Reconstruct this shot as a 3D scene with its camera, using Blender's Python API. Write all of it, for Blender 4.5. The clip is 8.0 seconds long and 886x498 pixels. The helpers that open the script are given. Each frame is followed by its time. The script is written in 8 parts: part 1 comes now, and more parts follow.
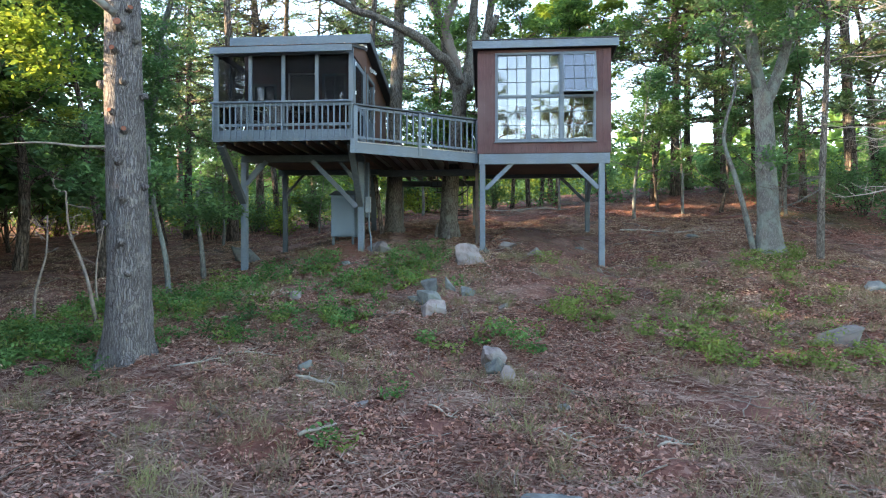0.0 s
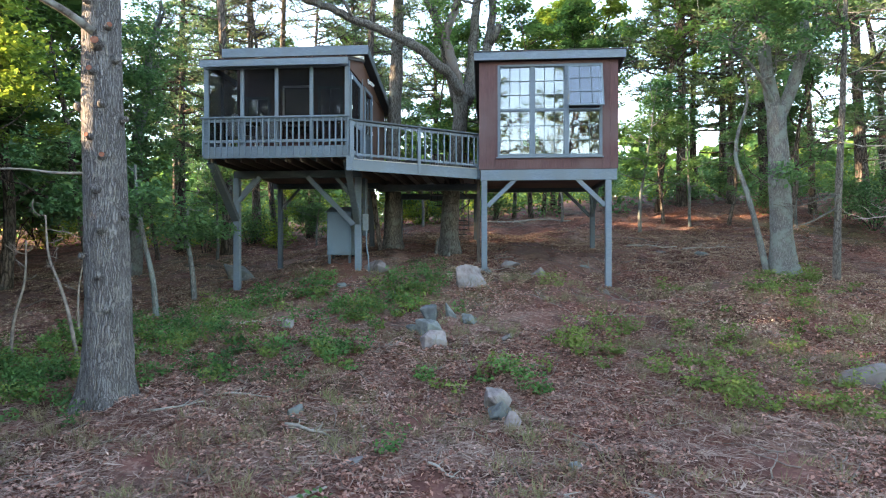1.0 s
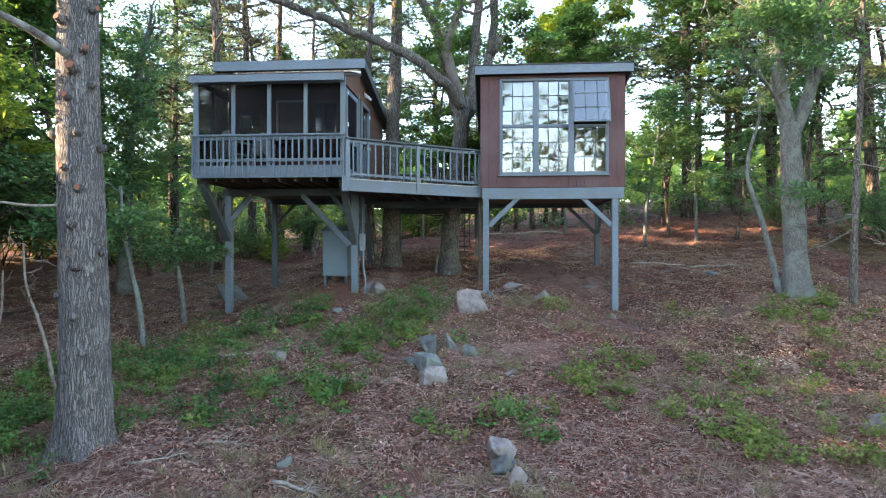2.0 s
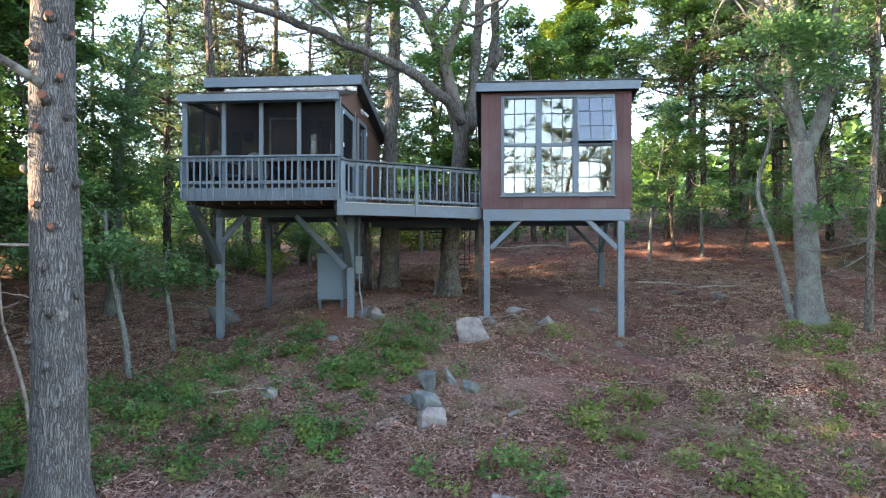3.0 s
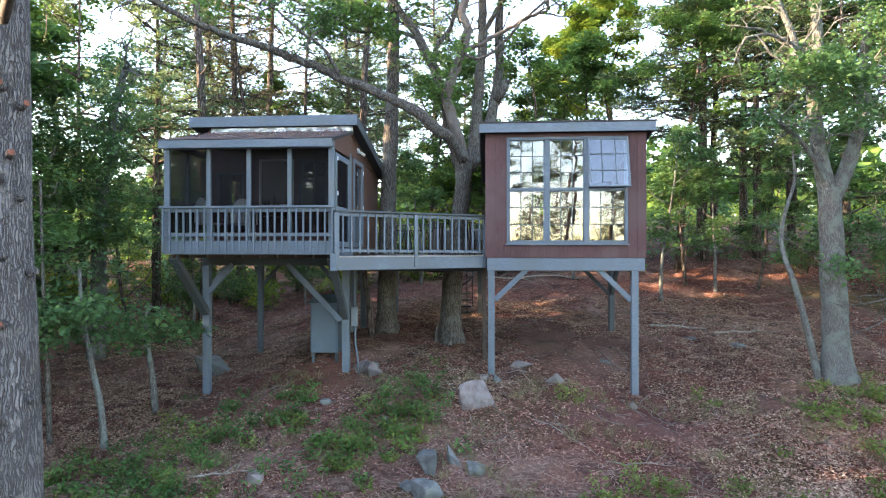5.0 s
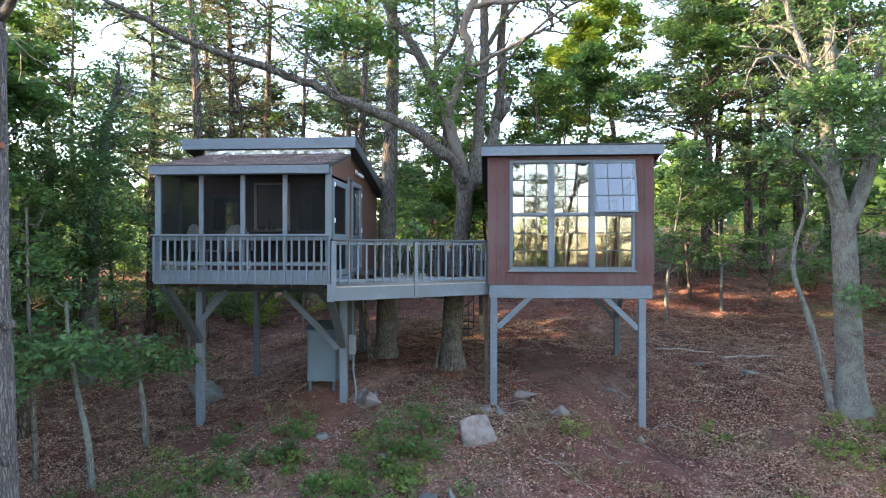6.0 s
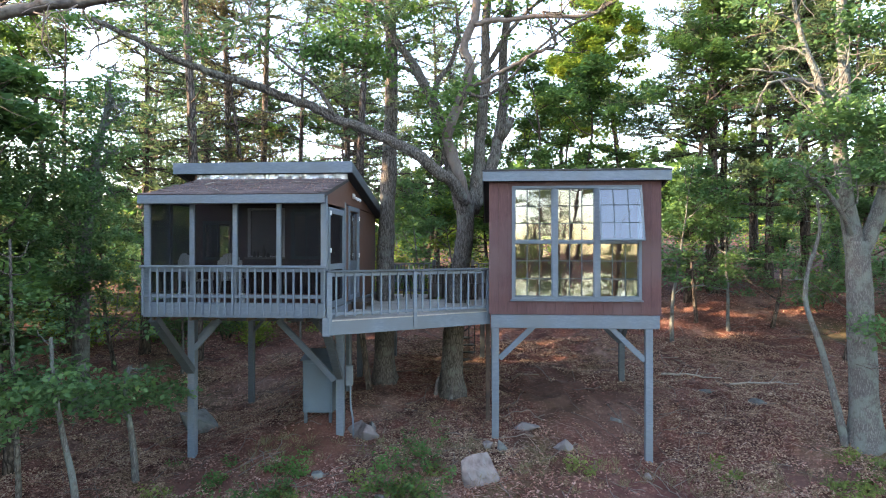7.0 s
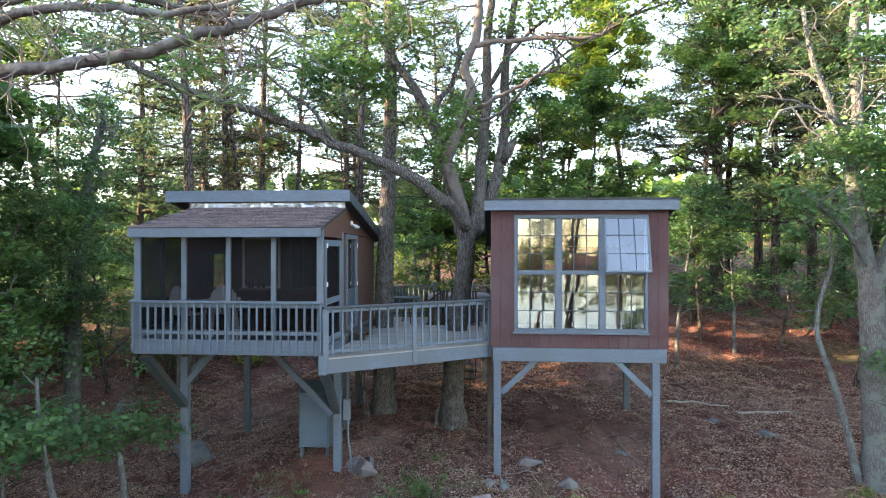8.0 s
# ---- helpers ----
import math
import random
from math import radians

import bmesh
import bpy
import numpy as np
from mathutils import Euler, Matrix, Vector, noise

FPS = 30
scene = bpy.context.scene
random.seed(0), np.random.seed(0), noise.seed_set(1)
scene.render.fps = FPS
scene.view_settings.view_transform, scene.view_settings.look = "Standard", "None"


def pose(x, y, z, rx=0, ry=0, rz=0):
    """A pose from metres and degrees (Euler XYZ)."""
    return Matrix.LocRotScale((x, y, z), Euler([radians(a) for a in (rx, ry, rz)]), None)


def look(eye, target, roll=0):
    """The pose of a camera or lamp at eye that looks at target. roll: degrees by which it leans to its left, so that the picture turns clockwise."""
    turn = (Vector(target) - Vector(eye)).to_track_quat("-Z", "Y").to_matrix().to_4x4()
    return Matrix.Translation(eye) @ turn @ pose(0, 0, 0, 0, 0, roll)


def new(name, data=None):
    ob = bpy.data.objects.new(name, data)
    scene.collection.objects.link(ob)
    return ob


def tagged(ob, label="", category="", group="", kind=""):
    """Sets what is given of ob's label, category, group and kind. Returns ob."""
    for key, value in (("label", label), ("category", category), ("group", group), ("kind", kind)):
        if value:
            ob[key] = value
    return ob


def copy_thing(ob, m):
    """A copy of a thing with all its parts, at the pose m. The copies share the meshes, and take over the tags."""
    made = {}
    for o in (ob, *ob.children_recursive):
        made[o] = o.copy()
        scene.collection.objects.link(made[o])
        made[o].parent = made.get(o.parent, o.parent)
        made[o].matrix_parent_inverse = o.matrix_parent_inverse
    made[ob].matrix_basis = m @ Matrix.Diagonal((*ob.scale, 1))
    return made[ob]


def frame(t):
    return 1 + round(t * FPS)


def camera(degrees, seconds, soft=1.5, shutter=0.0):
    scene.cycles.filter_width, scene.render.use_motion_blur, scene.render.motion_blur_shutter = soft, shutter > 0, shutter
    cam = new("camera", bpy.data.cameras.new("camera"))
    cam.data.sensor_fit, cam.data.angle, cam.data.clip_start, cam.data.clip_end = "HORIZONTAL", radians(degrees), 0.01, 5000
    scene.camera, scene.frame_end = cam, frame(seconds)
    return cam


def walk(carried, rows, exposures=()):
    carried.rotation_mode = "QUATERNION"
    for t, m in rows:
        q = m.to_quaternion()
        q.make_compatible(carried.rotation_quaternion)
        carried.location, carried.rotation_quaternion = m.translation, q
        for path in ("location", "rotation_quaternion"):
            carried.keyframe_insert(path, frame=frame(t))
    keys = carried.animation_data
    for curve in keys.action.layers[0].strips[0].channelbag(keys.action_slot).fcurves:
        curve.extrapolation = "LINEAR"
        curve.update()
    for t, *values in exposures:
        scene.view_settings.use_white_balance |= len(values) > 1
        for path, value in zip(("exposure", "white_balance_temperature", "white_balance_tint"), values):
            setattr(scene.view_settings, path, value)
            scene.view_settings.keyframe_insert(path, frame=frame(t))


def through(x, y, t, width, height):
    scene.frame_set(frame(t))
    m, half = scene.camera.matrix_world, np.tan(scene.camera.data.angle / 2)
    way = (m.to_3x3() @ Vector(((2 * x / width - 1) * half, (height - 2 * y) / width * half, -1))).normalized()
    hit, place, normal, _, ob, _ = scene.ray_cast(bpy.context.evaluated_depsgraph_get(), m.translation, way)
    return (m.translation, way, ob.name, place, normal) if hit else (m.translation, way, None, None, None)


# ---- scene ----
cam = camera(72.0, 8.0, soft=1.05)
METRES, AHEAD, EYE, TILT, LEAN, TURN = 5.4, 1.66, 1.7, 0.0, 0.0, 4.5
ROWS = [
    (0.0, 0.0, 0.0, 0.0, 0.0, 0.0, -0.0),
    (0.5, 0.0002, 0.0362, 0.0484, 0.02, -0.01, 0.0),
    (1.0, -0.0002, 0.0734, 0.0987, 0.02, -0.0, 0.0),
    (1.5, -0.0001, 0.1093, 0.1507, 0.04, -0.02, 0.01),
    (3.0, -0.0012, 0.2093, 0.3151, -0.07, -0.07, -0.02),
    (3.5, -0.0014, 0.2392, 0.3698, -0.03, -0.07, -0.02),
    (4.0, -0.0016, 0.2674, 0.4257, -0.03, -0.07, -0.02),
    (4.5, -0.0026, 0.2941, 0.4811, -0.01, -0.03, -0.0),
    (6.0, -0.0087, 0.3698, 0.6467, -0.02, 0.04, -0.04),
    (6.5, -0.0084, 0.3952, 0.7033, 0.01, 0.06, -0.03),
    (7.0, -0.0074, 0.421, 0.7608, 0.01, 0.07, -0.04),
    (7.5, -0.0059, 0.4458, 0.8231, 0.05, 0.1, -0.04),
    (8.0, -0.0066, 0.4653, 0.8804, 0.06, 0.14, -0.03),
]
walk(cam, [(t, pose(0, 0, EYE, TILT, LEAN, TURN) @ pose(METRES * x, METRES * AHEAD * y, METRES * z, 90 + pitch, roll, yaw)) for t, x, y, z, yaw, pitch, roll in ROWS], exposures=((0.0, 3.6, 7500, 14), (4.0, 3.66, 7500, 19), (8.0, 3.46, 7500, 22)))
SUN_EL, SUN_ROT = 12.0, 262.0

# ---- world, sun, exposure ----
world = bpy.data.worlds.new("sky_world")
scene.world = world
world.use_nodes = True
wn = world.node_tree.nodes
sky = wn.new("ShaderNodeTexSky")
sky.sky_type = "NISHITA"
sky.sun_disc = False
sky.sun_elevation = radians(SUN_EL)
sky.sun_rotation = radians(SUN_ROT)
sky.air_density, sky.dust_density, sky.ozone_density = 0.9, 0.6, 1.4
wn["Background"].inputs["Strength"].default_value = 0.15
world.node_tree.links.new(sky.outputs["Color"], wn["Background"].inputs["Color"])
sun_data = bpy.data.lights.new("sun", "SUN")
sun_data.energy, sun_data.angle, sun_data.color = 3.0, radians(0.6), (1.0, 0.79, 0.54)
sun = new("sun", sun_data)
SUN_FROM = Vector((math.sin(radians(SUN_ROT)) * math.cos(radians(SUN_EL)), math.cos(radians(SUN_ROT)) * math.cos(radians(SUN_EL)), math.sin(radians(SUN_EL))))
sun.matrix_basis = look(SUN_FROM * 60, (0, 0, 0))


# ---- materials ----
def nodes_of(name):
    m = bpy.data.materials.new(name)
    m.use_nodes = True
    return m, m.node_tree.nodes, m.node_tree.links


def ramp(n, stops):
    r = n.new("ShaderNodeValToRGB")
    e = r.color_ramp.elements
    while len(e) < len(stops):
        e.new(0.5)
    for k, (p, c) in zip(e, stops):
        k.position, k.color = p, (*c, 1)
    return r


def surface(name, dark, light, scale=6.0, stretch=(1, 1, 1), rough=0.8, bump=0.3, dist=0.01, stain=None, stain_scale=0.8, vary=0.0, metal=0.0, spec=0.4):
    """Two-scale procedural surface: grain between dark and light, broad stains, relief."""
    m, n, k = nodes_of(name)
    b = n["Principled BSDF"]
    co = n.new("ShaderNodeTexCoord")
    mp = n.new("ShaderNodeMapping")
    mp.inputs["Scale"].default_value = stretch
    k.new(co.outputs["Object"], mp.inputs["Vector"])
    g = n.new("ShaderNodeTexNoise")
    g.inputs["Scale"].default_value, g.inputs["Detail"].default_value, g.inputs["Roughness"].default_value = scale, 6, 0.65
    k.new(mp.outputs["Vector"], g.inputs["Vector"])
    r = ramp(n, [(0.3, dark), (0.72, light)])
    k.new(g.outputs["Fac"], r.inputs["Fac"])
    out = r.outputs["Color"]
    if stain:
        s = n.new("ShaderNodeTexNoise")
        s.inputs["Scale"].default_value, s.inputs["Detail"].default_value = stain_scale, 4
        k.new(co.outputs["Object"], s.inputs["Vector"])
        sr = ramp(n, [(0.46, (0, 0, 0)), (0.66, (1, 1, 1))])
        k.new(s.outputs["Fac"], sr.inputs["Fac"])
        mx = n.new("ShaderNodeMix")
        mx.data_type = "RGBA"
        k.new(sr.outputs["Color"], mx.inputs["Factor"])
        k.new(out, mx.inputs["A"])
        mx.inputs["B"].default_value = (*stain, 1)
        out = mx.outputs["Result"]
    if vary:
        oi = n.new("ShaderNodeObjectInfo")
        mr = n.new("ShaderNodeMapRange")
        mr.inputs["To Min"].default_value, mr.inputs["To Max"].default_value = 1 - vary, 1 + vary
        k.new(oi.outputs["Random"], mr.inputs["Value"])
        hs = n.new("ShaderNodeHueSaturation")
        k.new(mr.outputs["Result"], hs.inputs["Value"])
        k.new(out, hs.inputs["Color"])
        out = hs.outputs["Color"]
    k.new(out, b.inputs["Base Color"])
    b.inputs["Roughness"].default_value = rough
    b.inputs["Metallic"].default_value = metal
    b.inputs["Specular IOR Level"].default_value = spec
    if bump:
        bp = n.new("ShaderNodeBump")
        bp.inputs["Strength"].default_value, bp.inputs["Distance"].default_value = bump, dist
        k.new(g.outputs["Fac"], bp.inputs["Height"])
        k.new(bp.outputs["Normal"], b.inputs["Normal"])
    return m


def leafy(name, stops, through=0.35, rough=0.55, patch=0.9, single=0.35):
    """Leaf surface: colour differs leaf by leaf and in broad patches; light passes through."""
    m, n, k = nodes_of(name)
    n.remove(n["Principled BSDF"])
    ge = n.new("ShaderNodeNewGeometry")
    co = n.new("ShaderNodeTexCoord")
    s = n.new("ShaderNodeTexNoise")
    s.inputs["Scale"].default_value = patch
    k.new(co.outputs["Object"], s.inputs["Vector"])
    a = n.new("ShaderNodeMath")
    a.operation = "MULTIPLY_ADD"
    a.inputs[1].default_value = single
    k.new(ge.outputs["Random Per Island"], a.inputs[0])
    mu = n.new("ShaderNodeMapRange")
    mu.inputs["From Min"].default_value, mu.inputs["From Max"].default_value = 0.3, 0.7
    mu.inputs["To Max"].default_value = 1 - single
    k.new(s.outputs["Fac"], mu.inputs["Value"])
    k.new(mu.outputs["Result"], a.inputs[2])
    r = ramp(n, stops)
    k.new(a.outputs[0], r.inputs["Fac"])
    p = n.new("ShaderNodeBsdfPrincipled")
    p.inputs["Roughness"].default_value = rough
    p.inputs["Specular IOR Level"].default_value = 0.35
    t = n.new("ShaderNodeBsdfTranslucent")
    mx = n.new("ShaderNodeMixShader")
    mx.inputs["Fac"].default_value = through
    k.new(r.outputs["Color"], p.inputs["Base Color"])
    k.new(r.outputs["Color"], t.inputs["Color"])
    k.new(p.outputs[0], mx.inputs[1])
    k.new(t.outputs[0], mx.inputs[2])
    k.new(mx.outputs[0], n["Material Output"].inputs["Surface"])
    return m


def bark(name, crack, plate, light, scale=(11, 11, 2.2), depth=0.04, lichen=None, moss_at=0.58, vary=0.0, grain=26, crack_wide=0.22):
    """Bark: upright plates parted by dark cracks, with paler flakes and lichen."""
    m, n, k = nodes_of(name)
    b = n["Principled BSDF"]
    co = n.new("ShaderNodeTexCoord")
    w = n.new("ShaderNodeTexNoise")
    w.inputs["Scale"].default_value, w.inputs["Detail"].default_value = 5, 4
    k.new(co.outputs["Object"], w.inputs["Vector"])
    ad = n.new("ShaderNodeVectorMath")
    ad.operation = "MULTIPLY_ADD"
    ad.inputs[1].default_value = (0.12, 0.12, 0.3)
    k.new(w.outputs["Color"], ad.inputs[0])
    k.new(co.outputs["Object"], ad.inputs[2])
    mp = n.new("ShaderNodeMapping")
    mp.inputs["Scale"].default_value = scale
    k.new(ad.outputs[0], mp.inputs["Vector"])
    v = n.new("ShaderNodeTexVoronoi")
    v.feature = "DISTANCE_TO_EDGE"
    v.inputs["Scale"].default_value = 1.0
    k.new(mp.outputs[0], v.inputs["Vector"])
    cr = ramp(n, [(0.0, (0, 0, 0)), (crack_wide, (1, 1, 1))])
    k.new(v.outputs["Distance"], cr.inputs["Fac"])
    g = n.new("ShaderNodeTexNoise")
    g.inputs["Scale"].default_value, g.inputs["Detail"].default_value, g.inputs["Roughness"].default_value = grain, 6, 0.7
    k.new(co.outputs["Object"], g.inputs["Vector"])
    pr = ramp(n, [(0.32, plate), (0.7, light)])
    k.new(g.outputs["Fac"], pr.inputs["Fac"])
    mx = n.new("ShaderNodeMix")
    mx.data_type = "RGBA"
    k.new(cr.outputs["Color"], mx.inputs["Factor"])
    mx.inputs["A"].default_value = (*crack, 1)
    k.new(pr.outputs["Color"], mx.inputs["B"])
    out = mx.outputs["Result"]
    if lichen:
        s = n.new("ShaderNodeTexNoise")
        s.inputs["Scale"].default_value, s.inputs["Detail"].default_value, s.inputs["Roughness"].default_value = 3.2, 6, 0.7
        k.new(co.outputs["Object"], s.inputs["Vector"])
        sr = ramp(n, [(moss_at - 0.06, (0, 0, 0)), (moss_at + 0.06, (0.85, 0.85, 0.85))])
        k.new(s.outputs["Fac"], sr.inputs["Fac"])
        m2 = n.new("ShaderNodeMix")
        m2.data_type = "RGBA"
        k.new(sr.outputs["Color"], m2.inputs["Factor"])
        k.new(out, m2.inputs["A"])
        m2.inputs["B"].default_value = (*lichen, 1)
        out = m2.outputs["Result"]
    if vary:
        oi = n.new("ShaderNodeObjectInfo")
        mr = n.new("ShaderNodeMapRange")
        mr.inputs["To Min"].default_value, mr.inputs["To Max"].default_value = 1 - vary, 1 + vary
        k.new(oi.outputs["Random"], mr.inputs["Value"])
        hs = n.new("ShaderNodeHueSaturation")
        k.new(mr.outputs["Result"], hs.inputs["Value"])
        k.new(out, hs.inputs["Color"])
        out = hs.outputs["Color"]
    k.new(out, b.inputs["Base Color"])
    b.inputs["Roughness"].default_value = 0.95
    b.inputs["Specular IOR Level"].default_value = 0.25
    su = n.new("ShaderNodeMath")
    su.operation = "MULTIPLY_ADD"
    su.inputs[1].default_value = 0.3
    k.new(g.outputs["Fac"], su.inputs[0])
    k.new(cr.outputs["Color"], su.inputs[2])
    bp = n.new("ShaderNodeBump")
    bp.inputs["Strength"].default_value, bp.inputs["Distance"].default_value = 1.0, depth
    k.new(su.outputs[0], bp.inputs["Height"])
    k.new(bp.outputs["Normal"], b.inputs["Normal"])
    return m


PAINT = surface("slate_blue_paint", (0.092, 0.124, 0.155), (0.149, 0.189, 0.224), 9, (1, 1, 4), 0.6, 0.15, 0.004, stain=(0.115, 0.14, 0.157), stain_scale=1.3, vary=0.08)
# darker copy of the slate paint; shade under the floors is put into it
PAINT_DARK = surface("shaded_weathered_slate_paint", (0.048, 0.064, 0.0736), (0.088, 0.11, 0.124), 9, (1, 1, 3), 0.7, 0.2, 0.004, stain=(0.068, 0.076, 0.076), vary=0.1)
BARN_RED = surface("barn_red_stain", (0.066, 0.03, 0.03), (0.115, 0.054, 0.053), 7, (9, 9, 0.7), 0.75, 0.25, 0.004, stain=(0.105, 0.062, 0.061), stain_scale=0.9, vary=0.06)
CEDAR = surface("brown_red_cedar", (0.07, 0.032, 0.022), (0.15, 0.072, 0.046), 7, (9, 9, 0.7), 0.7, 0.25, 0.004, stain=(0.12, 0.06, 0.045), stain_scale=0.9, vary=0.06)
UNDERSIDE = surface("bare_joist_wood", (0.0595, 0.0425, 0.0306), (0.119, 0.085, 0.0595), 8, (1, 6, 1), 0.85, 0.25, 0.005, vary=0.12)
UNDER_SHEET = surface("brown_underfloor_sheet", (0.1, 0.062, 0.042), (0.165, 0.105, 0.072), 4, (1, 3, 1), 0.85, 0.2, 0.004, stain=(0.085, 0.055, 0.04), stain_scale=1.1)
DECKING = surface("weathered_decking", (0.27, 0.25, 0.22), (0.4, 0.37, 0.33), 5, (1, 10, 1), 0.75, 0.3, 0.004, stain=(0.25, 0.24, 0.2), vary=0.12)
SHINGLE = surface("brown_shingle", (0.07, 0.05, 0.048), (0.17, 0.12, 0.11), 60, (1, 1, 1), 0.95, 0.5, 0.004, stain=(0.14, 0.09, 0.08), stain_scale=2.0, vary=0.28)
ROOFING = surface("dark_roofing", (0.03, 0.03, 0.032), (0.07, 0.068, 0.066), 40, (1, 1, 1), 0.9, 0.4, 0.004)
FLASHING = surface("crinkled_foil", (0.5, 0.5, 0.52), (0.85, 0.86, 0.87), 7, (1, 1, 1), 0.25, 0.4, 0.012, metal=0.6, stain=(0.35, 0.33, 0.33), stain_scale=5.0)
INTERIOR = surface("dim_interior_boards", (0.09, 0.06, 0.045), (0.15, 0.1, 0.08), 5, (6, 6, 1), 0.8, 0.2, 0.004)
STEEL_BOX = surface("slate_painted_panel", (0.0875, 0.133, 0.164), (0.119, 0.172, 0.206), 3, (1, 1, 1), 0.5, 0.05, 0.003, stain=(0.0945, 0.129, 0.148))
GALVANISED = surface("grey_meter_box", (0.119, 0.147, 0.164), (0.168, 0.196, 0.21), 12, (1, 1, 1), 0.45, 0.05, 0.002)
BLACK_IRON = surface("black_painted_iron", (0.012, 0.012, 0.013), (0.035, 0.032, 0.03), 20, (1, 1, 1), 0.5, 0.1, 0.002)
WHITE_PLASTIC = surface("white_plastic", (0.66, 0.68, 0.7), (0.8, 0.82, 0.83), 4, (1, 1, 1), 0.4, 0.0)
DARK_WOOD = surface("dark_furniture_wood", (0.03, 0.022, 0.018), (0.09, 0.06, 0.045), 6, (1, 8, 1), 0.6, 0.15, 0.003)
COVER = surface("grey_canvas_cover", (0.136, 0.128, 0.124), (0.224, 0.212, 0.2), 3, (1, 1, 1), 0.85, 0.5, 0.03)
BARK_PINE = bark("grey_pine_bark", (0.082, 0.074, 0.073), (0.13, 0.121, 0.122), (0.22, 0.206, 0.206), (34, 34, 2.4), 0.028, (0.25, 0.23, 0.22), 0.6, grain=40, crack_wide=0.2)
BARK_LIMB = surface("pale_limb_bark", (0.0432, 0.036, 0.0331), (0.144, 0.128, 0.119), 16, (1, 1, 1), 0.95, 0.9, 0.012, stain=(0.194, 0.194, 0.176), stain_scale=4.0)
BARK_OAK = bark("grey_oak_bark", (0.0504, 0.0432, 0.0374), (0.104, 0.0922, 0.0814), (0.191, 0.173, 0.153), (22, 22, 4.5), 0.015, (0.144, 0.151, 0.13), 0.58)
BARK_PALE = bark("lichen_grey_bark", (0.085, 0.083, 0.077), (0.125, 0.123, 0.115), (0.225, 0.225, 0.21), (34, 34, 5.0), 0.012, (0.165, 0.19, 0.172), 0.52, grain=20, crack_wide=0.3)
BARK_DARK = bark("dark_forest_bark", (0.0345, 0.0276, 0.023), (0.0862, 0.069, 0.0575), (0.184, 0.149, 0.127), (12, 12, 2.2), 0.03, (0.138, 0.144, 0.121), 0.62, 0.25)
BARK_RED = surface("bare_reddish_wood", (0.0723, 0.0561, 0.0485), (0.178, 0.146, 0.128), 10, (2, 2, 0.9), 0.9, 0.8, 0.018, stain=(0.128, 0.115, 0.102), stain_scale=2.6)
CUT_WOOD = surface("reddish_cut_branch_wood", (0.124, 0.0372, 0.0217), (0.236, 0.093, 0.0558), 22, (1, 1, 1), 0.85, 0.3, 0.006)
TWIG_WOOD = surface("brown_grey_twigs", (0.1, 0.075, 0.06), (0.26, 0.21, 0.18), 12, (1, 1, 1), 0.9, 0.4, 0.008)
DEAD_WOOD = surface("bleached_dead_wood", (0.17, 0.145, 0.12), (0.38, 0.34, 0.29), 12, (1, 1, 1), 0.9, 0.4, 0.008, vary=0.2)
ROCK = surface("lichened_granite", (0.0595, 0.0634, 0.063), (0.204, 0.211, 0.211), 6, (1, 1, 1), 0.9, 0.9, 0.04, stain=(0.128, 0.145, 0.131), stain_scale=3.5, vary=0.25)
ROCK_PINK = surface("pinkish_granite", (0.108, 0.086, 0.0836), (0.279, 0.228, 0.22), 6, (1, 1, 1), 0.9, 0.8, 0.04, stain=(0.18, 0.172, 0.163), stain_scale=3.5, vary=0.2)
OAK_LEAF = leafy("oak_leaves", [(0.05, (0.0444, 0.103, 0.0327)), (0.5, (0.0937, 0.197, 0.0529)), (0.85, (0.17, 0.292, 0.0656)), (1.0, (0.273, 0.358, 0.0695))], 0.5)
DEEP_LEAF = leafy("deep_green_leaves", [(0.1, (0.0473, 0.116, 0.0462)), (0.55, (0.0946, 0.208, 0.077)), (0.9, (0.167, 0.29, 0.096))], 0.48)
# evening sun is put into this leaf colour: brighter, yellower stops
SUN_TINT_LEAF = leafy("sun_tinted_leaves", [(0.1, (0.075, 0.16, 0.03)), (0.5, (0.18, 0.28, 0.042)), (0.9, (0.34, 0.38, 0.058))], 0.52)
NEEDLES = leafy("pine_needles", [(0.1, (0.0571, 0.104, 0.0514)), (0.6, (0.118, 0.183, 0.0809)), (0.93, (0.214, 0.258, 0.0916))], 0.4, 0.6, 0.6)
RUSTY_NEEDLES = leafy("rusty_pine_needles", [(0.1, (0.08, 0.07, 0.035)), (0.5, (0.15, 0.125, 0.05)), (0.9, (0.2, 0.18, 0.07))], 0.25, 0.7)
SHRUB_LEAF = leafy("low_shrub_leaves", [(0.1, (0.04, 0.0998, 0.033)), (0.5, (0.088, 0.2, 0.055)), (0.9, (0.17, 0.304, 0.0825))], 0.42, 0.6, 0.9)
PALE_SHRUB = leafy("yellow_green_low_leaves", [(0.1, (0.08, 0.12, 0.03)), (0.5, (0.15, 0.21, 0.05)), (0.9, (0.26, 0.31, 0.08))], 0.42, 0.6, 0.9)
DRY_LEAF = leafy("dry_fallen_leaves", [(0.06, (0.119, 0.0436, 0.0326)), (0.3, (0.261, 0.112, 0.081)), (0.55, (0.368, 0.184, 0.139)), (0.8, (0.475, 0.272, 0.214)), (0.96, (0.594, 0.378, 0.312))], 0.1, 0.85, 0.8, 0.7)
TAN_LEAF = leafy("tan_fallen_leaves", [(0.06, (0.14, 0.075, 0.0485)), (0.4, (0.335, 0.21, 0.141)), (0.75, (0.497, 0.345, 0.238)), (0.95, (0.648, 0.5, 0.378))], 0.1, 0.85, 0.6, 0.7)
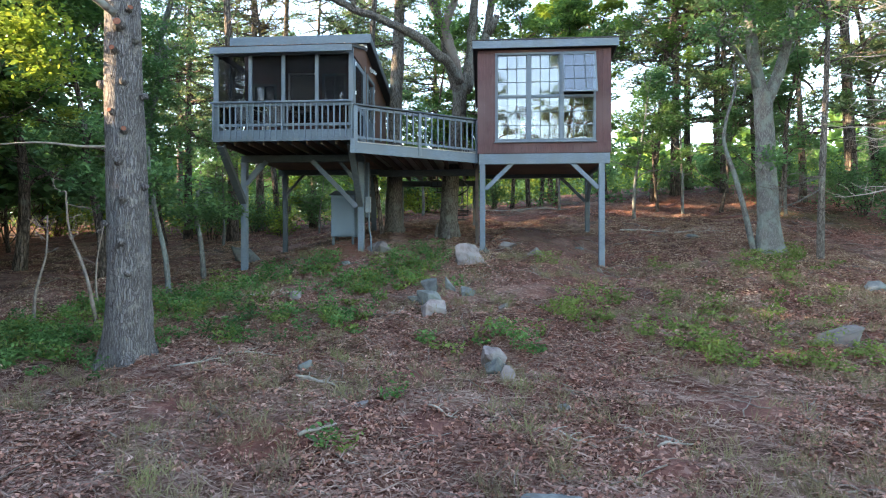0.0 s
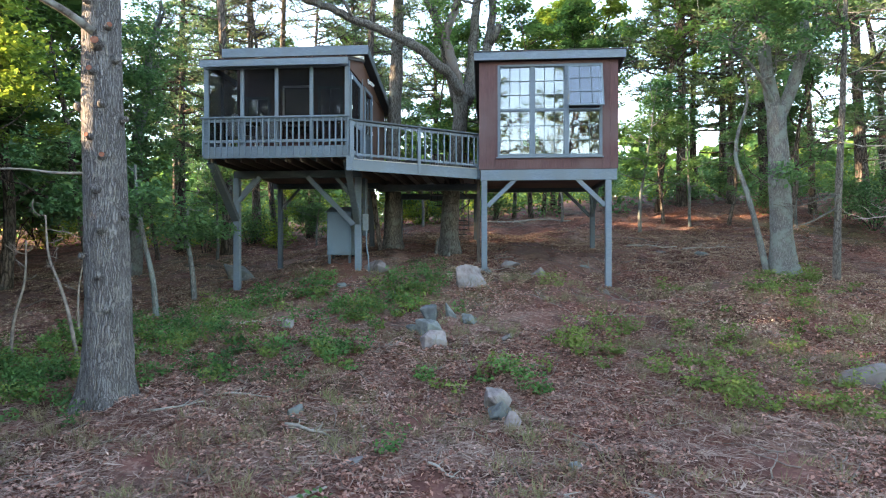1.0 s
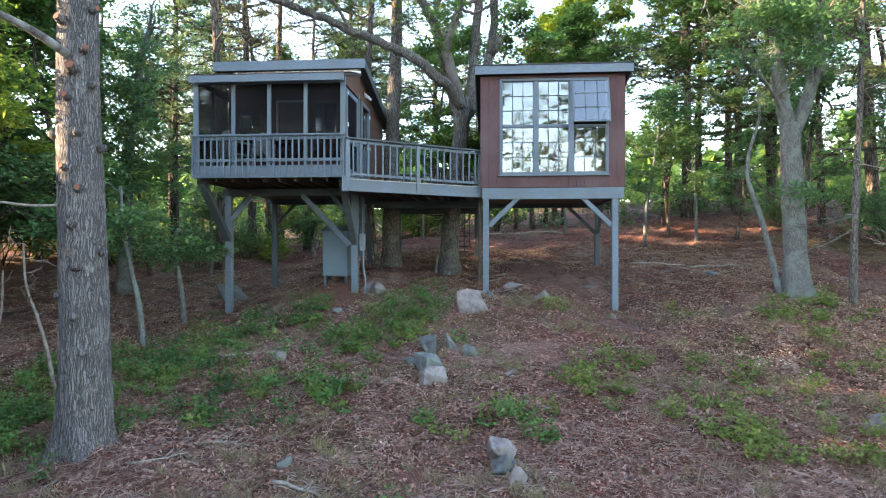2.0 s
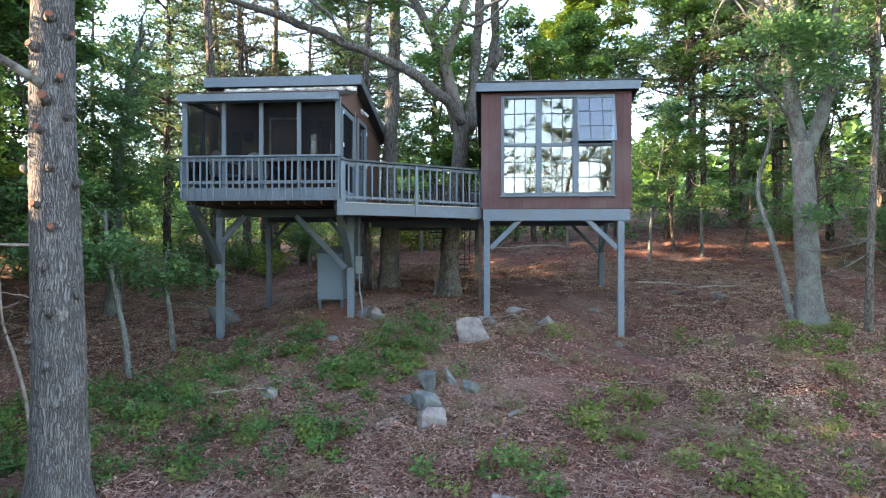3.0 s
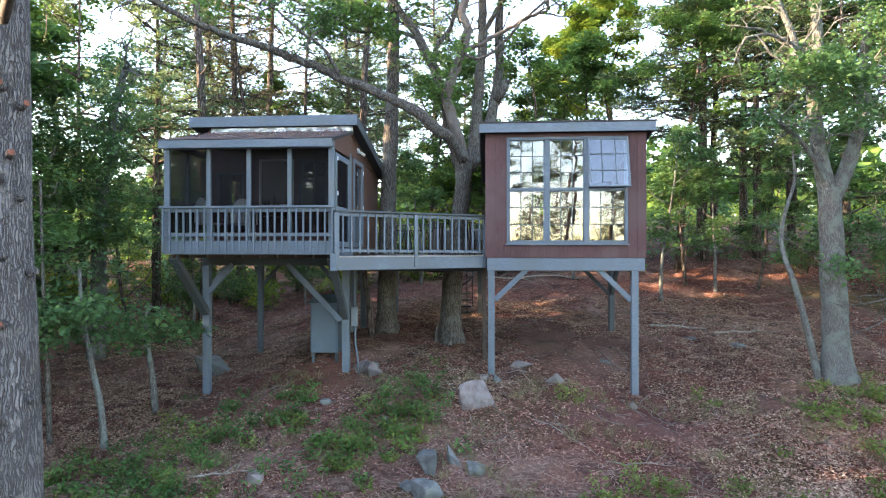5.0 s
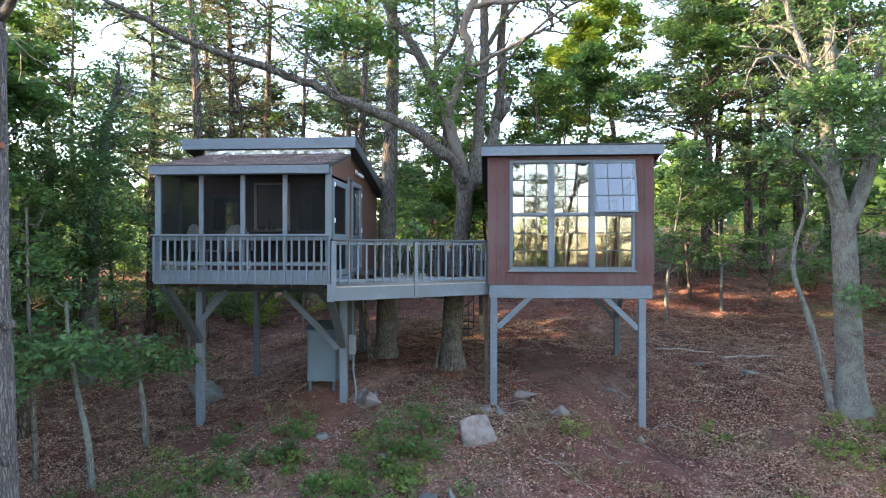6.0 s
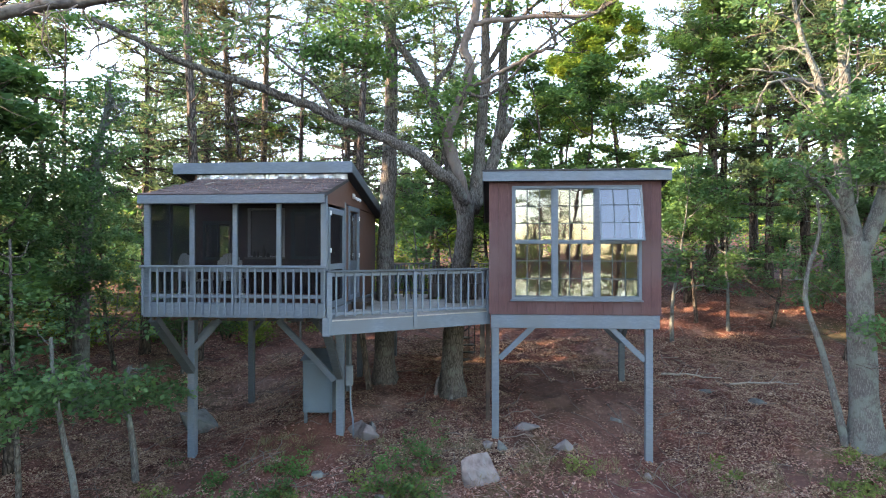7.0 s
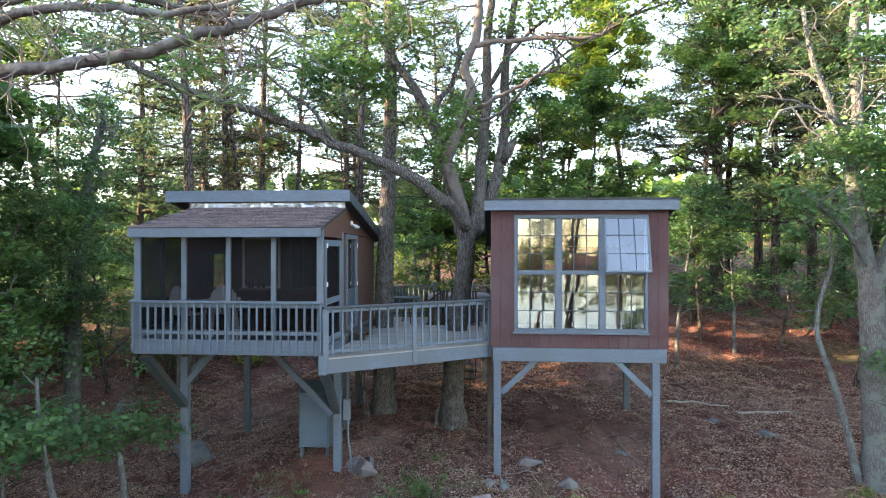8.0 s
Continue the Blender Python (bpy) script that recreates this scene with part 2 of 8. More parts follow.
SPLINTER = leafy("red_brown_splinters", [(0.1, (0.11, 0.05, 0.038)), (0.5, (0.23, 0.132, 0.102)), (0.9, (0.38, 0.265, 0.215))], 0.0, 0.9, 0.8, 0.7)
DRY_GRASS = leafy("dry_grass_blades", [(0.1, (0.13, 0.1, 0.06)), (0.5, (0.22, 0.175, 0.1)), (0.9, (0.2, 0.21, 0.085))], 0.2, 0.8)


def ground_z(x, y):
    """Height of the bank: a slope up from the shore, a spur under the deck, falling off to both sides."""
    x, y = np.asarray(x, float), np.asarray(y, float)
    z = np.interp(y, (-380, -350, -60, -30, -12, 0, 6, 10, 12.5, 14, 16, 18, 20, 24, 28, 40, 80, 200, 900),
                  (2, -6.0, -6.5, -5.0, -2.6, -1.2, -0.72, -0.22, 0.42, 0.85, 1.45, 1.85, 2.15, 2.75, 3.3, 4.5, 7.5, 13, 30))
    x = np.clip(x, -400, 400)
    up = 1 / (1 + np.exp(-np.clip(y - 14.2, -60, 60) / 1.2))
    z = z - 0.75 * up / (1 + np.exp((x + 5.9) / 0.75))
    z = z - 0.62 * np.exp(-((x - 3.6) / 1.9) ** 2 - ((y - 16.8) / 1.9) ** 2)
    z = z - 0.35 * up / (1 + np.exp(-(x - 8.0) / 1.0)) * np.exp(-((y - 16.5) / 3) ** 2)
    z = z + 0.22 * np.exp(-((x + 4.8) / 2.2) ** 2 - ((y - 11.2) / 2.4) ** 2)
    z = z + 0.16 * np.exp(-((x + 3.0) / 1.4) ** 2 - ((y - 20.3) / 1.4) ** 2)
    z = z + 0.24 * np.exp(-((x + 4.3) / 0.8) ** 2 - ((y - 17.9) / 0.8) ** 2)
    z = z + 1.25 / (1 + np.exp(-np.clip(y - 27, -60, 60) / 1.5)) / (1 + np.exp(-(x - 5.0) / 2.5))
    return z


# places where bare soil shows: x, y, radius, colour
BARE_SOIL = ((-4.6, 16.6, 2.2, (0.15, 0.058, 0.042)), (2.4, 15.8, 2.1, (0.115, 0.045, 0.037)), (1.8, 19.6, 2.4, (0.11, 0.058, 0.046)), (-2.6, 7.0, 1.0, (0.16, 0.055, 0.042)), (-4.3, 8.0, 0.6, (0.15, 0.05, 0.04)),
             (-0.7, 7.6, 0.6, (0.12, 0.05, 0.042)), (1.9, 6.9, 0.7, (0.13, 0.052, 0.042)), (3.6, 8.3, 0.6, (0.14, 0.06, 0.048)), (-1.2, 9.6, 0.7, (0.12, 0.055, 0.045)), (0.9, 15.2, 0.9, (0.1, 0.042, 0.034)), (-6.6, 15.8, 1.2, (0.14, 0.06, 0.046)), (5.9, 16.4, 1.0, (0.1, 0.05, 0.04)))


def ground_material():
    m, n, k = nodes_of("forest_floor_litter")
    b = n["Principled BSDF"]
    co = n.new("ShaderNodeTexCoord")
    v = n.new("ShaderNodeTexVoronoi")
    v.inputs["Scale"].default_value = 24
    v.inputs["Randomness"].default_value = 1.0
    w = n.new("ShaderNodeTexNoise")
    w.inputs["Scale"].default_value, w.inputs["Detail"].default_value = 9, 5
    k.new(co.outputs["Object"], w.inputs["Vector"])
    ad = n.new("ShaderNodeVectorMath")
    ad.operation = "MULTIPLY_ADD"
    ad.inputs[1].default_value = (0.12, 0.12, 0.12)
    k.new(w.outputs["Color"], ad.inputs[0])
    k.new(co.outputs["Object"], ad.inputs[2])
    k.new(ad.outputs[0], v.inputs["Vector"])
    sep = n.new("ShaderNodeSeparateColor")
    k.new(v.outputs["Color"], sep.inputs[0])
    r = ramp(n, [(0.05, (0.02, 0.011, 0.009)), (0.45, (0.1, 0.046, 0.034)), (0.8, (0.2, 0.108, 0.08)), (1.0, (0.4, 0.28, 0.22))])
    k.new(sep.outputs[0], r.inputs["Fac"])
    big = n.new("ShaderNodeTexNoise")
    big.inputs["Scale"].default_value, big.inputs["Detail"].default_value = 0.45, 5
    k.new(co.outputs["Object"], big.inputs["Vector"])
    br = ramp(n, [(0.34, (0.08, 0.029, 0.023)), (0.46, (0.2, 0.068, 0.05)), (0.55, (0.215, 0.102, 0.079)), (0.66, (0.3, 0.185, 0.145))])
    k.new(big.outputs["Fac"], br.inputs["Fac"])
    mx = n.new("ShaderNodeMix")
    mx.data_type = "RGBA"
    mx.inputs["Factor"].default_value = 0.5
    k.new(r.outputs["Color"], mx.inputs["A"])
    k.new(br.outputs["Color"], mx.inputs["B"])
    moss = n.new("ShaderNodeTexNoise")
    moss.inputs["Scale"].default_value, moss.inputs["Detail"].default_value = 0.28, 6
    mo = n.new("ShaderNodeMapping")
    mo.inputs["Location"].default_value = (7.3, 2.1, 0)
    k.new(co.outputs["Object"], mo.inputs["Vector"])
    k.new(mo.outputs[0], moss.inputs["Vector"])
    mr = ramp(n, [(0.56, (0, 0, 0)), (0.68, (0.6, 0.6, 0.6))])
    k.new(moss.outputs["Fac"], mr.inputs["Fac"])
    m2 = n.new("ShaderNodeMix")
    m2.data_type = "RGBA"
    k.new(mr.outputs["Color"], m2.inputs["Factor"])
    k.new(mx.outputs["Result"], m2.inputs["A"])
    m2.inputs["B"].default_value = (0.075, 0.09, 0.03, 1)
    # noise-driven dark patches stand for shade in the hollows of the litter
    hollows = n.new("ShaderNodeTexNoise")
    hollows.inputs["Scale"].default_value, hollows.inputs["Detail"].default_value, hollows.inputs["Roughness"].default_value = 1.7, 7, 0.62
    k.new(co.outputs["Object"], hollows.inputs["Vector"])
    dr = ramp(n, [(0.5, (0, 0, 0)), (0.62, (0.7, 0.7, 0.7))])
    k.new(hollows.outputs["Fac"], dr.inputs["Fac"])
    m4 = n.new("ShaderNodeMix")
    m4.data_type = "RGBA"
    k.new(dr.outputs["Color"], m4.inputs["Factor"])
    k.new(m2.outputs["Result"], m4.inputs["A"])
    m4.inputs["B"].default_value = (0.045, 0.021, 0.017, 1)
    broken = ramp(n, [(0.36, (0.25, 0.25, 0.25)), (0.58, (1, 1, 1))])
    k.new(w.outputs["Fac"], broken.inputs["Fac"])
    out = m4.outputs["Result"]
    for cx, cy, r, soil in BARE_SOIL:
        ds = n.new("ShaderNodeVectorMath")
        ds.operation = "DISTANCE"
        k.new(ad.outputs[0], ds.inputs[0])
        ds.inputs[1].default_value = (cx, cy, float(ground_z(cx, cy)))
        fa = n.new("ShaderNodeMapRange")
        fa.inputs["From Min"].default_value, fa.inputs["From Max"].default_value = r * 0.35, r
        fa.inputs["To Min"].default_value, fa.inputs["To Max"].default_value = 0.6 if cy < 11 else 0.9, 0.0
        k.new(ds.outputs["Value"], fa.inputs["Value"])
        br_up = n.new("ShaderNodeMath")
        br_up.operation = "MULTIPLY"
        k.new(fa.outputs["Result"], br_up.inputs[0])
        k.new(broken.outputs["Color"], br_up.inputs[1])
        m3 = n.new("ShaderNodeMix")
        m3.data_type = "RGBA"
        k.new(br_up.outputs[0], m3.inputs["Factor"])
        k.new(out, m3.inputs["A"])
        m3.inputs["B"].default_value = (*soil, 1)
        out = m3.outputs["Result"]
    k.new(out, b.inputs["Base Color"])
    b.inputs["Roughness"].default_value = 0.95
    b.inputs["Specular IOR Level"].default_value = 0.2
    bp = n.new("ShaderNodeBump")
    bp.inputs["Strength"].default_value, bp.inputs["Distance"].default_value = 0.9, 0.03
    k.new(sep.outputs[1], bp.inputs["Height"])
    k.new(bp.outputs["Normal"], b.inputs["Normal"])
    return m


def glass_material():
    m, n, k = nodes_of("window_glass")
    b = n["Principled BSDF"]
    b.inputs["Base Color"].default_value = (0.92, 0.95, 0.95, 1)
    b.inputs["Roughness"].default_value = 0.0
    b.inputs["IOR"].default_value = 2.1
    b.inputs["Transmission Weight"].default_value = 1.0
    co = n.new("ShaderNodeTexCoord")
    w = n.new("ShaderNodeTexNoise")
    w.inputs["Scale"].default_value = 2.2
    k.new(co.outputs["Object"], w.inputs["Vector"])
    bp = n.new("ShaderNodeBump")
    bp.inputs["Strength"].default_value, bp.inputs["Distance"].default_value = 0.25, 0.004
    k.new(w.outputs["Fac"], bp.inputs["Height"])
    k.new(bp.outputs["Normal"], b.inputs["Normal"])
    return m


def screen_material():
    m, n, k = nodes_of("insect_screen")
    b = n["Principled BSDF"]
    b.inputs["Base Color"].default_value = (0.012, 0.013, 0.015, 1)
    b.inputs["Roughness"].default_value = 0.8
    b.inputs["Specular IOR Level"].default_value = 0.1
    t = n.new("ShaderNodeBsdfTransparent")
    mx = n.new("ShaderNodeMixShader")
    mx.inputs["Fac"].default_value = 0.43
    k.new(t.outputs[0], mx.inputs[1])
    k.new(b.outputs[0], mx.inputs[2])
    k.new(mx.outputs[0], n["Material Output"].inputs["Surface"])
    return m


def water_material():
    m, n, k = nodes_of("lake_water")
    b = n["Principled BSDF"]
    b.inputs["Base Color"].default_value = (0.02, 0.035, 0.045, 1)
    b.inputs["Roughness"].default_value = 0.03
    b.inputs["IOR"].default_value = 1.33
    w = n.new("ShaderNodeTexNoise")
    w.inputs["Scale"].default_value = 1.4
    co = n.new("ShaderNodeTexCoord")
    k.new(co.outputs["Object"], w.inputs["Vector"])
    bp = n.new("ShaderNodeBump")
    bp.inputs["Strength"].default_value, bp.inputs["Distance"].default_value = 0.08, 0.02
    k.new(w.outputs["Fac"], bp.inputs["Height"])
    k.new(bp.outputs["Normal"], b.inputs["Normal"])
    return m


LITTER, GLASS, SCREEN, WATER = ground_material(), glass_material(), screen_material(), water_material()


# ---- building helpers ----
def thing(name, at, label, category, group="", kind=""):
    ob = new(name)
    ob.empty_display_size = 0.2
    ob.matrix_basis = Matrix.Translation(at)
    return tagged(ob, label, category, group, kind)


def hang(ob, parent):
    ob.parent = parent
    if parent.type == "EMPTY":
        ob.matrix_parent_inverse = parent.matrix_basis.inverted()
    return ob


def mesh_of(bm, material, name="mesh", smooth=False):
    me = bpy.data.meshes.new(name)
    bm.to_mesh(me)
    bm.free()
    if smooth:
        me.polygons.foreach_set("use_smooth", [True] * len(me.polygons))
    me.materials.append(material)
    return me


def part(name, bm, material, parent, label="", smooth=False):
    """One mesh object under a thing or a part; the bmesh is in world coordinates."""
    ob = new(name, mesh_of(bm, material, name, smooth))
    hang(ob, parent)
    return tagged(ob, label) if label else ob


def piece(name, me, at, parent, turn=None):
    """A repeat on shared mesh data, placed in world coordinates."""
    ob = new(name, me)
    ob.matrix_basis = Matrix.Translation(at) @ (turn if turn else Matrix())
    return hang(ob, parent)


def box(x0, x1, y0, y1, z0, z1, bevel=0.006, bm=None):
    made = bmesh.new()
    v = [made.verts.new((x, y, z)) for x in (x0, x1) for y in (y0, y1) for z in (z0, z1)]
    for f in ((0, 1, 3, 2), (4, 6, 7, 5), (0, 4, 5, 1), (2, 3, 7, 6), (0, 2, 6, 4), (1, 5, 7, 3)):
        made.faces.new([v[i] for i in f])
    if bevel:
        bmesh.ops.bevel(made, geom=made.edges[:], offset=bevel, segments=1, affect="EDGES")
    if bm is None:
        return made
    me = bpy.data.meshes.new("joined")
    made.to_mesh(me)
    made.free()
    bm.from_mesh(me)
    bpy.data.meshes.remove(me)
    return bm


def beam(p, q, w, h, bevel=0.006):
    """A squared timber from p to q, w wide level across it and h deep."""
    p, q = Vector(p), Vector(q)
    bm = box(-w / 2, w / 2, -h / 2, h / 2, 0, (q - p).length, bevel)
    d = (q - p).normalized()
    side = d.cross(Vector((0, 0, 1)))
    side = side.normalized() if side.length > 0.01 else Vector((1, 0, 0))
    turn = Matrix((side, d.cross(side) * -1, d)).transposed().to_4x4()
    bm.transform(Matrix.Translation(p) @ turn)
    bmesh.ops.recalc_face_normals(bm, faces=bm.faces[:])
    return bm


def slab(points, z0, z1, bevel=0.0):
    """A prism over a plan outline."""
    bm = bmesh.new()
    lo = [bm.verts.new((x, y, z0)) for x, y in points]
    hi = [bm.verts.new((x, y, z1)) for x, y in points]
    bm.faces.new(lo[::-1])
    bm.faces.new(hi)
    for i in range(len(points)):
        j = (i + 1) % len(points)
        bm.faces.new((lo[i], lo[j], hi[j], hi[i]))
    if bevel:
        bmesh.ops.bevel(bm, geom=bm.edges[:], offset=bevel, segments=1, affect="EDGES")
    return bm


def tube(bm, pts, radii, sides=7, rough=0.0, seed=0.0, close=True):
    """A tapered limb along a line of points."""
    pts = [Vector(p) for p in pts]
    rings = []
    side = None
    for i, p in enumerate(pts):
        d = (pts[min(i + 1, len(pts) - 1)] - pts[max(i - 1, 0)]).normalized()
        if side is None:
            side = d.orthogonal().normalized()
        side = (side - d * side.dot(d)).normalized()
        up = d.cross(side)
        ring = []
        for j in range(sides):
            a = 2 * math.pi * j / sides
            o = side * math.cos(a) + up * math.sin(a)
            r = radii[i]
            if rough:
                r *= 1 + rough * noise.noise(Vector((o.x * 2.3 + seed, o.y * 2.3, p.z * 1.1 + o.z)))
            ring.append(bm.verts.new(p + o * r))
        rings.append(ring)
    for a, b in zip(rings, rings[1:]):
        for j in range(sides):
            bm.faces.new((a[j], a[(j + 1) % sides], b[(j + 1) % sides], b[j]))
    if close:
        bm.faces.new(rings[-1])
        bm.faces.new(rings[0][::-1])
    return bm


def smooth_line(pts, n):
    """Points eased through a rough line (Catmull-Rom)."""
    p = [Vector(q) for q in pts]
    p = [2 * p[0] - p[1]] + p + [2 * p[-1] - p[-2]]
    out = []
    for i in range(1, len(p) - 2):
        for s in range(n):
            t = s / n
            out.append(0.5 * (2 * p[i] + (p[i + 1] - p[i - 1]) * t + (2 * p[i - 1] - 5 * p[i] + 4 * p[i + 1] - p[i + 2]) * t * t + (3 * p[i] - p[i - 1] - 3 * p[i + 1] + p[i + 2]) * t ** 3))
    return out + [p[-2]]


def leaves_mesh(name, centres, size, material, rng, flat=0.5, wide=0.5, fold=0.12):
    """Many small folded leaves, one island each. centres: array (n, 3); flat: how level they lie."""
    c = np.asarray(centres, float)
    n = len(c)
    s = size * rng.uniform(0.65, 1.35, (n, 1))
    d = rng.normal(size=(n, 3))
    d[:, 2] *= 1 - flat
    d[:, 2] -= 0.15
    d /= np.linalg.norm(d, axis=1, keepdims=True) + 1e-9
    u = rng.normal(size=(n, 3)) * (1 - flat)
    u[:, 2] += 1
    w = np.cross(d, u)
    w /= np.linalg.norm(w, axis=1, keepdims=True) + 1e-9
    up = np.cross(w, d)
    v = np.empty((n, 4, 3))
    v[:, 0] = c - d * s * 0.5
    v[:, 1] = c + w * s * wide * 0.5 + up * s * fold
    v[:, 2] = c + d * s * 0.5
    v[:, 3] = c - w * s * wide * 0.5 + up * s * fold
    return quads_mesh(name, v, material)


def quads_mesh(name, v, material):
    n = len(v)
    me = bpy.data.meshes.new(name)
    me.vertices.add(n * 4)
    me.vertices.foreach_set("co", v.reshape(-1))
    me.loops.add(n * 4)
    me.loops.foreach_set("vertex_index", np.arange(n * 4))
    me.polygons.add(n)
    me.polygons.foreach_set("loop_start", np.arange(n) * 4)
    me.update(calc_edges=True)
    me.materials.append(material)
    return me


# ---- ground ----
def bumps(x, y):
    return 0.12 * noise.noise(Vector((x * 0.55, y * 0.55, 3.1))) + 0.09 * noise.noise(Vector((x * 1.9, y * 1.9, 0.4))) + 0.06 * noise.noise(Vector((x * 4.2, y * 4.2, 1.7)))


def floor_at(x, y):
    return float(ground_z(x, y)) + bumps(x, y)


def build_ground():
    def steps(lo, a, b, hi, d):
        mid = np.arange(a, b, d)
        out, s = [], d
        p = b
        while p < hi:
            out.append(p)
            s *= 1.18
            p += s
        left, s, p = [], d, a - d
        while p > lo:
            left.append(p)
            s *= 1.18
            p -= s
        return np.array([lo] + left[::-1] + list(mid) + out + [hi])
    xs = steps(-700, -11, 11, 700, 0.1)
    ys = steps(-400, 4.5, 22, 900, 0.1)
    gx, gy = np.meshgrid(xs, ys)
    gz = ground_z(gx, gy)
    co = np.stack([gx, gy, gz], -1).reshape(-1, 3)
    near = (np.abs(co[:, 0]) < 40) & (co[:, 1] > -25) & (co[:, 1] < 60)
    for i in np.nonzero(near)[0]:
        co[i, 2] += bumps(co[i, 0], co[i, 1])
    nx, ny = len(xs), len(ys)
    idx = np.arange(nx * ny).reshape(ny, nx)
    f = np.stack([idx[:-1, :-1], idx[:-1, 1:], idx[1:, 1:], idx[1:, :-1]], -1).reshape(-1, 4)
    me = bpy.data.meshes.new("ground")
    me.vertices.add(len(co))
    me.vertices.foreach_set("co", co.reshape(-1))
    me.loops.add(len(f) * 4)
    me.loops.foreach_set("vertex_index", f.reshape(-1))
    me.polygons.add(len(f))
    me.polygons.foreach_set("loop_start", np.arange(len(f)) * 4)
    me.polygons.foreach_set("use_smooth", [True] * len(f))
    me.update(calc_edges=True)
    me.materials.append(LITTER)
    tagged(new("ground", me), "sloping forest floor of reddish brown leaf litter", "ground", kind="structure")


build_ground()
tagged(new("water", mesh_of(slab([(-700, -352), (700, -352), (700, -26), (-700, -26)], -5.2, -5.0), WATER, "water")), "calm lake behind the shore trees", "lake", kind="structure")


# ---- screened cabin on posts ----
PX0, PX1, PY0 = -7.2, -3.51, 15.3       # porch sides and front
CX0, CX1, CY0, CY1 = -7.1, -3.62, 17.12, 20.85  # cabin walls
FLOOR_Z = 4.62


def wall_with_openings(axis, at, thick, lo, hi, z0, z1, holes):
    """A wall panel on a plane, with rectangular holes (a0, a1, b0, b1) right through it."""
    bm = bmesh.new()
    cuts = sorted({lo, hi, *[h[0] for h in holes], *[h[1] for h in holes]})
    for a, b in zip(cuts, cuts[1:]):
        spans = sorted((h[2], h[3]) for h in holes if h[0] <= a and h[1] >= b)
        z = z0
        for s, e in spans + [(z1, z1)]:
            if s - z > 0.001:
                if axis == "y":
                    box(a, b, at, at + thick, z, s, 0, bm)
                else:
                    box(at, at + thick, a, b, z, s, 0, bm)
            z = e
    return bm


def frame_bars(axis, at, depth, a0, a1, b0, b1, w):
    """A rectangular frame of four boards round an opening; its outer size is given."""
    bm = bmesh.new()
    for s in ((a0, a0 + w, b0, b1), (a1 - w, a1, b0, b1), (a0 + w, a1 - w, b1 - w, b1), (a0 + w, a1 - w, b0, b0 + w)):
        if axis == "y":
            box(s[0], s[1], at, at + depth, s[2], s[3], 0.004, bm)
        else:
            box(at, at + depth, s[0], s[1], s[2], s[3], 0.004, bm)
    return bm


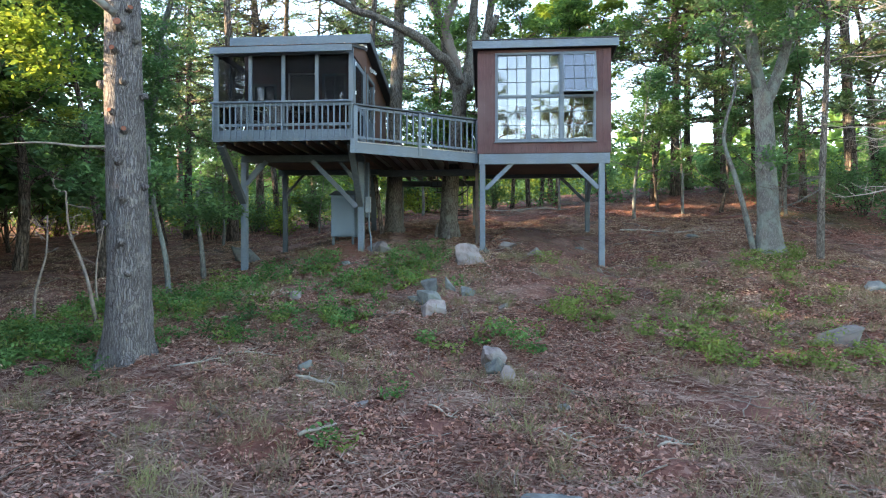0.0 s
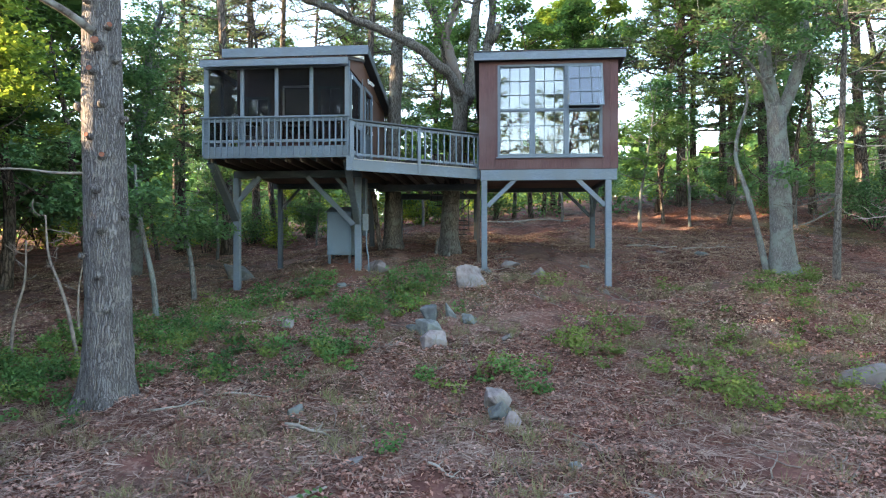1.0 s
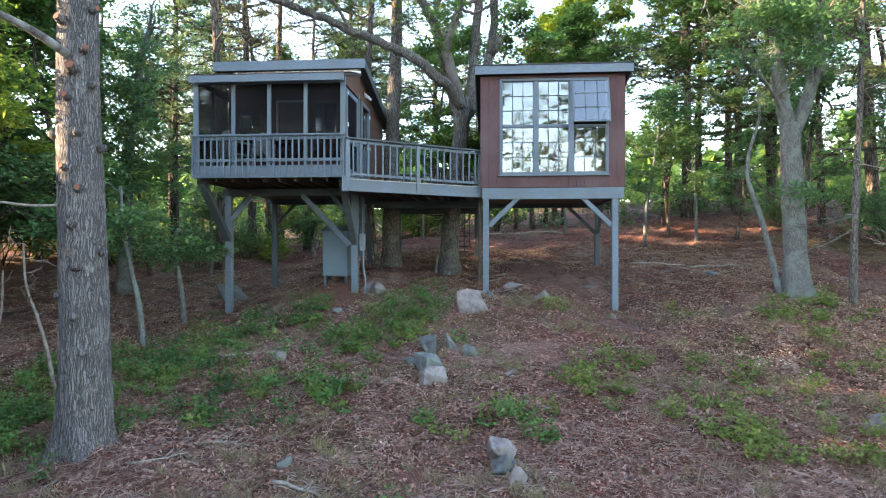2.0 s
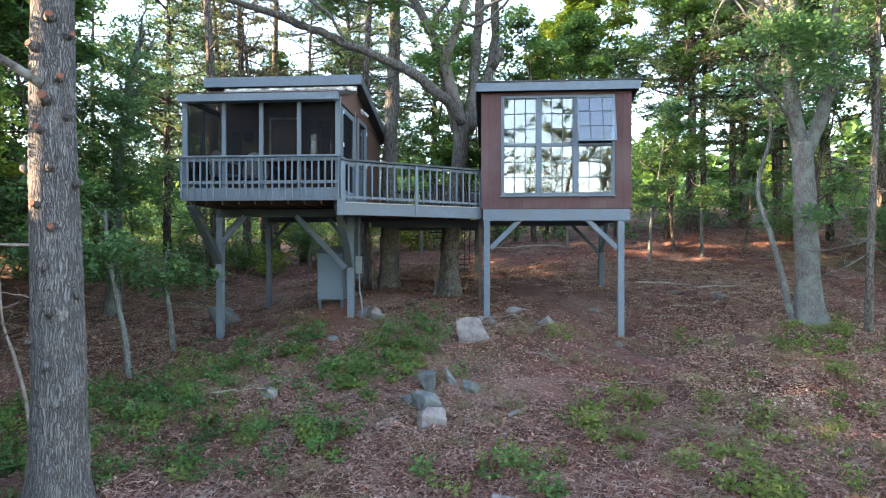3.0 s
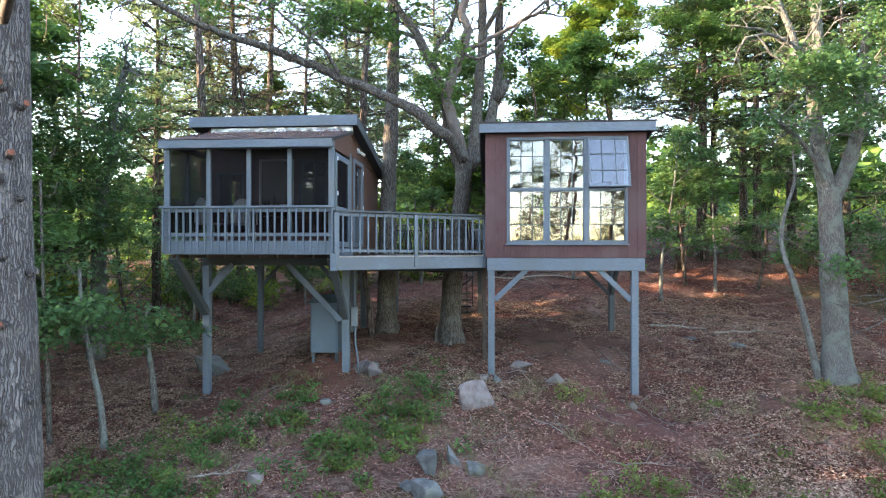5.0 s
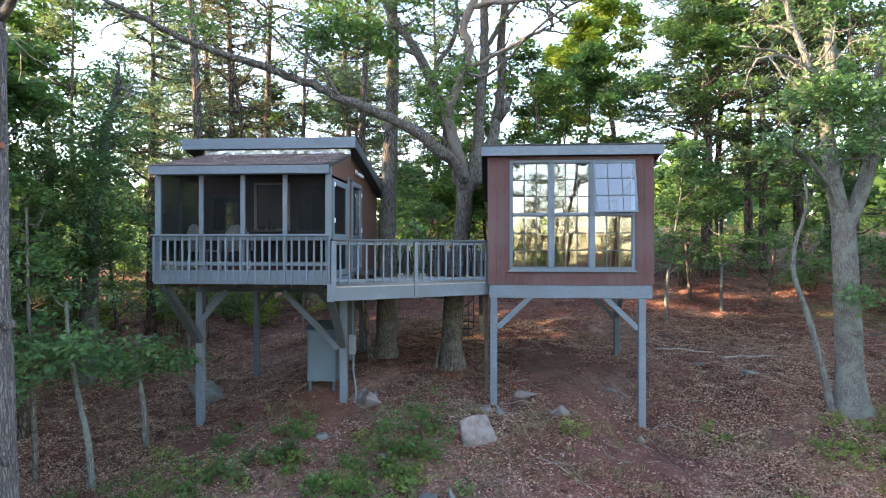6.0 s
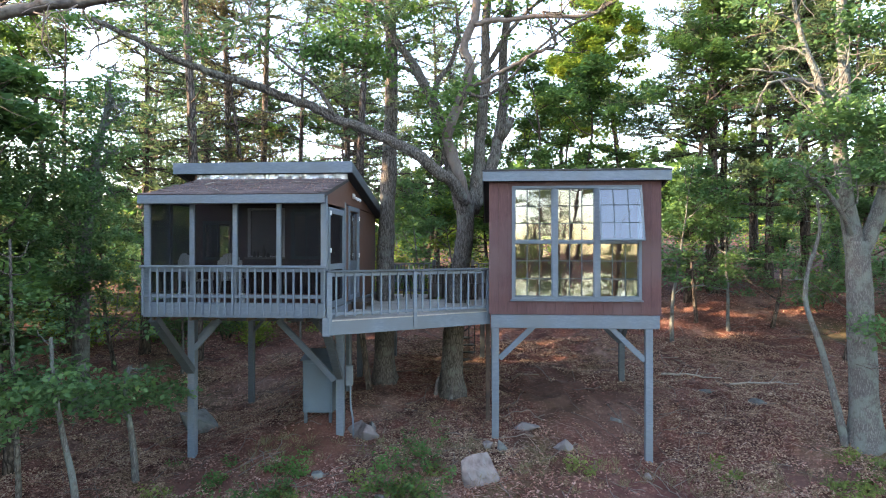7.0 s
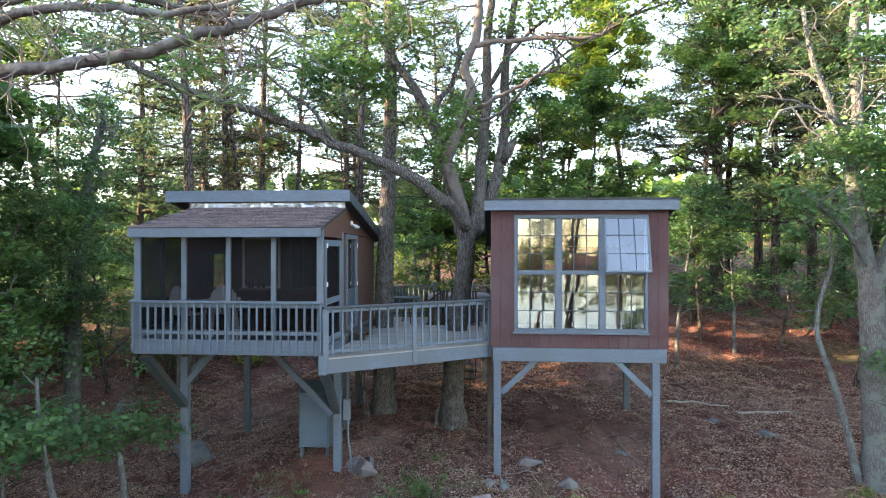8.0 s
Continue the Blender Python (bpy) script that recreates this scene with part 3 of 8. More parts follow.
def build_cabin():
    cab = thing("screened_cabin", (-5.35, 17.5, floor_at(-5.35, 17.5)), "slate-grey and red timber cabin with a screened porch on posts", "cabin")
    # carrying posts, beams, braces and joists
    for x, y, top in ((-7.13, 17.2, 4.2), (-3.72, 17.3, 4.2)):
        part("post", box(x - 0.085, x + 0.085, y - 0.085, y + 0.085, floor_at(x, y) - 0.15, top, 0.01), PAINT, cab)
    # back posts, beams and front braces: shade under the cabin painted in
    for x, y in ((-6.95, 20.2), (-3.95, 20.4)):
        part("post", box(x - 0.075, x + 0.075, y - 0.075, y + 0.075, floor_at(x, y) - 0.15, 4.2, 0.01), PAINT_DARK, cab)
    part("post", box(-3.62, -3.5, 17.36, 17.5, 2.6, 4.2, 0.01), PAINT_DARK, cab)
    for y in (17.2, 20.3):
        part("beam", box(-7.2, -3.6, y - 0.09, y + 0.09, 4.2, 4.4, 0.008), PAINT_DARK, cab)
    part("brace", beam((-7.13, 17.12, 3.05), (-7.08, 15.5, 4.42), 0.19, 0.14), PAINT_DARK, cab)
    part("brace", beam((-3.72, 17.2, 2.95), (-3.62, 15.5, 4.42), 0.16, 0.12), PAINT_DARK, cab)
    part("brace", beam((-7.05, 17.12, 3.55), (-6.45, 17.12, 4.22), 0.07, 0.12), PAINT, cab)
    part("brace", beam((-7.05, 17.3, 3.75), (-6.62, 17.3, 4.22), 0.06, 0.1), PAINT, cab)
    part("brace", beam((-3.8, 17.12, 2.9), (-5.1, 17.12, 4.22), 0.08, 0.13), PAINT, cab)
    part("brace", beam((-3.8, 17.32, 3.55), (-4.35, 17.32, 4.22), 0.06, 0.1), PAINT_DARK, cab)
    part("brace", beam((-6.9, 20.2, 3.55), (-6.3, 20.2, 4.22), 0.1, 0.07), PAINT_DARK, cab)
    part("brace", beam((-4.0, 20.4, 3.55), (-4.6, 20.4, 4.22), 0.1, 0.07), PAINT_DARK, cab)
    joist = mesh_of(box(-0.02, 0.02, 15.42, 20.8, 4.4, 4.56, 0), UNDERSIDE, "joist")
    for i in range(10):
        piece("joist", joist, (-7.05 + i * 0.385, 0, 0), cab)
    part("underfloor_sheet", box(-7.12, -3.6, 17.3, 20.2, 4.372, 4.392, 0), UNDER_SHEET, cab, "brown sheet under the joists")
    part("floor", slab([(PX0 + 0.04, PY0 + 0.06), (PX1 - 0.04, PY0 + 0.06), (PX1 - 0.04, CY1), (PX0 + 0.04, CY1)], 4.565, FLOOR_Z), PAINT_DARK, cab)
    # porch skirt, rail and balusters
    part("skirt", box(PX0, PX1, PY0, PY0 + 0.04, 4.48, 4.77, 0.006), PAINT, cab)
    part("skirt", box(PX0, PX0 + 0.04, PY0 + 0.043, CY0, 4.48, 4.77, 0.006), PAINT, cab)
    part("rim_board", box(PX1 - 0.04, PX1, PY0 + 0.043, CY0, 4.3, 4.6, 0.006), PAINT, cab)
    part("top_rail", box(PX0 - 0.04, PX1 + 0.02, PY0 - 0.075, PY0 + 0.05, 5.455, 5.5, 0.008), PAINT, cab)
    part("rail_board", box(PX0, PX1, PY0 - 0.012, PY0 + 0.025, 5.37, 5.452, 0.006), PAINT, cab)
    part("lower_rail", box(PX0, PX1, PY0 - 0.012, PY0 + 0.03, 4.86, 4.93, 0.006), PAINT, cab)
    part("top_rail", box(PX0 - 0.06, PX0 + 0.06, PY0 + 0.055, CY0, 5.455, 5.5, 0.008), PAINT, cab)
    part("lower_rail", box(PX0 - 0.012, PX0 + 0.03, PY0 + 0.055, CY0, 4.86, 4.93, 0.006), PAINT, cab)
    bal = mesh_of(box(-0.018, 0.018, -0.018, 0.018, 0, 0.93, 0.004), PAINT, "baluster")
    n = 25
    for i in range(n):
        piece("baluster", bal, (PX0 + 0.02 + i * (PX1 - PX0 - 0.04) / (n - 1), PY0 - 0.033, 4.52), cab)
    for i in range(11):
        piece("baluster", bal, (PX0 - 0.033, PY0 + 0.12 + i * 0.16, 4.52), cab)
    # screen posts, header, screens
    cols = (PX0 + 0.06, -6.22, -5.345, -4.465, PX1 - 0.06)
    for i, x in enumerate(cols):
        w = 0.06 if i in (0, 4) else 0.045
        part("screen_post", box(x - w, x + w, PY0 + 0.045, PY0 + 0.135, FLOOR_Z, 6.71, 0.006), PAINT, cab)
    for a, b in zip(cols, cols[1:]):
        part("screen", box(a + 0.05, b - 0.05, PY0 + 0.088, PY0 + 0.092, 4.95, 6.7, 0), SCREEN, cab, "dark insect screen")
    part("header", box(PX0, PX1, PY0 + 0.04, PY0 + 0.14, 6.712, 6.86, 0.006), PAINT, cab)
    part("screen", box(PX0 + 0.058, PX0 + 0.062, PY0 + 0.14, CY0, 4.95, 6.75, 0), SCREEN, cab)
    part("screen_post", box(PX0, PX0 + 0.1, 16.2, 16.29, FLOOR_Z, 6.85, 0.006), PAINT, cab)
    part("header", box(PX0 + 0.01, PX0 + 0.1, PY0 + 0.143, CY0, 6.76, 6.9, 0.006), PAINT, cab)
    # right side of the porch: screen door and red gable
    part("screen_post", box(PX1 - 0.13, PX1 - 0.02, 16.93, 17.05, FLOOR_Z, 6.85, 0.006), PAINT, cab)
    door = part("screen_door", frame_bars("x", PX1 - 0.07, 0.045, 15.62, 16.88, 4.64, 6.66, 0.12), PAINT, cab, "slate-grey screen door")
    part("door_rail", box(PX1 - 0.068, PX1 - 0.028, 15.74, 16.76, 5.4, 5.52, 0.004), PAINT, door)
    part("mesh_panel", box(PX1 - 0.05, PX1 - 0.046, 15.74, 16.76, 4.76, 6.54, 0), SCREEN, door, "dark insect mesh")
    for z in (5.75, 6.5):
        part("hinge", box(PX1 - 0.03, PX1 - 0.008, 15.7, 15.76, z, z + 0.09, 0.003), WHITE_PLASTIC, door, "pale metal hinge")
    gable = bmesh.new()
    prof = [(15.36, 6.72), (17.1, 6.72), (17.1, 7.38), (15.36, 6.86)]
    lo = [gable.verts.new((PX1 - 0.1, y, z)) for y, z in prof]
    hi = [gable.verts.new((PX1 - 0.03, y, z)) for y, z in prof]
    gable.faces.new(lo)
    gable.faces.new(hi[::-1])
    for i in range(4):
        gable.faces.new((lo[i], hi[i], hi[(i + 1) % 4], lo[(i + 1) % 4]))
    bmesh.ops.recalc_face_normals(gable, faces=gable.faces[:])
    part("gable_board", gable, CEDAR, cab, "brown-red boards")
    # porch roof: deck, fascia, shingle courses
    y0, z0, y1, z1 = 15.14, 6.87, 17.0, 7.37
    roof = bmesh.new()
    ring = []
    for x, xt in ((PX0, PX0 + 0.3), (PX1 + 0.02, PX1 + 0.04)):
        ring.append([roof.verts.new((xx, y, z)) for xx, y, z in ((x, y0, z0), (xt, y1, z1), (xt, y1, z1 - 0.06), (x, y0, z0 - 0.06))])
    roof.faces.new(ring[0])
    roof.faces.new(ring[1][::-1])
    for i in range(4):
        roof.faces.new((ring[0][i], ring[1][i], ring[1][(i + 1) % 4], ring[0][(i + 1) % 4]))
    bmesh.ops.recalc_face_normals(roof, faces=roof.faces[:])
    porch_roof = part("porch_roof", roof, ROOFING, cab)
    part("fascia", box(PX0, PX1 + 0.02, y0 - 0.03, y0 - 0.003, 6.7, 6.865, 0.005), PAINT, cab)
    # upper shed roof, clerestory strip
    foil = bmesh.new()
    rows = []
    for i in range(70):
        x = -6.95 + 3.45 * i / 69
        rows.append([foil.verts.new((x, 17.03 - 0.035 * abs(noise.noise(Vector((x * 4.1, z * 9, 2.0)))) - 0.02 * noise.noise(Vector((x * 11, z * 14, 5.0))), z)) for z in (7.3, 7.345, 7.39, 7.44, 7.49)])
    for a, b in zip(rows, rows[1:]):
        for k in range(4):
            foil.faces.new((a[k], b[k], b[k + 1], a[k + 1]))
    back = box(-6.95, -3.5, 17.045, 17.06, 7.3, 7.49, 0, foil)
    part("clerestory", foil, FLASHING, cab, "crinkled silvery foil strip")
    up = bmesh.new()
    ring = []
    for x in (-7.42, -3.4):
        ring.append([up.verts.new((x, y, z)) for y, z in ((16.95, 7.72), (21.1, 6.86), (21.1, 6.7), (16.95, 7.56))])
    up.faces.new(ring[0])
    up.faces.new(ring[1][::-1])
    for i in range(4):
        up.faces.new((ring[0][i], ring[1][i], ring[1][(i + 1) % 4], ring[0][(i + 1) % 4]))
    bmesh.ops.recalc_face_normals(up, faces=up.faces[:])
    part("upper_roof", up, ROOFING, cab, "dark shed roof")
    part("fascia", box(-7.45, -3.37, 16.915, 16.946, 7.5, 7.745, 0.005), PAINT, cab)
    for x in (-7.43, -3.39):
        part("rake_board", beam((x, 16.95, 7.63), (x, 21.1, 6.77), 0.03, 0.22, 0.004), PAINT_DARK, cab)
    # cabin walls
    part("front_wall", wall_with_openings("y", CY0, 0.1, CX0, CX1, FLOOR_Z, 7.3, [(-6.8, -6.2, 5.62, 6.4), (-5.76, -4.99, 5.66, 6.7), (-4.76, -4.16, 5.64, 6.66)]), BARN_RED, cab, "dark red boards")
    part("back_wall", wall_with_openings("y", CY1 - 0.1, 0.1, CX0, CX1, FLOOR_Z, 6.78, []), BARN_RED, cab)
    left = wall_with_openings("x", CX0, 0.1, CY0 + 0.1, CY1 - 0.1, FLOOR_Z, 6.85, [(18.3, 19.4, 5.4, 6.4)])
    part("side_wall", left, BARN_RED, cab)
    part("side_wall", wall_with_openings("x", CX1 - 0.1, 0.1, CY0 + 0.1, CY1 - 0.1, FLOOR_Z, 6.8, [(17.68, 18.62, 4.65, 6.7)]), CEDAR, cab, "brown-red boards")
    for x in (CX0, CX1 - 0.1):
        g = bmesh.new()
        prof = [(17.22, 6.85), (20.7, 6.81), (17.22, 7.53)]
        lo = [g.verts.new((x + 0.005, y, z)) for y, z in prof]
        hi = [g.verts.new((x + 0.095, y, z)) for y, z in prof]
        g.faces.new(lo)
        g.faces.new(hi[::-1])
        for i in range(3):
            g.faces.new((lo[i], hi[i], hi[(i + 1) % 3], lo[(i + 1) % 3]))
        bmesh.ops.recalc_face_normals(g, faces=g.faces[:])
        part("gable_board", g, CEDAR, cab)
    ent = part("entry_door", frame_bars("x", CX1 - 0.03, 0.06, 17.6, 18.7, 4.64, 6.82, 0.1), PAINT, cab, "slate-framed glazed door")
    part("door_rail", box(CX1 - 0.06, CX1 - 0.02, 17.7, 18.6, 5.4, 5.55, 0.004), PAINT_DARK, ent)
    part("glazing", box(CX1 - 0.05, CX1 - 0.042, 17.7, 18.6, 5.55, 6.7, 0), GLASS, ent)
    part("door_panel", box(CX1 - 0.055, CX1 - 0.03, 17.7, 18.6, 4.74, 5.4, 0.004), PAINT_DARK, ent)
    for z in (5.62, 6.52):
        part("hinge", box(CX1 + 0.031, CX1 + 0.045, 18.6, 18.66, z, z + 0.1, 0.003), WHITE_PLASTIC, ent, "pale metal hinge")
    for a, b, c, d in ((-6.8, -6.2, 5.62, 6.4), (-4.76, -4.16, 5.64, 6.66)):
        w = part("window_frame", frame_bars("y", CY0 - 0.02, 0.05, a - 0.05, b + 0.05, c - 0.05, d + 0.05, 0.07), PAINT_DARK, cab, "slate window frame")
        part("mullion", box((a + b) / 2 - 0.015, (a + b) / 2 + 0.015, CY0 - 0.01, CY0 + 0.02, c + 0.02, d - 0.02, 0.003), PAINT_DARK, w)
        part("pane", box(a + 0.02, b - 0.02, CY0 + 0.03, CY0 + 0.036, c + 0.02, d - 0.02, 0), GLASS, w)
    w = part("window_frame", frame_bars("y", CY0 - 0.025, 0.06, -5.8, -4.95, 5.62, 6.74, 0.05), WHITE_PLASTIC, cab, "pale window frame")
    part("window_sill", box(-5.82, -4.93, CY0 - 0.16, CY0 - 0.028, 5.6, 5.64, 0.005), DECKING, w)
    part("blind", box(-5.74, -5.01, CY0 + 0.05, CY0 + 0.06, 5.68, 6.68, 0.002), COVER, w, "grey roller blind")
    return cab, porch_roof, (y0, z0, y1, z1)


cabin, porch_roof, ROOF_LINE = build_cabin()


def build_floodlight():
    lamp = thing("floodlight", (-3.5, 18.1, 7.05), "small white twin floodlight under the red gable", "lamp")
    part("plate", box(-3.62, -3.585, 18.0, 18.2, 7.02, 7.14, 0.008), WHITE_PLASTIC, lamp)
    for y in (17.98, 18.22):
        bm = bmesh.new()
        tube(bm, [(-3.59, y, 7.06), (-3.53, y, 7.03), (-3.46, y - 0.02, 6.98)], [0.015, 0.03, 0.036], 10)
        part("lamp_head", bm, WHITE_PLASTIC, lamp)


build_floodlight()

# ---- hut with the tall window ----
HX0, HX1, HY0, HY1 = -0.38, 3.33, 17.25, 20.9


def build_hut():
    hut = thing("studio_hut", (1.5, 19, floor_at(1.5, 19)), "barn-red timber hut with a tall gridded window on posts", "hut")
    for x, y in ((-0.24, 17.34), (3.08, 17.34)):
        part("post", box(x - 0.08, x + 0.08, y - 0.08, y + 0.08, floor_at(x, y) - 0.15, 4.09, 0.01), PAINT, hut)
    # rear timbers get the dark paint as their shade under the hut
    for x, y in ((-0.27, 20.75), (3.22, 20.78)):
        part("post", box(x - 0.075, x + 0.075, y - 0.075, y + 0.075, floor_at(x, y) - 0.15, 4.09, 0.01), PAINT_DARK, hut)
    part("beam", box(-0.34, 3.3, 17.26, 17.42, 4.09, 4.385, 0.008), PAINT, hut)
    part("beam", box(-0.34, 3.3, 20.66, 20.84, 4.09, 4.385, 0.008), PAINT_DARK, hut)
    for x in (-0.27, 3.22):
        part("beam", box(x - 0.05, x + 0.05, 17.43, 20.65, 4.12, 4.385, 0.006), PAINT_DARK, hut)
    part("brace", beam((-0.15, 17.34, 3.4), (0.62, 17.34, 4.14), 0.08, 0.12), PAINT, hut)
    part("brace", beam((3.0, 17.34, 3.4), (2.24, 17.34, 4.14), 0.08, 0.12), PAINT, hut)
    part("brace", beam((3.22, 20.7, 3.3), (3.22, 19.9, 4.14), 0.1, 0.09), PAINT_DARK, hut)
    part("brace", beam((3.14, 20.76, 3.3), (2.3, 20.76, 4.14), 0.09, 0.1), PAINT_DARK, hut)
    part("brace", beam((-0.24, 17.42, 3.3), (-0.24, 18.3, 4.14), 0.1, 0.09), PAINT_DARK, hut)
    joist = mesh_of(box(-0.02, 0.02, 17.43, 20.65, 4.24, 4.385, 0), UNDERSIDE, "joist")
    for i in range(8):
        piece("joist", joist, (-0.05 + i * 0.44, 0, 0), hut)
    part("underfloor_sheet", box(-0.21, 3.16, 17.43, 20.65, 4.21, 4.235, 0), UNDER_SHEET, hut, "brown sheet under the joists")
    part("floor", box(HX0, HX1, HY0 + 0.02, HY1, 4.388, 4.46, 0), UNDERSIDE, hut)
    part("front_wall", wall_with_openings("y", HY0 + 0.02, 0.1, HX0, HX1, 4.46, 7.3, [(0.14, 2.89, 4.74, 7.19)]), INTERIOR, hut)
    part("side_wall", wall_with_openings("x", HX0, 0.1, HY0 + 0.12, HY1 - 0.1, 4.46, 6.55, []), BARN_RED, hut)
    part("side_wall", wall_with_openings("x", HX1 - 0.1, 0.1, HY0 + 0.12, HY1 - 0.1, 4.46, 6.55, []), BARN_RED, hut)
    part("back_wall", wall_with_openings("y", HY1 - 0.1, 0.1, HX0, HX1, 4.46, 6.55, [(1.0, 1.5, 5.6, 6.2)]), BARN_RED, hut)
    for x in (HX0, HX1 - 0.1):
        g = bmesh.new()
        prof = [(HY0 + 0.12, 6.552), (HY1, 6.552), (HY0 + 0.12, 7.32)]
        lo = [g.verts.new((x + 0.004, y, z)) for y, z in prof]
        hi = [g.verts.new((x + 0.096, y, z)) for y, z in prof]
        g.faces.new(lo)
        g.faces.new(hi[::-1])
        for i in range(3):
            g.faces.new((lo[i], hi[i], hi[(i + 1) % 3], lo[(i + 1) % 3]))
        bmesh.ops.recalc_face_normals(g, faces=g.faces[:])
        part("gable_board", g, BARN_RED, hut)
    roof = bmesh.new()
    ring = []
    for x in (-0.5, 3.48):
        ring.append([roof.verts.new((x, y, z)) for y, z in ((17.1, 7.56), (21.2, 6.72), (21.2, 6.58), (17.1, 7.4))])
    roof.faces.new(ring[0])
    roof.faces.new(ring[1][::-1])
    for i in range(4):
        roof.faces.new((ring[0][i], ring[1][i], ring[1][(i + 1) % 4], ring[0][(i + 1) % 4]))
    bmesh.ops.recalc_face_normals(roof, faces=roof.faces[:])
    part("roof", roof, ROOFING, hut, "dark shed roof")
    part("fascia", box(-0.52, 3.5, 17.06, 17.097, 7.3, 7.51, 0.005), PAINT, hut)
    part("drip_edge", box(-0.53, 3.51, 17.05, 17.1, 7.513, 7.55, 0.004), ROOFING, hut)
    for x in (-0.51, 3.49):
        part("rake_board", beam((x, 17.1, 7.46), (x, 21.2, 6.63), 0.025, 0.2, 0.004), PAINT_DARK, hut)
    # window: casing, mullions, six sashes of nine panes, one tilted open
    wx0, wx1, wz0, wz1 = 0.12, 2.91, 4.72, 7.21
    win = part("window_casing", frame_bars("y", HY0 - 0.03, 0.13, wx0, wx1, wz0, wz1, 0.062), PAINT, hut, "slate-grey window casing")
    part("sill", box(wx0 - 0.03, wx1 + 0.03, HY0 - 0.07, HY0 + 0.01, wz0 - 0.035, wz0 - 0.002, 0.006), PAINT, win)
    bays = ((0.183, 0.995), (1.115, 1.905), (2.025, 2.847))
    for a, b in ((0.995, 1.115), (1.905, 2.025)):
        part("mullion", box(a, b, HY0 - 0.02, HY0 + 0.1, wz0 + 0.063, wz1 - 0.063, 0.005), PAINT, win)
    mid = 5.985
    for a, b in bays:
        part("transom", box(a + 0.001, b - 0.001, HY0 - 0.01, HY0 + 0.09, mid - 0.028, mid + 0.028, 0.005), PAINT, win)
    rng = np.random.default_rng(5)
    for bi, (a, b) in enumerate(bays):
        for c, d in ((wz0 + 0.064, mid - 0.029), (mid + 0.029, wz1 - 0.064)):
            opened = bi == 2 and c > mid
            if opened:
                a, b, c, d = a - 0.05, b + 0.06, mid - 0.02, wz1 - 0.05
            w, h = b - a, d - c
            y = HY0 + 0.035
            turn = Matrix()
            at = Vector((a, y, c))
            if opened:
                at = Vector((a, HY0 - 0.045, d))
                turn = Matrix.Rotation(radians(-15), 4, "X") @ Matrix.Translation((0, 0, -h))
            bm = bmesh.new()
            bars = bmesh.new()
            e = 0.045 if opened else 0.018
            for s in ((0, e, 0, h), (w - e, w, 0, h), (e, w - e, 0, e), (e, w - e, h - e, h)):
                box(s[0] + 0.0005, s[1] - 0.0005, -0.02, 0.02, s[2] + 0.0005, s[3] - 0.0005, 0.003, bm)
            for i in (1, 2):
                gx, gz = w * i / 3, h * i / 3
                box(gx - 0.009, gx + 0.009, -0.014, 0.014, e, h - e, 0, bars)
                box(e, w - e, -0.0135, 0.0135, gz - 0.009, gz + 0.009, 0, bars)
            bm.transform(Matrix.Translation(at) @ turn)
            bars.transform(Matrix.Translation(at) @ turn)
            sash = part("awning_sash" if opened else "sash", bm, PAINT, hut, "slate-grey sash tilted open" if opened else "")
            # backlit darkness of the bars is painted in with the darker slate
            part("glazing_grid", bars, PAINT_DARK, sash)
            pw, ph = w / 3, h / 3
            pane = mesh_of(box(-pw / 2 + 0.012, pw / 2 - 0.012, -0.002, 0.002, -ph / 2 + 0.012, ph / 2 - 0.012, 0), GLASS, "pane")
            for i in range(3):
                for j in range(3):
                    t = Matrix.Translation(at) @ turn @ Matrix.Translation((pw * (i + 0.5), 0, ph * (j + 0.5)))
                    t = t @ Matrix.Rotation(radians(rng.normal() * 0.22), 4, "X") @ Matrix.Rotation(radians(rng.normal() * 0.22), 4, "Z")
                    ob = new("pane", pane)
                    ob.matrix_basis = t
                    ob.visible_shadow = False
                    hang(ob, sash)
    return hut


hut = build_hut()

# ---- deck between the two ----
DECK_Z = 4.43
FRONT_A, FRONT_B = Vector((-3.5, 15.3)), Vector((-0.38, 17.5))


def deck_right(y):
    """Where the slanting front edge cuts a row of decking."""
    t = (y - FRONT_A.y) / (FRONT_B.y - FRONT_A.y)
    return FRONT_A.x + t * (FRONT_B.x - FRONT_A.x) if t < 1 else -0.42


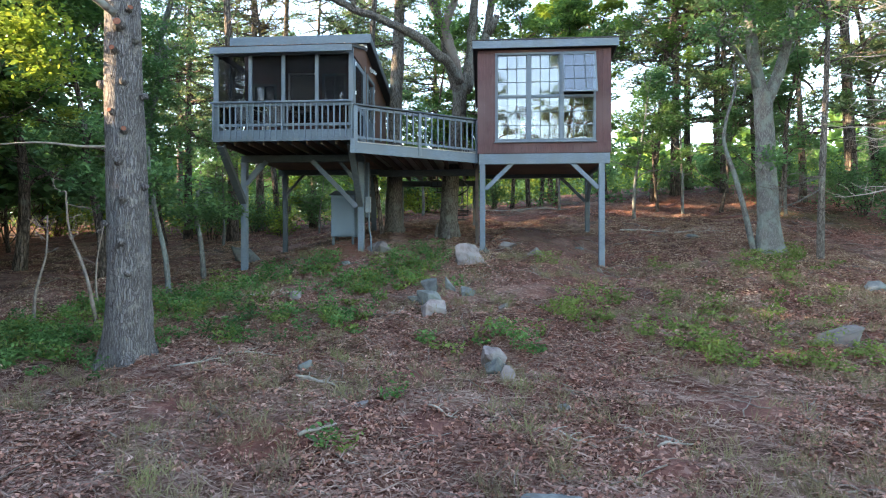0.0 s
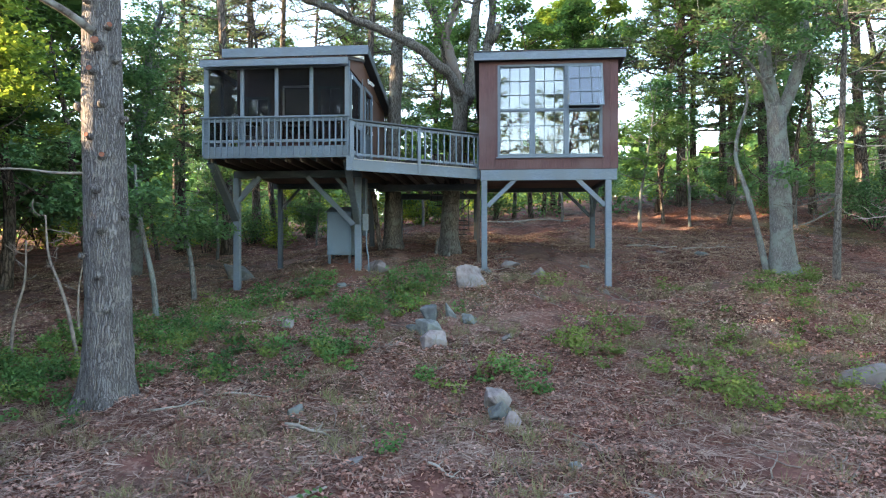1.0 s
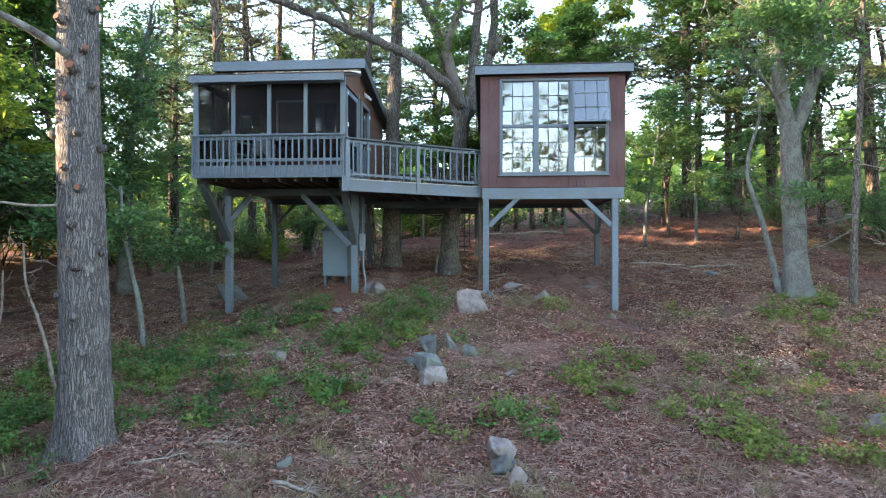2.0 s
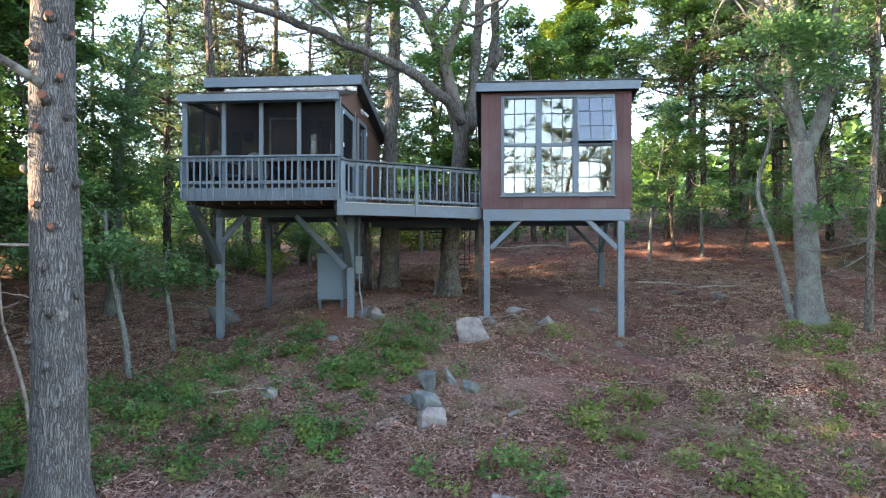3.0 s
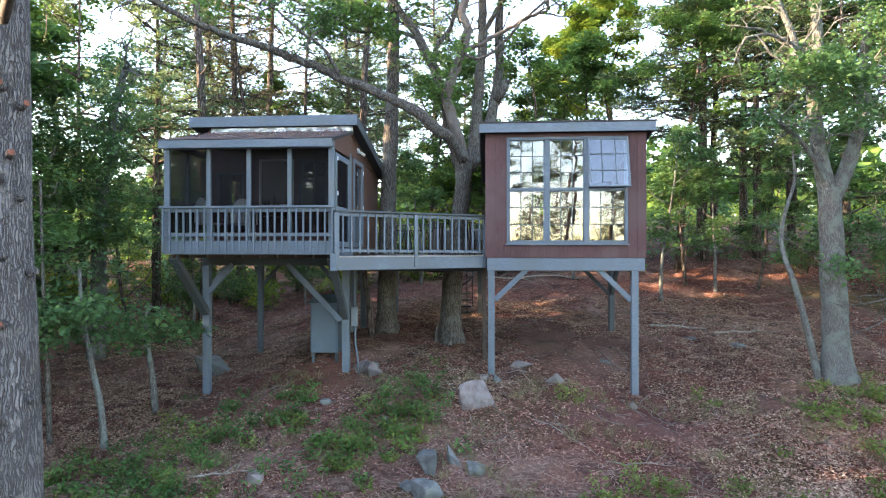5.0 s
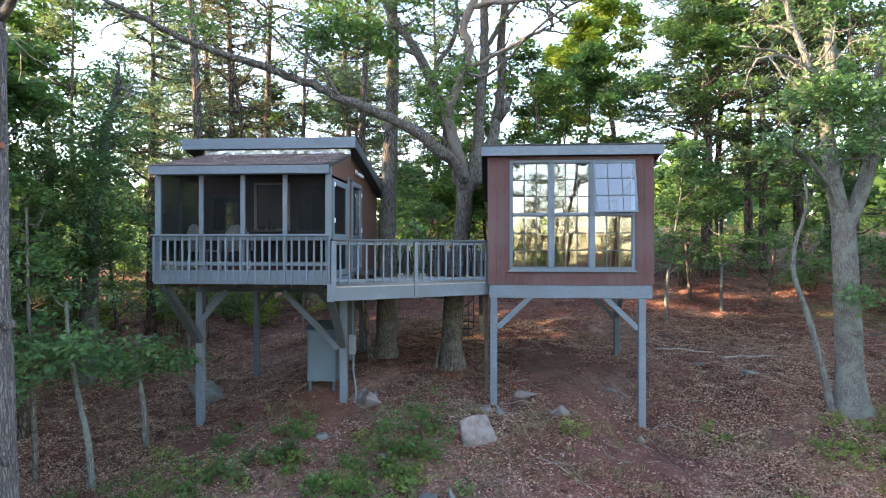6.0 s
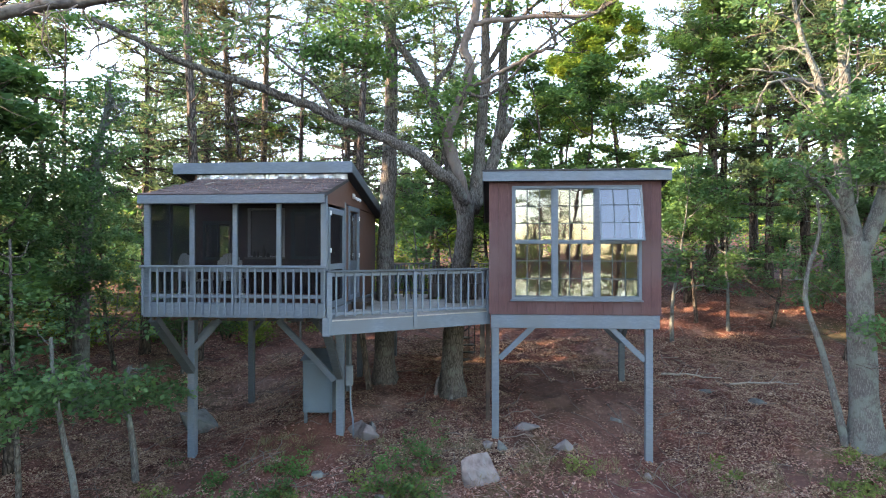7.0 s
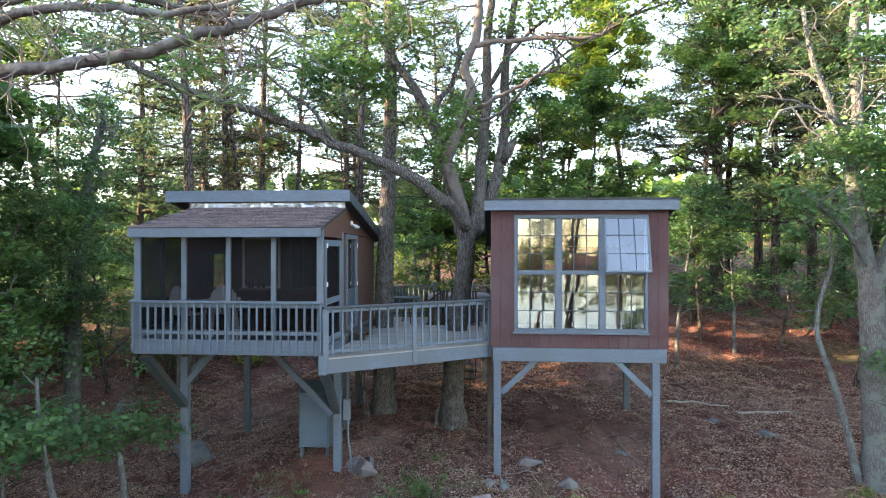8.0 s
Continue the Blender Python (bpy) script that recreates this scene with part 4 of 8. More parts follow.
def build_deck():
    deck = thing("deck", (-2.0, 19.0, DECK_Z - 0.3), "open timber deck with a slate railing between the cabins", "deck")
    a, b = Vector((*FRONT_A, 0)), Vector((*FRONT_B, 0))
    d = (b - a).normalized()
    o = Vector((d.y, -d.x, 0))
    z = Vector((0, 0, 1))
    part("fascia", beam(a + o * 0.025 + z * 4.285, b + o * 0.025 + z * 4.285, 0.04, 0.27), PAINT, deck)
    part("fascia", box(-3.56, -3.42, 15.22, 15.32, 4.14, 4.5, 0.006), PAINT, deck)
    part("top_rail", beam(a + o * 0.03 + z * 5.385, b + o * 0.03 + d * 0.1 + z * 5.385, 0.13, 0.04), PAINT_DARK, deck)
    part("lower_rail", beam(a + z * 4.56, b + z * 4.53, 0.035, 0.06), PAINT, deck)
    part("rail_board", beam(a + z * 5.32, b + z * 5.32, 0.03, 0.07), PAINT, deck)
    part("deck_edge", beam(a + o * 0.03 + z * 4.432, b + o * 0.03 + z * 4.432, 0.06, 0.022, 0.003), DECKING, deck, "pale worn deck edge")
    part("post", box(-0.46, -0.36, 17.9, 18.0, floor_at(-0.4, 17.95) - 0.15, 4.2, 0.008), DARK_WOOD, deck)
    part("brace", beam((-3.47, 19.3, 2.2), (-3.7, 19.3, 4.0), 0.13, 0.13), BARK_DARK, deck, "dark knee brace beside the pine")
    for s, w in ((0.01, 0.055), (0.5, 0.042), (0.985, 0.04)):
        p = a.lerp(b, s) + o * 0.045
        post = box(-w, w, -w * 0.6, w * 0.6, 4.2, 5.36, 0.006)
        post.transform(Matrix.Translation((p.x, p.y, 0)) @ Matrix.Rotation(math.atan2(d.y, d.x), 4, "Z"))
        part("rail_post", post, PAINT, deck)
    bal = box(-0.018, 0.018, -0.018, 0.018, 4.5, 5.36, 0.004)
    bal.transform(Matrix.Rotation(math.atan2(d.y, d.x), 4, "Z"))
    bal = mesh_of(bal, PAINT, "baluster")
    n = 20
    for i in range(1, n):
        p = a.lerp(b, i / n) + o * 0.02
        if i != n // 2:
            piece("baluster", bal, p, deck)
    # back railing and far side
    for x0, x1, y in ((-3.5, -2.1, 22.6), (-0.9, -0.35, 22.6)):
        part("top_rail", box(x0, x1, y - 0.06, y + 0.06, 5.36, 5.4, 0.006), PAINT_DARK, deck)
        part("lower_rail", box(x0, x1, y - 0.02, y + 0.02, 4.52, 4.58, 0.004), PAINT_DARK, deck)
        for x in (x0, x1):
            part("rail_post", box(x - 0.05, x + 0.05, y - 0.05, y + 0.05, 4.3, 5.5, 0.006), PAINT_DARK, deck)
        k = int((x1 - x0) / 0.14)
        for i in range(1, k):
            piece("baluster", bal, (x0 + (x1 - x0) * i / k, y, 0), deck)
    # beams and posts below the deck, their shade given by the darker paint
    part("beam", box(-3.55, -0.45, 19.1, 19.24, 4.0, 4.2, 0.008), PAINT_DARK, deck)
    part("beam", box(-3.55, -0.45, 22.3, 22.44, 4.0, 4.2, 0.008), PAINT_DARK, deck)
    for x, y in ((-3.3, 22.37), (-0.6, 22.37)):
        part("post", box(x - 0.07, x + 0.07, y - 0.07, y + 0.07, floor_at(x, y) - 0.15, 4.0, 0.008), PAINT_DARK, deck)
    for i in range(8):
        x = -3.4 + i * 0.41
        t = (x - FRONT_A.x) / (FRONT_B.x - FRONT_A.x)
        part("joist", box(x - 0.02, x + 0.02, FRONT_A.y + t * (FRONT_B.y - FRONT_A.y) + 0.06, 22.6, 4.2, 4.395, 0), UNDERSIDE, deck)
    return deck


deck = build_deck()


# ---- utility cabinet and meter by the post ----
def build_utility():
    c = thing("utility_cabinet", (-4.32, 17.75, floor_at(-4.32, 17.75)), "slate-painted utility cabinet on short legs under the cabin", "cabinet")
    bm = bmesh.new()
    prof = [(17.5, 2.06), (18.05, 2.06), (18.05, 3.42), (17.5, 3.26)]
    lo = [bm.verts.new((-4.66, y, z)) for y, z in prof]
    hi = [bm.verts.new((-3.96, y, z)) for y, z in prof]
    bm.faces.new(lo)
    bm.faces.new(hi[::-1])
    for i in range(4):
        bm.faces.new((lo[i], hi[i], hi[(i + 1) % 4], lo[(i + 1) % 4]))
    bmesh.ops.recalc_face_normals(bm, faces=bm.faces[:])
    bmesh.ops.bevel(bm, geom=bm.edges[:], offset=0.012, segments=1, affect="EDGES")
    part("body", bm, STEEL_BOX, c)
    part("door", box(-4.62, -4.0, 17.478, 17.496, 2.1, 3.2, 0.006), STEEL_BOX, c)
    top = box(-4.7, -3.92, 0, 0.64, -0.012, 0.012, 0.004)
    top.transform(Matrix.Translation((0, 17.44, 3.265)) @ Matrix.Rotation(math.atan2(0.16, 0.55), 4, "X"))
    part("lid", top, STEEL_BOX, c)
    for x in (-4.6, -4.02):
        for y in (17.56, 17.99):
            part("leg", box(x - 0.035, x + 0.035, y - 0.035, y + 0.035, floor_at(x, y) - 0.1, 2.058, 0.004), PAINT_DARK, c)
    m = thing("meter_box", (-3.5, 17.3, 2.7), "small grey electric meter box on the cabin post", "meter box")
    part("case", box(-3.6, -3.44, 17.26, 17.36, 2.75, 3.2, 0.012), GALVANISED, m)
    bm = bmesh.new()
    gz = floor_at(-3.47, 17.3)
    tube(bm, smooth_line([(-3.5, 17.31, 2.75), (-3.49, 17.31, 2.3), (-3.44, 17.3, 2.0), (-3.42, 17.28, gz - 0.05)], 4), [0.022] * 13, 8)
    part("conduit", bm, PAINT, m, "", True)
    bm = bmesh.new()
    tube(bm, [(-3.52, 17.33, 3.2), (-3.52, 17.33, 4.2)], [0.018, 0.018], 8)
    part("conduit", bm, PAINT, m)


build_utility()


# ---- spiral stair behind the oak ----
def build_stair():
    cx, cy = -1.46, 21.35
    z0 = floor_at(cx, cy)
    st = thing("spiral_stair", (cx, cy, z0), "black iron spiral stair up to the deck", "stair")
    bm = bmesh.new()
    tube(bm, [(cx, cy, z0 - 0.1), (cx, cy, 5.4)], [0.045, 0.045], 10)
    part("centre_pole", bm, BLACK_IRON, st)
    n = 12
    rise = (DECK_Z - z0) / n
    pts = []
    for i in range(n):
        a = radians(-70 + i * 29)
        z = z0 + rise * (i + 1)
        w = radians(14)
        plan = [(cx + math.cos(a - w) * 0.07, cy + math.sin(a - w) * 0.07), (cx + math.cos(a - w) * 0.68, cy + math.sin(a - w) * 0.68), (cx + math.cos(a + w) * 0.68, cy + math.sin(a + w) * 0.68), (cx + math.cos(a + w) * 0.07, cy + math.sin(a + w) * 0.07)]
        part("tread", slab(plan, z - 0.03, z), BLACK_IRON, st)
        p = Vector((cx + math.cos(a) * 0.67, cy + math.sin(a) * 0.67, z))
        b = bmesh.new()
        tube(b, [p, p + Vector((0, 0, 0.9))], [0.012, 0.012], 6)
        part("spindle", b, BLACK_IRON, st)
        pts.append(p + Vector((0, 0, 0.9)))
    bm = bmesh.new()
    line = smooth_line(pts, 3)
    tube(bm, line, [0.022] * len(line), 7)
    part("handrail", bm, BLACK_IRON, st, "", True)


build_stair()


# ---- trees ----
def blades(centres, length, width, rng, k, lift=0.3, spread=1.0):
    """Needle tufts: k narrow blades fanning from each centre."""
    c = np.repeat(np.asarray(centres, float), k, axis=0)
    n = len(c)
    d = rng.normal(size=(n, 3)) * spread
    d[:, 2] = d[:, 2] * 0.6 + lift
    d /= np.linalg.norm(d, axis=1, keepdims=True) + 1e-9
    w = np.cross(d, rng.normal(size=(n, 3)))
    w /= np.linalg.norm(w, axis=1, keepdims=True) + 1e-9
    s = length * rng.uniform(0.6, 1.3, (n, 1))
    v = np.empty((n, 4, 3))
    v[:, 0] = c
    v[:, 1] = c + d * s * 0.55 + w * width * 0.5
    v[:, 2] = c + d * s
    v[:, 3] = c + d * s * 0.55 - w * width * 0.5
    return v


def wander(p, d, length, n, rng, bend=0.25, rise=0.0):
    """A crooked line of n steps from p along d."""
    p, d = np.array(p, float), np.array(d, float)
    d /= np.linalg.norm(d)
    out = [p.copy()]
    for _ in range(n):
        d = d + rng.normal(size=3) * bend + np.array((0, 0, rise))
        d /= np.linalg.norm(d)
        p = p + d * length / n
        out.append(p.copy())
    return out


def taper(r0, r1, n):
    return [r0 + (r1 - r0) * i / n for i in range(n + 1)]


def make_pine(seed, h, r, crown_from, spread, label, needles=NEEDLES, bark=BARK_DARK, thin=1.0, blade=(4, 0.3, 0.055), shoots=3, whorl=(0.28, 0.5), ring=(2, 5)):
    rng = np.random.default_rng(seed)
    tree = thing("pine_tree", (0, 0, 0), label, "tree", "woodland trees")
    wood = bmesh.new()
    trunk = wander((0, 0, -0.4), (rng.normal() * 0.02, rng.normal() * 0.02, 1), h + 0.4, 14, rng, 0.02, 0.02)
    radii = [r * (1.35 if i == 0 else 1.0) * (1 - 0.9 * (i / 14) ** 1.1) for i in range(15)]
    tube(wood, trunk, radii, 9, 0.12, seed)
    tz = np.array([p[2] for p in trunk])
    tx, ty = [np.array([p[k] for p in trunk]) for k in (0, 1)]
    tufts = []
    z = 2.0
    while z < h - 0.3:
        f = z / h
        live = f > crown_from
        for _ in range(rng.integers(*ring) if live else rng.integers(0, 3)):
            a = rng.uniform(0, 2 * math.pi)
            base = (np.interp(z, tz, tx), np.interp(z, tz, ty), z + rng.uniform(-0.2, 0.2))
            top = (1 - f) / max(1 - crown_from, 0.01)
            length = spread * (0.35 + 0.75 * min(1, top * 1.3)) * rng.uniform(0.6, 1.15) if live else spread * rng.uniform(0.2, 0.7)
            d = (math.cos(a), math.sin(a), rng.uniform(-0.12, 0.22))
            line = wander(base, d, length, 6, rng, 0.13, 0.03)
            rb = 0.012 + 0.016 * length
            tube(wood, line, taper(rb, 0.006, 6), 4, close=False)
            side = [line]
            for q in range(shoots if live else min(shoots, 2)):
                j = rng.integers(2, 6)
                sgn = rng.choice((-1, 1))
                dd = (d[0] * 0.6 - sgn * d[1] * 0.8, d[1] * 0.6 + sgn * d[0] * 0.8, rng.uniform(-0.1, 0.15))
                sl = wander(line[j], dd, length * rng.uniform(0.25, 0.5), 3, rng, 0.15, 0.03)
                tube(wood, sl, taper(rb * 0.5, 0.004, 3), 3, close=False)
                side.append(sl)
            if live:
                for l in side:
                    m = int((10 if l is line else 6) * thin * max(0.6, length / 2.2))
                    for _ in range(m):
                        u = rng.uniform(0.3, 1.0) * (len(l) - 1)
                        i = min(int(u), len(l) - 2)
                        p = l[i] + (l[i + 1] - l[i]) * (u - i)
                        tufts.append(p + rng.normal(size=3) * (0.1, 0.1, 0.05))
        z += rng.uniform(*whorl)
    part("trunk", wood, bark, tree, "", True)
    ob = new("crown", quads_mesh("crown", blades(tufts, blade[1], blade[2], rng, blade[0], 0.25), needles))
    hang(ob, tree)
    return tree


def make_leafy(seed, h, r, crown_from, spread, label, leaf=OAK_LEAF, bark=BARK_DARK, size=0.13, clusters=26, per=46, name="oak_tree", limbs=9):
    rng = np.random.default_rng(seed)
    tree = thing(name, (0, 0, 0), label, "tree", "woodland trees")
    wood = bmesh.new()
    trunk = wander((0, 0, -0.3), (rng.normal() * 0.05, rng.normal() * 0.05, 1), h * 0.92, 12, rng, 0.06, 0.05)
    tube(wood, trunk, [r * (1.3 if i == 0 else 1) * (1 - 0.88 * i / 12) for i in range(13)], 9, 0.12, seed)
    pts = []
    for q in range(limbs):
        f = crown_from + (0.97 - crown_from) * (q + rng.uniform(0, 0.8)) / limbs
        i = min(int(f * 12), 11)
        base = trunk[i] + (trunk[i + 1] - trunk[i]) * (f * 12 - i)
        a = q * 2.4 + rng.uniform(-0.5, 0.5)
        length = spread * (1.1 - 0.6 * (f - crown_from) / (1 - crown_from)) * rng.uniform(0.7, 1.15)
        line = wander(base, (math.cos(a), math.sin(a), rng.uniform(0.15, 0.7)), length, 6, rng, 0.2, 0.06)
        rl = r * 0.42 * (1 - 0.6 * f)
        tube(wood, line, taper(rl, 0.012, 6), 5, close=False)
        ends = [line[-1], line[-2]]
        for j in (2, 3, 4, 5):
            s = wander(line[j], rng.normal(size=3) * (1, 1, 0.5) + (0, 0, 0.2), length * rng.uniform(0.25, 0.5), 4, rng, 0.25, 0.03)
            tube(wood, s, taper(rl * 0.4, 0.006, 4), 4, close=False)
            ends += [s[-1], s[-2]]
        for e in ends:
            pts.append(np.array(e))
    pts = np.array(pts)
    m = clusters * limbs // 4
    pick = pts[rng.integers(0, len(pts), m)] + rng.normal(size=(m, 3)) * 0.12
    wide = rng.uniform(0.6, 1.35, m) * (spread / 2.5) ** 0.5
    full = np.maximum(8, per * 2.1 * wide ** 1.5).astype(int)
    off = rng.normal(size=(full.sum(), 3))
    off /= np.maximum(1, np.linalg.norm(off, axis=1, keepdims=True) / 1.5)
    w = np.repeat(wide, full)[:, None]
    c = np.repeat(pick, full, axis=0) + off * np.array((0.3, 0.3, 0.12)) * w
    c[:, 2] -= 0.1 * (off[:, 0] ** 2 + off[:, 1] ** 2) * w[:, 0] * 0.5
    part("trunk", wood, bark, tree, "", True)
    hang(new("crown", leaves_mesh("crown", c, size * 1.15, leaf, rng, 0.68, 0.66)), tree)
    return tree


def make_bush(seed, h, w, label, leaf=DEEP_LEAF, size=0.1, count=1900):
    rng = np.random.default_rng(seed)
    tree = thing("shrub", (0, 0, 0), label, "shrub", "woodland shrubs")
    wood = bmesh.new()
    ends = []
    for q in range(7):
        a = q * 0.9 + rng.uniform(-0.3, 0.3)
        line = wander((rng.normal() * 0.06, rng.normal() * 0.06, -0.1), (math.cos(a) * 0.4, math.sin(a) * 0.4, 1), h * rng.uniform(0.7, 1.05), 6, rng, 0.18, 0.03)
        tube(wood, line, taper(0.02, 0.005, 6), 4, close=False)
        ends += line[2:]
        for j in (3, 4, 5):
            s = wander(line[j], rng.normal(size=3) * (1, 1, 0.4), w * 0.6, 3, rng, 0.2, 0.05)
            tube(wood, s, taper(0.01, 0.003, 3), 3, close=False)
            ends += s[1:]
    ends = np.array(ends)
    pick = ends[rng.integers(0, len(ends), count // 20)] + rng.normal(size=(count // 20, 3)) * 0.12
    c = np.repeat(pick, 20, axis=0)
    c = c + rng.normal(size=c.shape) * np.array((0.2, 0.2, 0.12))
    part("stem", wood, BARK_DARK, tree, "", True)
    hang(new("foliage", leaves_mesh("foliage", c, size, leaf, rng, 0.5, 0.6)), tree)
    return tree


PINES = [
    make_pine(11, 19, 0.23, 0.3, 3.2, "tall dark pine with layered needle boughs and dead lower branches"),
    make_pine(12, 16, 0.17, 0.22, 2.8, "slender dark pine with layered needle boughs"),
    make_pine(13, 21, 0.26, 0.42, 3.4, "tall pine with a bare lower trunk and sparse boughs", thin=0.8),
    make_pine(14, 15, 0.15, 0.3, 2.3, "thin pine with rust-tinged dying needles", RUSTY_NEEDLES, thin=0.6),
    make_pine(16, 22, 0.22, 0.58, 2.6, "tall bare-stemmed pine with a high thin crown", thin=0.55),
]
SHORE_PINE = make_pine(73, 22.5, 0.2, 0.52, 3.4, "tall shore pine with open tiers of boughs over a bare trunk", thin=2.0, blade=(5, 0.26, 0.05), shoots=4, whorl=(1.1, 1.7), ring=(3, 6))
TIERED = [
    make_pine(71, 17, 0.19, 0.2, 3.9, "white pine with level tiers of soft needle boughs", thin=1.7, blade=(5, 0.24, 0.04), shoots=4, whorl=(1.1, 1.7), ring=(4, 7)),
    make_pine(72, 14, 0.15, 0.25, 3.2, "slim white pine with level tiers of boughs and gaps between", thin=1.5, blade=(5, 0.24, 0.04), shoots=4, whorl=(1.2, 1.9), ring=(3, 6)),
]
FAR_PINES = [
    make_pine(17, 19, 0.22, 0.3, 3.2, "tall dark pine deep in the wood", thin=0.6, blade=(3, 0.42, 0.1), shoots=1),
    make_pine(18, 20, 0.24, 0.42, 3.2, "tall dark pine with bare lower trunk deep in the wood", thin=0.55, blade=(3, 0.42, 0.1), shoots=1),
]
OAKS = [
    make_leafy(21, 12, 0.17, 0.25, 3.0, "green oak with crooked limbs and loose leafy crown"),
    make_leafy(22, 9, 0.11, 0.2, 2.4, "young green oak with a loose leafy crown", DEEP_LEAF),
    make_leafy(23, 14, 0.2, 0.3, 3.4, "tall oak with a loose crown tinted sunlit yellow green", SUN_TINT_LEAF, clusters=46),
    make_leafy(24, 6, 0.07, 0.3, 1.6, "slim pale-stemmed green understory tree", DEEP_LEAF, BARK_PALE, 0.115, 20, 38),
    make_leafy(25, 5, 0.05, 0.2, 1.5, "slim yellow-green understory tree", SUN_TINT_LEAF, BARK_PALE, 0.115, 18, 38),
]
BUSHES = [
    make_bush(31, 1.8, 1.0, "dense deep green woodland shrub with small leaves"),
    make_bush(32, 1.2, 0.9, "low yellow green woodland shrub in the undergrowth", SUN_TINT_LEAF, 0.1, 1300),
    make_bush(33, 2.6, 1.2, "tall dark green shrub at the wood edge", DEEP_LEAF, 0.115, 2600),
]
# coarse shrub and oaks, added mainly outside the view as sun blockers
SHADE_BUSH = make_bush(34, 4.6, 1.6, "tall dense shrub added out of view to block the sun", DEEP_LEAF, 0.34, 1100)
SHADE_OAKS = [
    make_leafy(26, 13, 0.18, 0.22, 3.2, "broad green oak added out of view to block the sun", OAK_LEAF, size=0.34, per=15, limbs=8),
    make_leafy(27, 12, 0.16, 0.2, 3.0, "dense deep green oak, mostly added out of view to block the sun", DEEP_LEAF, size=0.34, per=15, limbs=8),
]
BACK_OAKS = [
    make_leafy(51, 14, 0.17, 0.5, 2.9, "tall green oak with a dense high crown", OAK_LEAF, size=0.15, clusters=30, per=34, limbs=14),
    make_leafy(52, 13, 0.15, 0.45, 2.3, "tall oak with evening sun put into its yellow-green leaf colour", SUN_TINT_LEAF, size=0.15, clusters=56, per=40, limbs=14),
    make_leafy(53, 9.5, 0.12, 0.3, 2.3, "middling green oak behind the hut", OAK_LEAF, size=0.14, clusters=34, per=32, limbs=11),
]
USED = set()


def plant(kind, x, y, scale=1.0, turn=0.0, sink=0.05):
    """The first planting moves the pattern tree itself; later ones copy it."""
    m = pose(x, y, floor_at(x, y) - sink, 0, 0, turn) @ Matrix.Scale(scale, 4)
    if kind not in USED:
        USED.add(kind)
        kind.matrix_basis = m
        return kind
    ob = copy_thing(kind, pose(x, y, floor_at(x, y) - sink, 0, 0, turn))
    ob.scale = (scale, scale, scale)
    return ob


